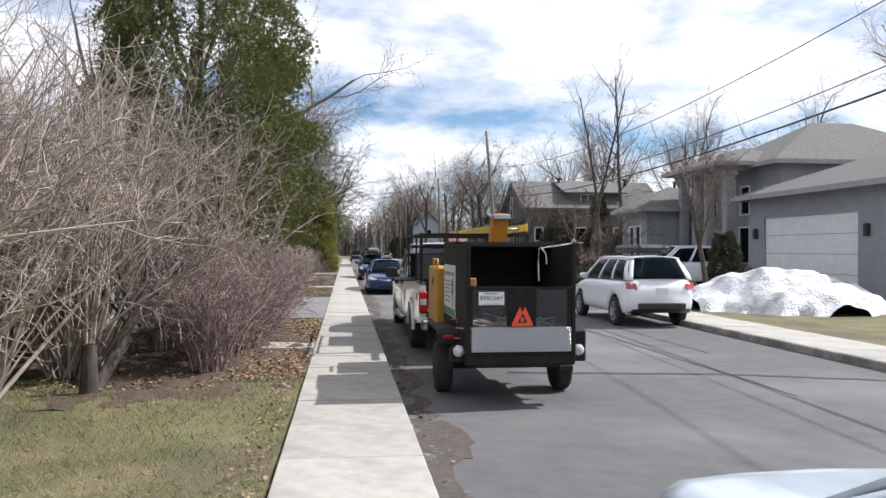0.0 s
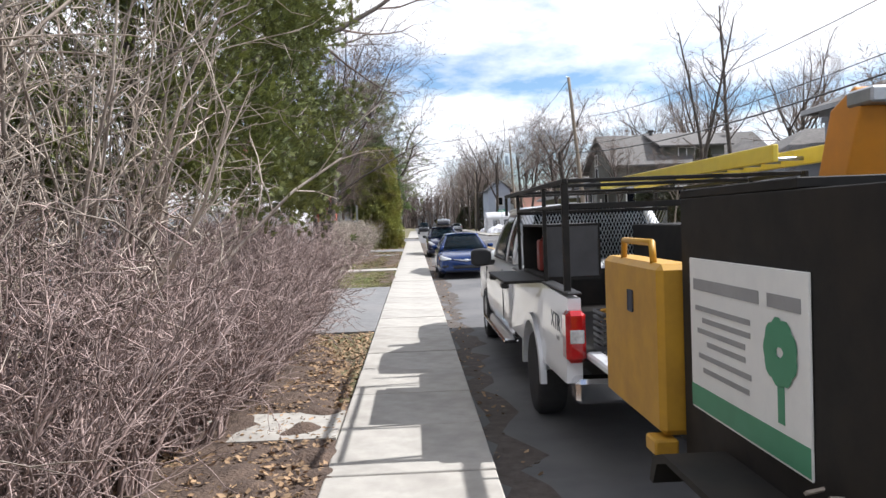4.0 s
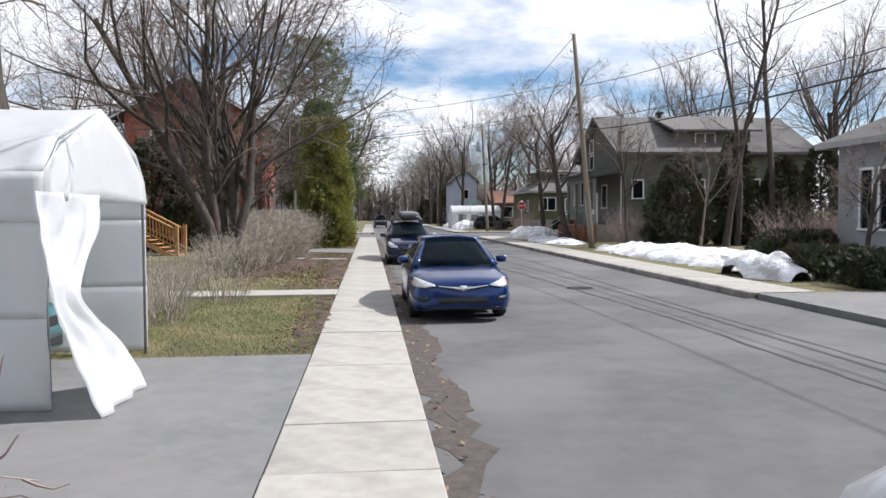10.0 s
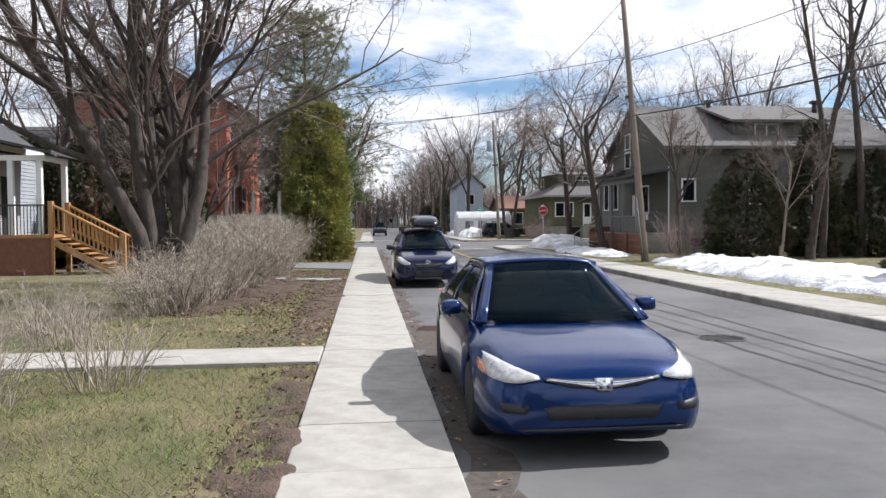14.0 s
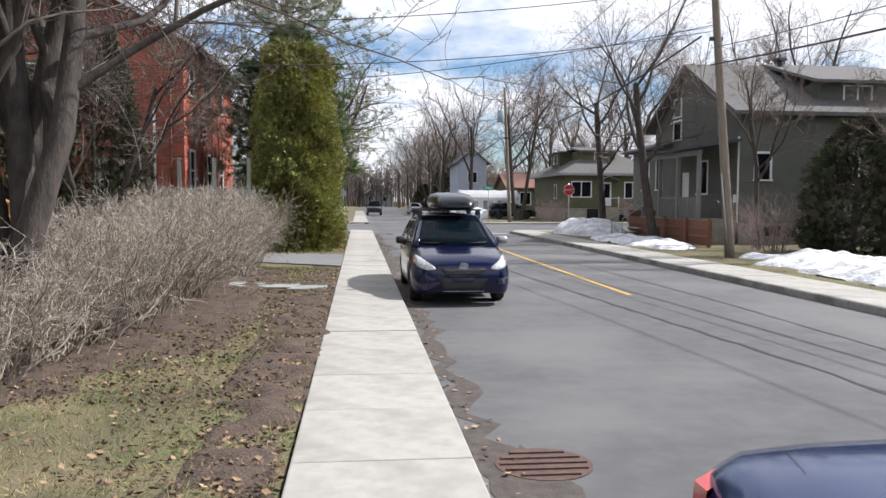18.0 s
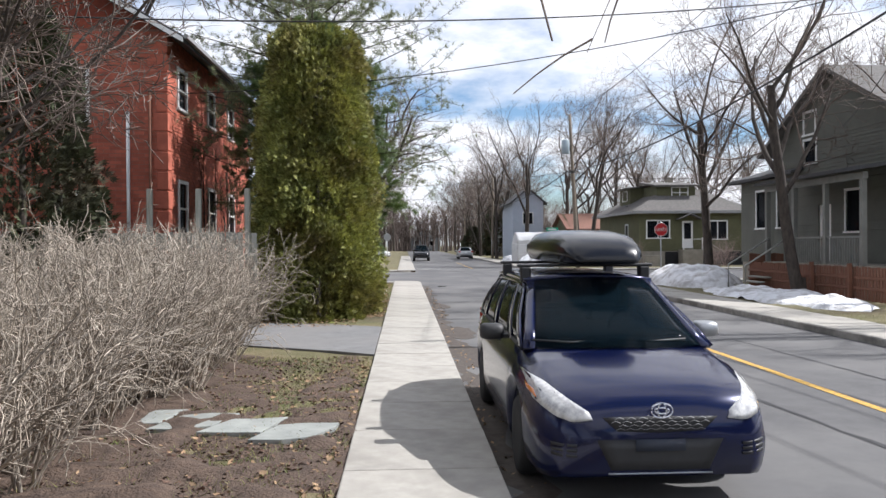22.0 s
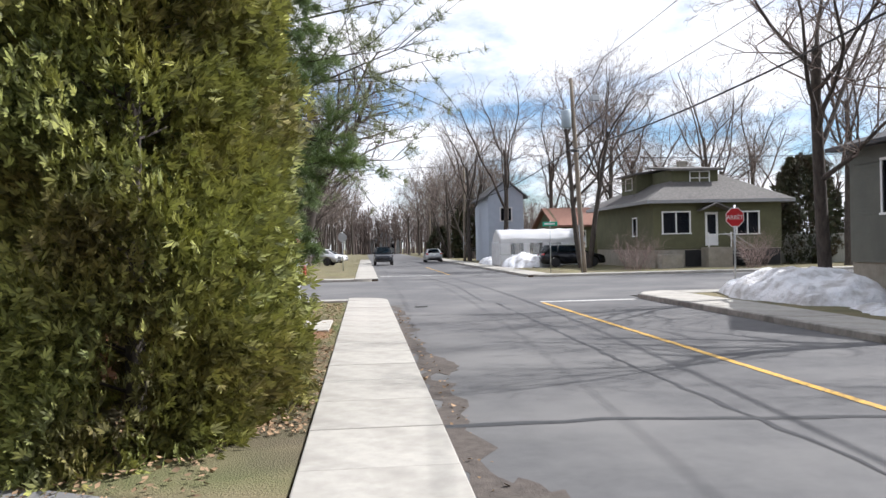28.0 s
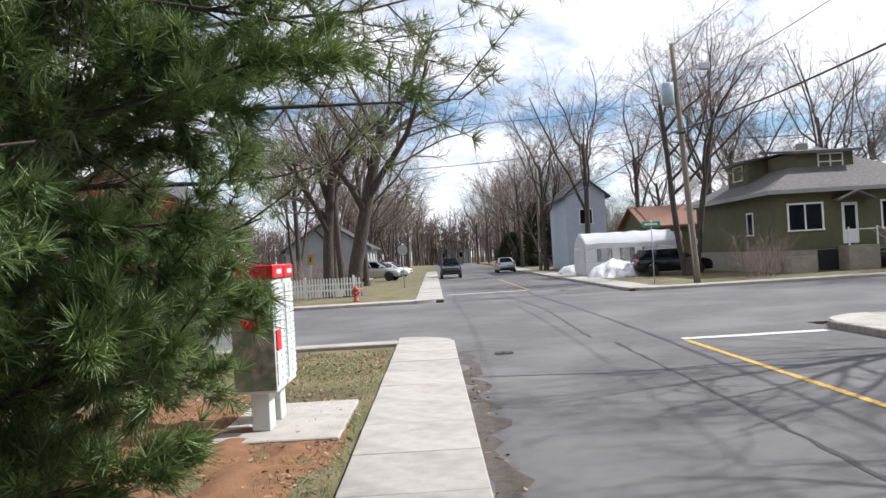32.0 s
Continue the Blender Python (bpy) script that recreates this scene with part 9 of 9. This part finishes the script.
for k, (x, y, r, h) in enumerate([(27.6, 99.5, 2.0, 6.8), (31.0, 104.0, 2.2, 7.5), (35.0, 101.0, 2.0, 6.0)]):
    cedar("brown_cedar", pose(x, y, 0.1), 78 + k, r, r, h, 4500, "rust-brown conical cedar beside the olive bungalow", M_CEDARD, 0.34, "cedars beside the bungalow", taper=0.9)

# big tan shrubs at the start
tan = [twig_bush("overgrown_shrub", pose(-3.6, 8.7, 0.1), 81, 4.3, 0.9, 80, M_TWIGT, "overgrown leafless shrub with crooked pale canes", arch=0.01, group="overgrown shrubs", density=1.2, crook=0.15, rmin=0.0042, ratio=0.34, stout=1.5, clear=0.42),
       twig_bush("overgrown_shrub", pose(-4.3, 6.0, 0.1), 82, 4.6, 0.9, 80, M_TWIGT, "overgrown leafless shrub with crooked pale canes", arch=0.0, group="overgrown shrubs", density=1.2, crook=0.15, rmin=0.0042, ratio=0.34, stout=1.5, clear=0.42)]
for k, (x, y, s) in enumerate([(-4.9, 3.9, 1.0), (-5.3, 1.9, 1.0), (-5.6, -0.1, 1.0), (-6.0, -2.0, 1.0), (-5.2, 8.0, 1.05), (-6.0, 5.4, 1.1), (-6.6, 3.0, 1.1), (-7.0, 0.6, 1.1), (-6.4, 9.4, 1.0), (-7.3, 7.2, 1.1), (-7.9, 4.4, 1.1), (-8.2, 1.8, 1.1)]):
    copy_thing(tan[k % 2], pose(x, y, 0.1, 0, 0, 60 * k) @ Matrix.Diagonal((1, 1, s, 1)))
bare_tree("leaning_tree", pose(-3.75, 4.6, 0.1), 36, 4.6, 0.09, "dark crooked leafless tree leaning among the shrubs", heading=(0.2, 1.0, 0.62))
# reddish hedge along the pavement
red = [twig_bush("hedge_shrub", at(-2.6, 7.0, 0.1), 84, 1.95, 0.6, 62, M_TWIGR, "leafless reddish-grey hedge shrub beside the pavement", group="reddish hedge", density=1.5, crook=0.22, rmin=0.0038, ratio=0.42, stout=1.3),
       twig_bush("hedge_shrub", at(-2.55, 8.2, 0.1), 85, 1.9, 0.6, 62, M_TWIGR, "leafless reddish-grey hedge shrub beside the pavement", group="reddish hedge", density=1.5, crook=0.22, rmin=0.0038, ratio=0.42, stout=1.3)]
for k in range(9):
    y = 9.3 + 0.8 * k
    for j, x in enumerate((-2.45, -3.25) if k > 1 else (-2.5,)):
        copy_thing(red[(k + j) % 2], at(x + rngb.uniform(-0.1, 0.1), y + rngb.uniform(-0.2, 0.2), 0.1, 0, 0, rngb.uniform(0, 360)) @ Matrix.Diagonal((1, 1, rngb.uniform(0.85, 1.1), 1)))
for x, y, s in ((-2.75, 15.9, 1.2), (-3.5, 15.6, 1.3), (-3.4, 16.5, 1.15)):
    copy_thing(red[0], at(x, y, 0.1, 0, 0, 90 * s) @ Matrix.Diagonal((1, 1, s, 1)))
# pale low hedge along the lawn
pale = [twig_bush("pale_hedge_shrub", at(-3.6, 46.7, 0.1), 86, 1.75, 1.1, 62, M_TWIGP, "pale grey leafless hedge shrub", group="pale hedge", density=1.1, crook=0.16, rmin=0.0045, stout=1.35),
        twig_bush("pale_hedge_shrub", at(-4.5, 48.4, 0.1), 87, 1.7, 1.1, 62, M_TWIGP, "pale grey leafless hedge shrub", group="pale hedge", density=1.1, crook=0.16, rmin=0.0045, stout=1.35)]
for k in range(14):
    y = 37.2 + 1.0 * k
    s = 0.62 + 0.38 * min(1, max(0, (y - 36) / 6)) + 0.15 * (y > 45)
    copy_thing(pale[k % 2], at(-4.05 + 0.06 * max(0, y - 45) + rngb.uniform(-0.15, 0.15) - 0.3 * (y < 40), y, 0.1, 0, 0, rngb.uniform(0, 360)) @ Matrix.Diagonal((1.0, 1.1, s, 1)))
    if y > 41:
        copy_thing(pale[(k + 1) % 2], at(-4.9 + rngb.uniform(-0.25, 0.25), y + 0.5, 0.1, 0, 0, rngb.uniform(0, 360)) @ Matrix.Diagonal((1.15, 1.15, s, 1)))
sparse = twig_bush("sparse_shrub", at(-4.2, 29.8, 0.1), 88, 0.95, 0.9, 40, M_TWIGP, "sparse pale dead stems on the lawn", group="sparse stems", density=0.6)
for k, (x, y) in enumerate([(-3.9, 28.2), (-3.4, 31.0), (-4.9, 33.8), (-4.9, 30.6), (-4.4, 29.2), (-5.6, 32.6), (-5.5, 34.8)]):
    copy_thing(sparse, at(x, y, 0.1, 0, 0, 50 * k))
wild = twig_bush("wild_shrub", at(14.5, 40.5, 0.1), 89, 2.2, 1.5, 60, M_TWIGR, "reddish leafless shrub across the street", group="wild shrubs")
for k, (x, y) in enumerate([(13.5, 55.6), (22.5, 50.0), (22, 92.5), (15, 93), (-9, 125), (-7.5, 100), (19, 43)]):
    copy_thing(wild, at(x, y, 0.1, 0, 0, 70 * k))


# ---------- litter and grass ----------
def leaf_litter(name, areas, label, material, size, seed, flat=0.4):
    rng = np.random.default_rng(seed)
    P = []
    for x0, x1, y0, y1, n, z in areas:
        P.append(np.stack([rng.uniform(x0, x1, n), rng.uniform(along(y0), along(y1), n), z + rng.uniform(0.0, 0.035, n)], -1))
    P = np.concatenate(P)
    n = len(P)
    pv = np.array([(-0.32, 0, 0.0), (0, -0.55, 0.06), (0.32, 0, 0.0), (0.05, 0.55, 0.09), (0, 0, -0.06)])
    pt = np.array([(0, 1, 4), (1, 2, 4), (2, 3, 4), (3, 0, 4)])
    ax = np.stack([np.cos(a := rng.uniform(0, 6.28, n)), np.sin(a), rng.normal(0, 0.3, n)], -1)
    up = np.array([0, 0, 1.0]) + rng.normal(0, flat, (n, 3))
    v, t = scatter_mesh(pv, pt, P, frames_from(ax, rng, up), size * rng.uniform(0.6, 1.3, n))
    return tagged(tri_part(name, v, t, material), label, "leaves", "", "stuff")


leaf_litter("leaf_litter", [(-2.6, -1.22, 6.2, 15.4, 6500, 0.11), (-1.6, -1.25, -4, 6, 350, 0.11), (-4.5, -2.3, 5.5, 15, 3500, 0.11), (-2.2, -1.22, 56, 62, 1800, 0.11), (-1.7, -1.22, 33, 49, 900, 0.10),
                            (-5, -1.6, 34, 49, 1800, 0.11), (-4.2, -1.3, 61.5, 72, 2600, 0.11), (-4.2, -1.8, 53.8, 57, 900, 0.12), (-0.03, 0.35, -2, 70, 700, 0.0)], "brown dead leaves lying under the hedge and beside the pavement", M_LEAF, 0.055, 91)

leaf_litter("bark_chips", [(-4.6, -1.25, 36.5, 49.3, 9000, 0.105), (-2.6, -1.22, 33.2, 37, 900, 0.1), (-7, -3.0, 5.5, 12, 2500, 0.105), (-1.9, -1.22, 24.9, 32, 700, 0.1)],
            "dark brown bark chips and debris scattered on the soil", mat("bark_chips", (0.14, 0.085, 0.06), (0.07, 0.042, 0.03), 2.0, 0.9, island=0.6), 0.045, 93, 0.7)


def grass(name, areas, seed):
    rng = np.random.default_rng(seed)
    P = np.concatenate([np.stack([rng.uniform(x0, x1, n), rng.uniform(along(y0), along(y1), n), np.full(n, 0.1)], -1) for x0, x1, y0, y1, n in areas])
    n = len(P)
    pv = np.array([(-0.05, 0, 0), (0.05, 0, 0), (0.0, 1.0, 0.35)])
    pt = np.array([(0, 1, 2)])
    ax = np.stack([rng.normal(0, 0.75, n), rng.normal(0, 0.75, n), np.full(n, 0.8)], -1)
    v, t = scatter_mesh(pv, pt, P, frames_from(ax, rng), rng.uniform(0.035, 0.085, n))
    return tagged(tri_part(name, v, t, M_BLADE), "short dry yellow-green grass blades on the verge", "grass", "", "stuff")


grass("grass", [(-5.6, -1.22, -4, 7.5, 30000), (-5.5, -1.22, 24.7, 31.8, 30000), (-5.0, -1.22, 33.1, 49.5, 34000), (-3, -1.22, 62, 72, 9000), (-9, -5.5, 25, 45, 12000), (9.3, 12, 30, 56, 6000)], 92)
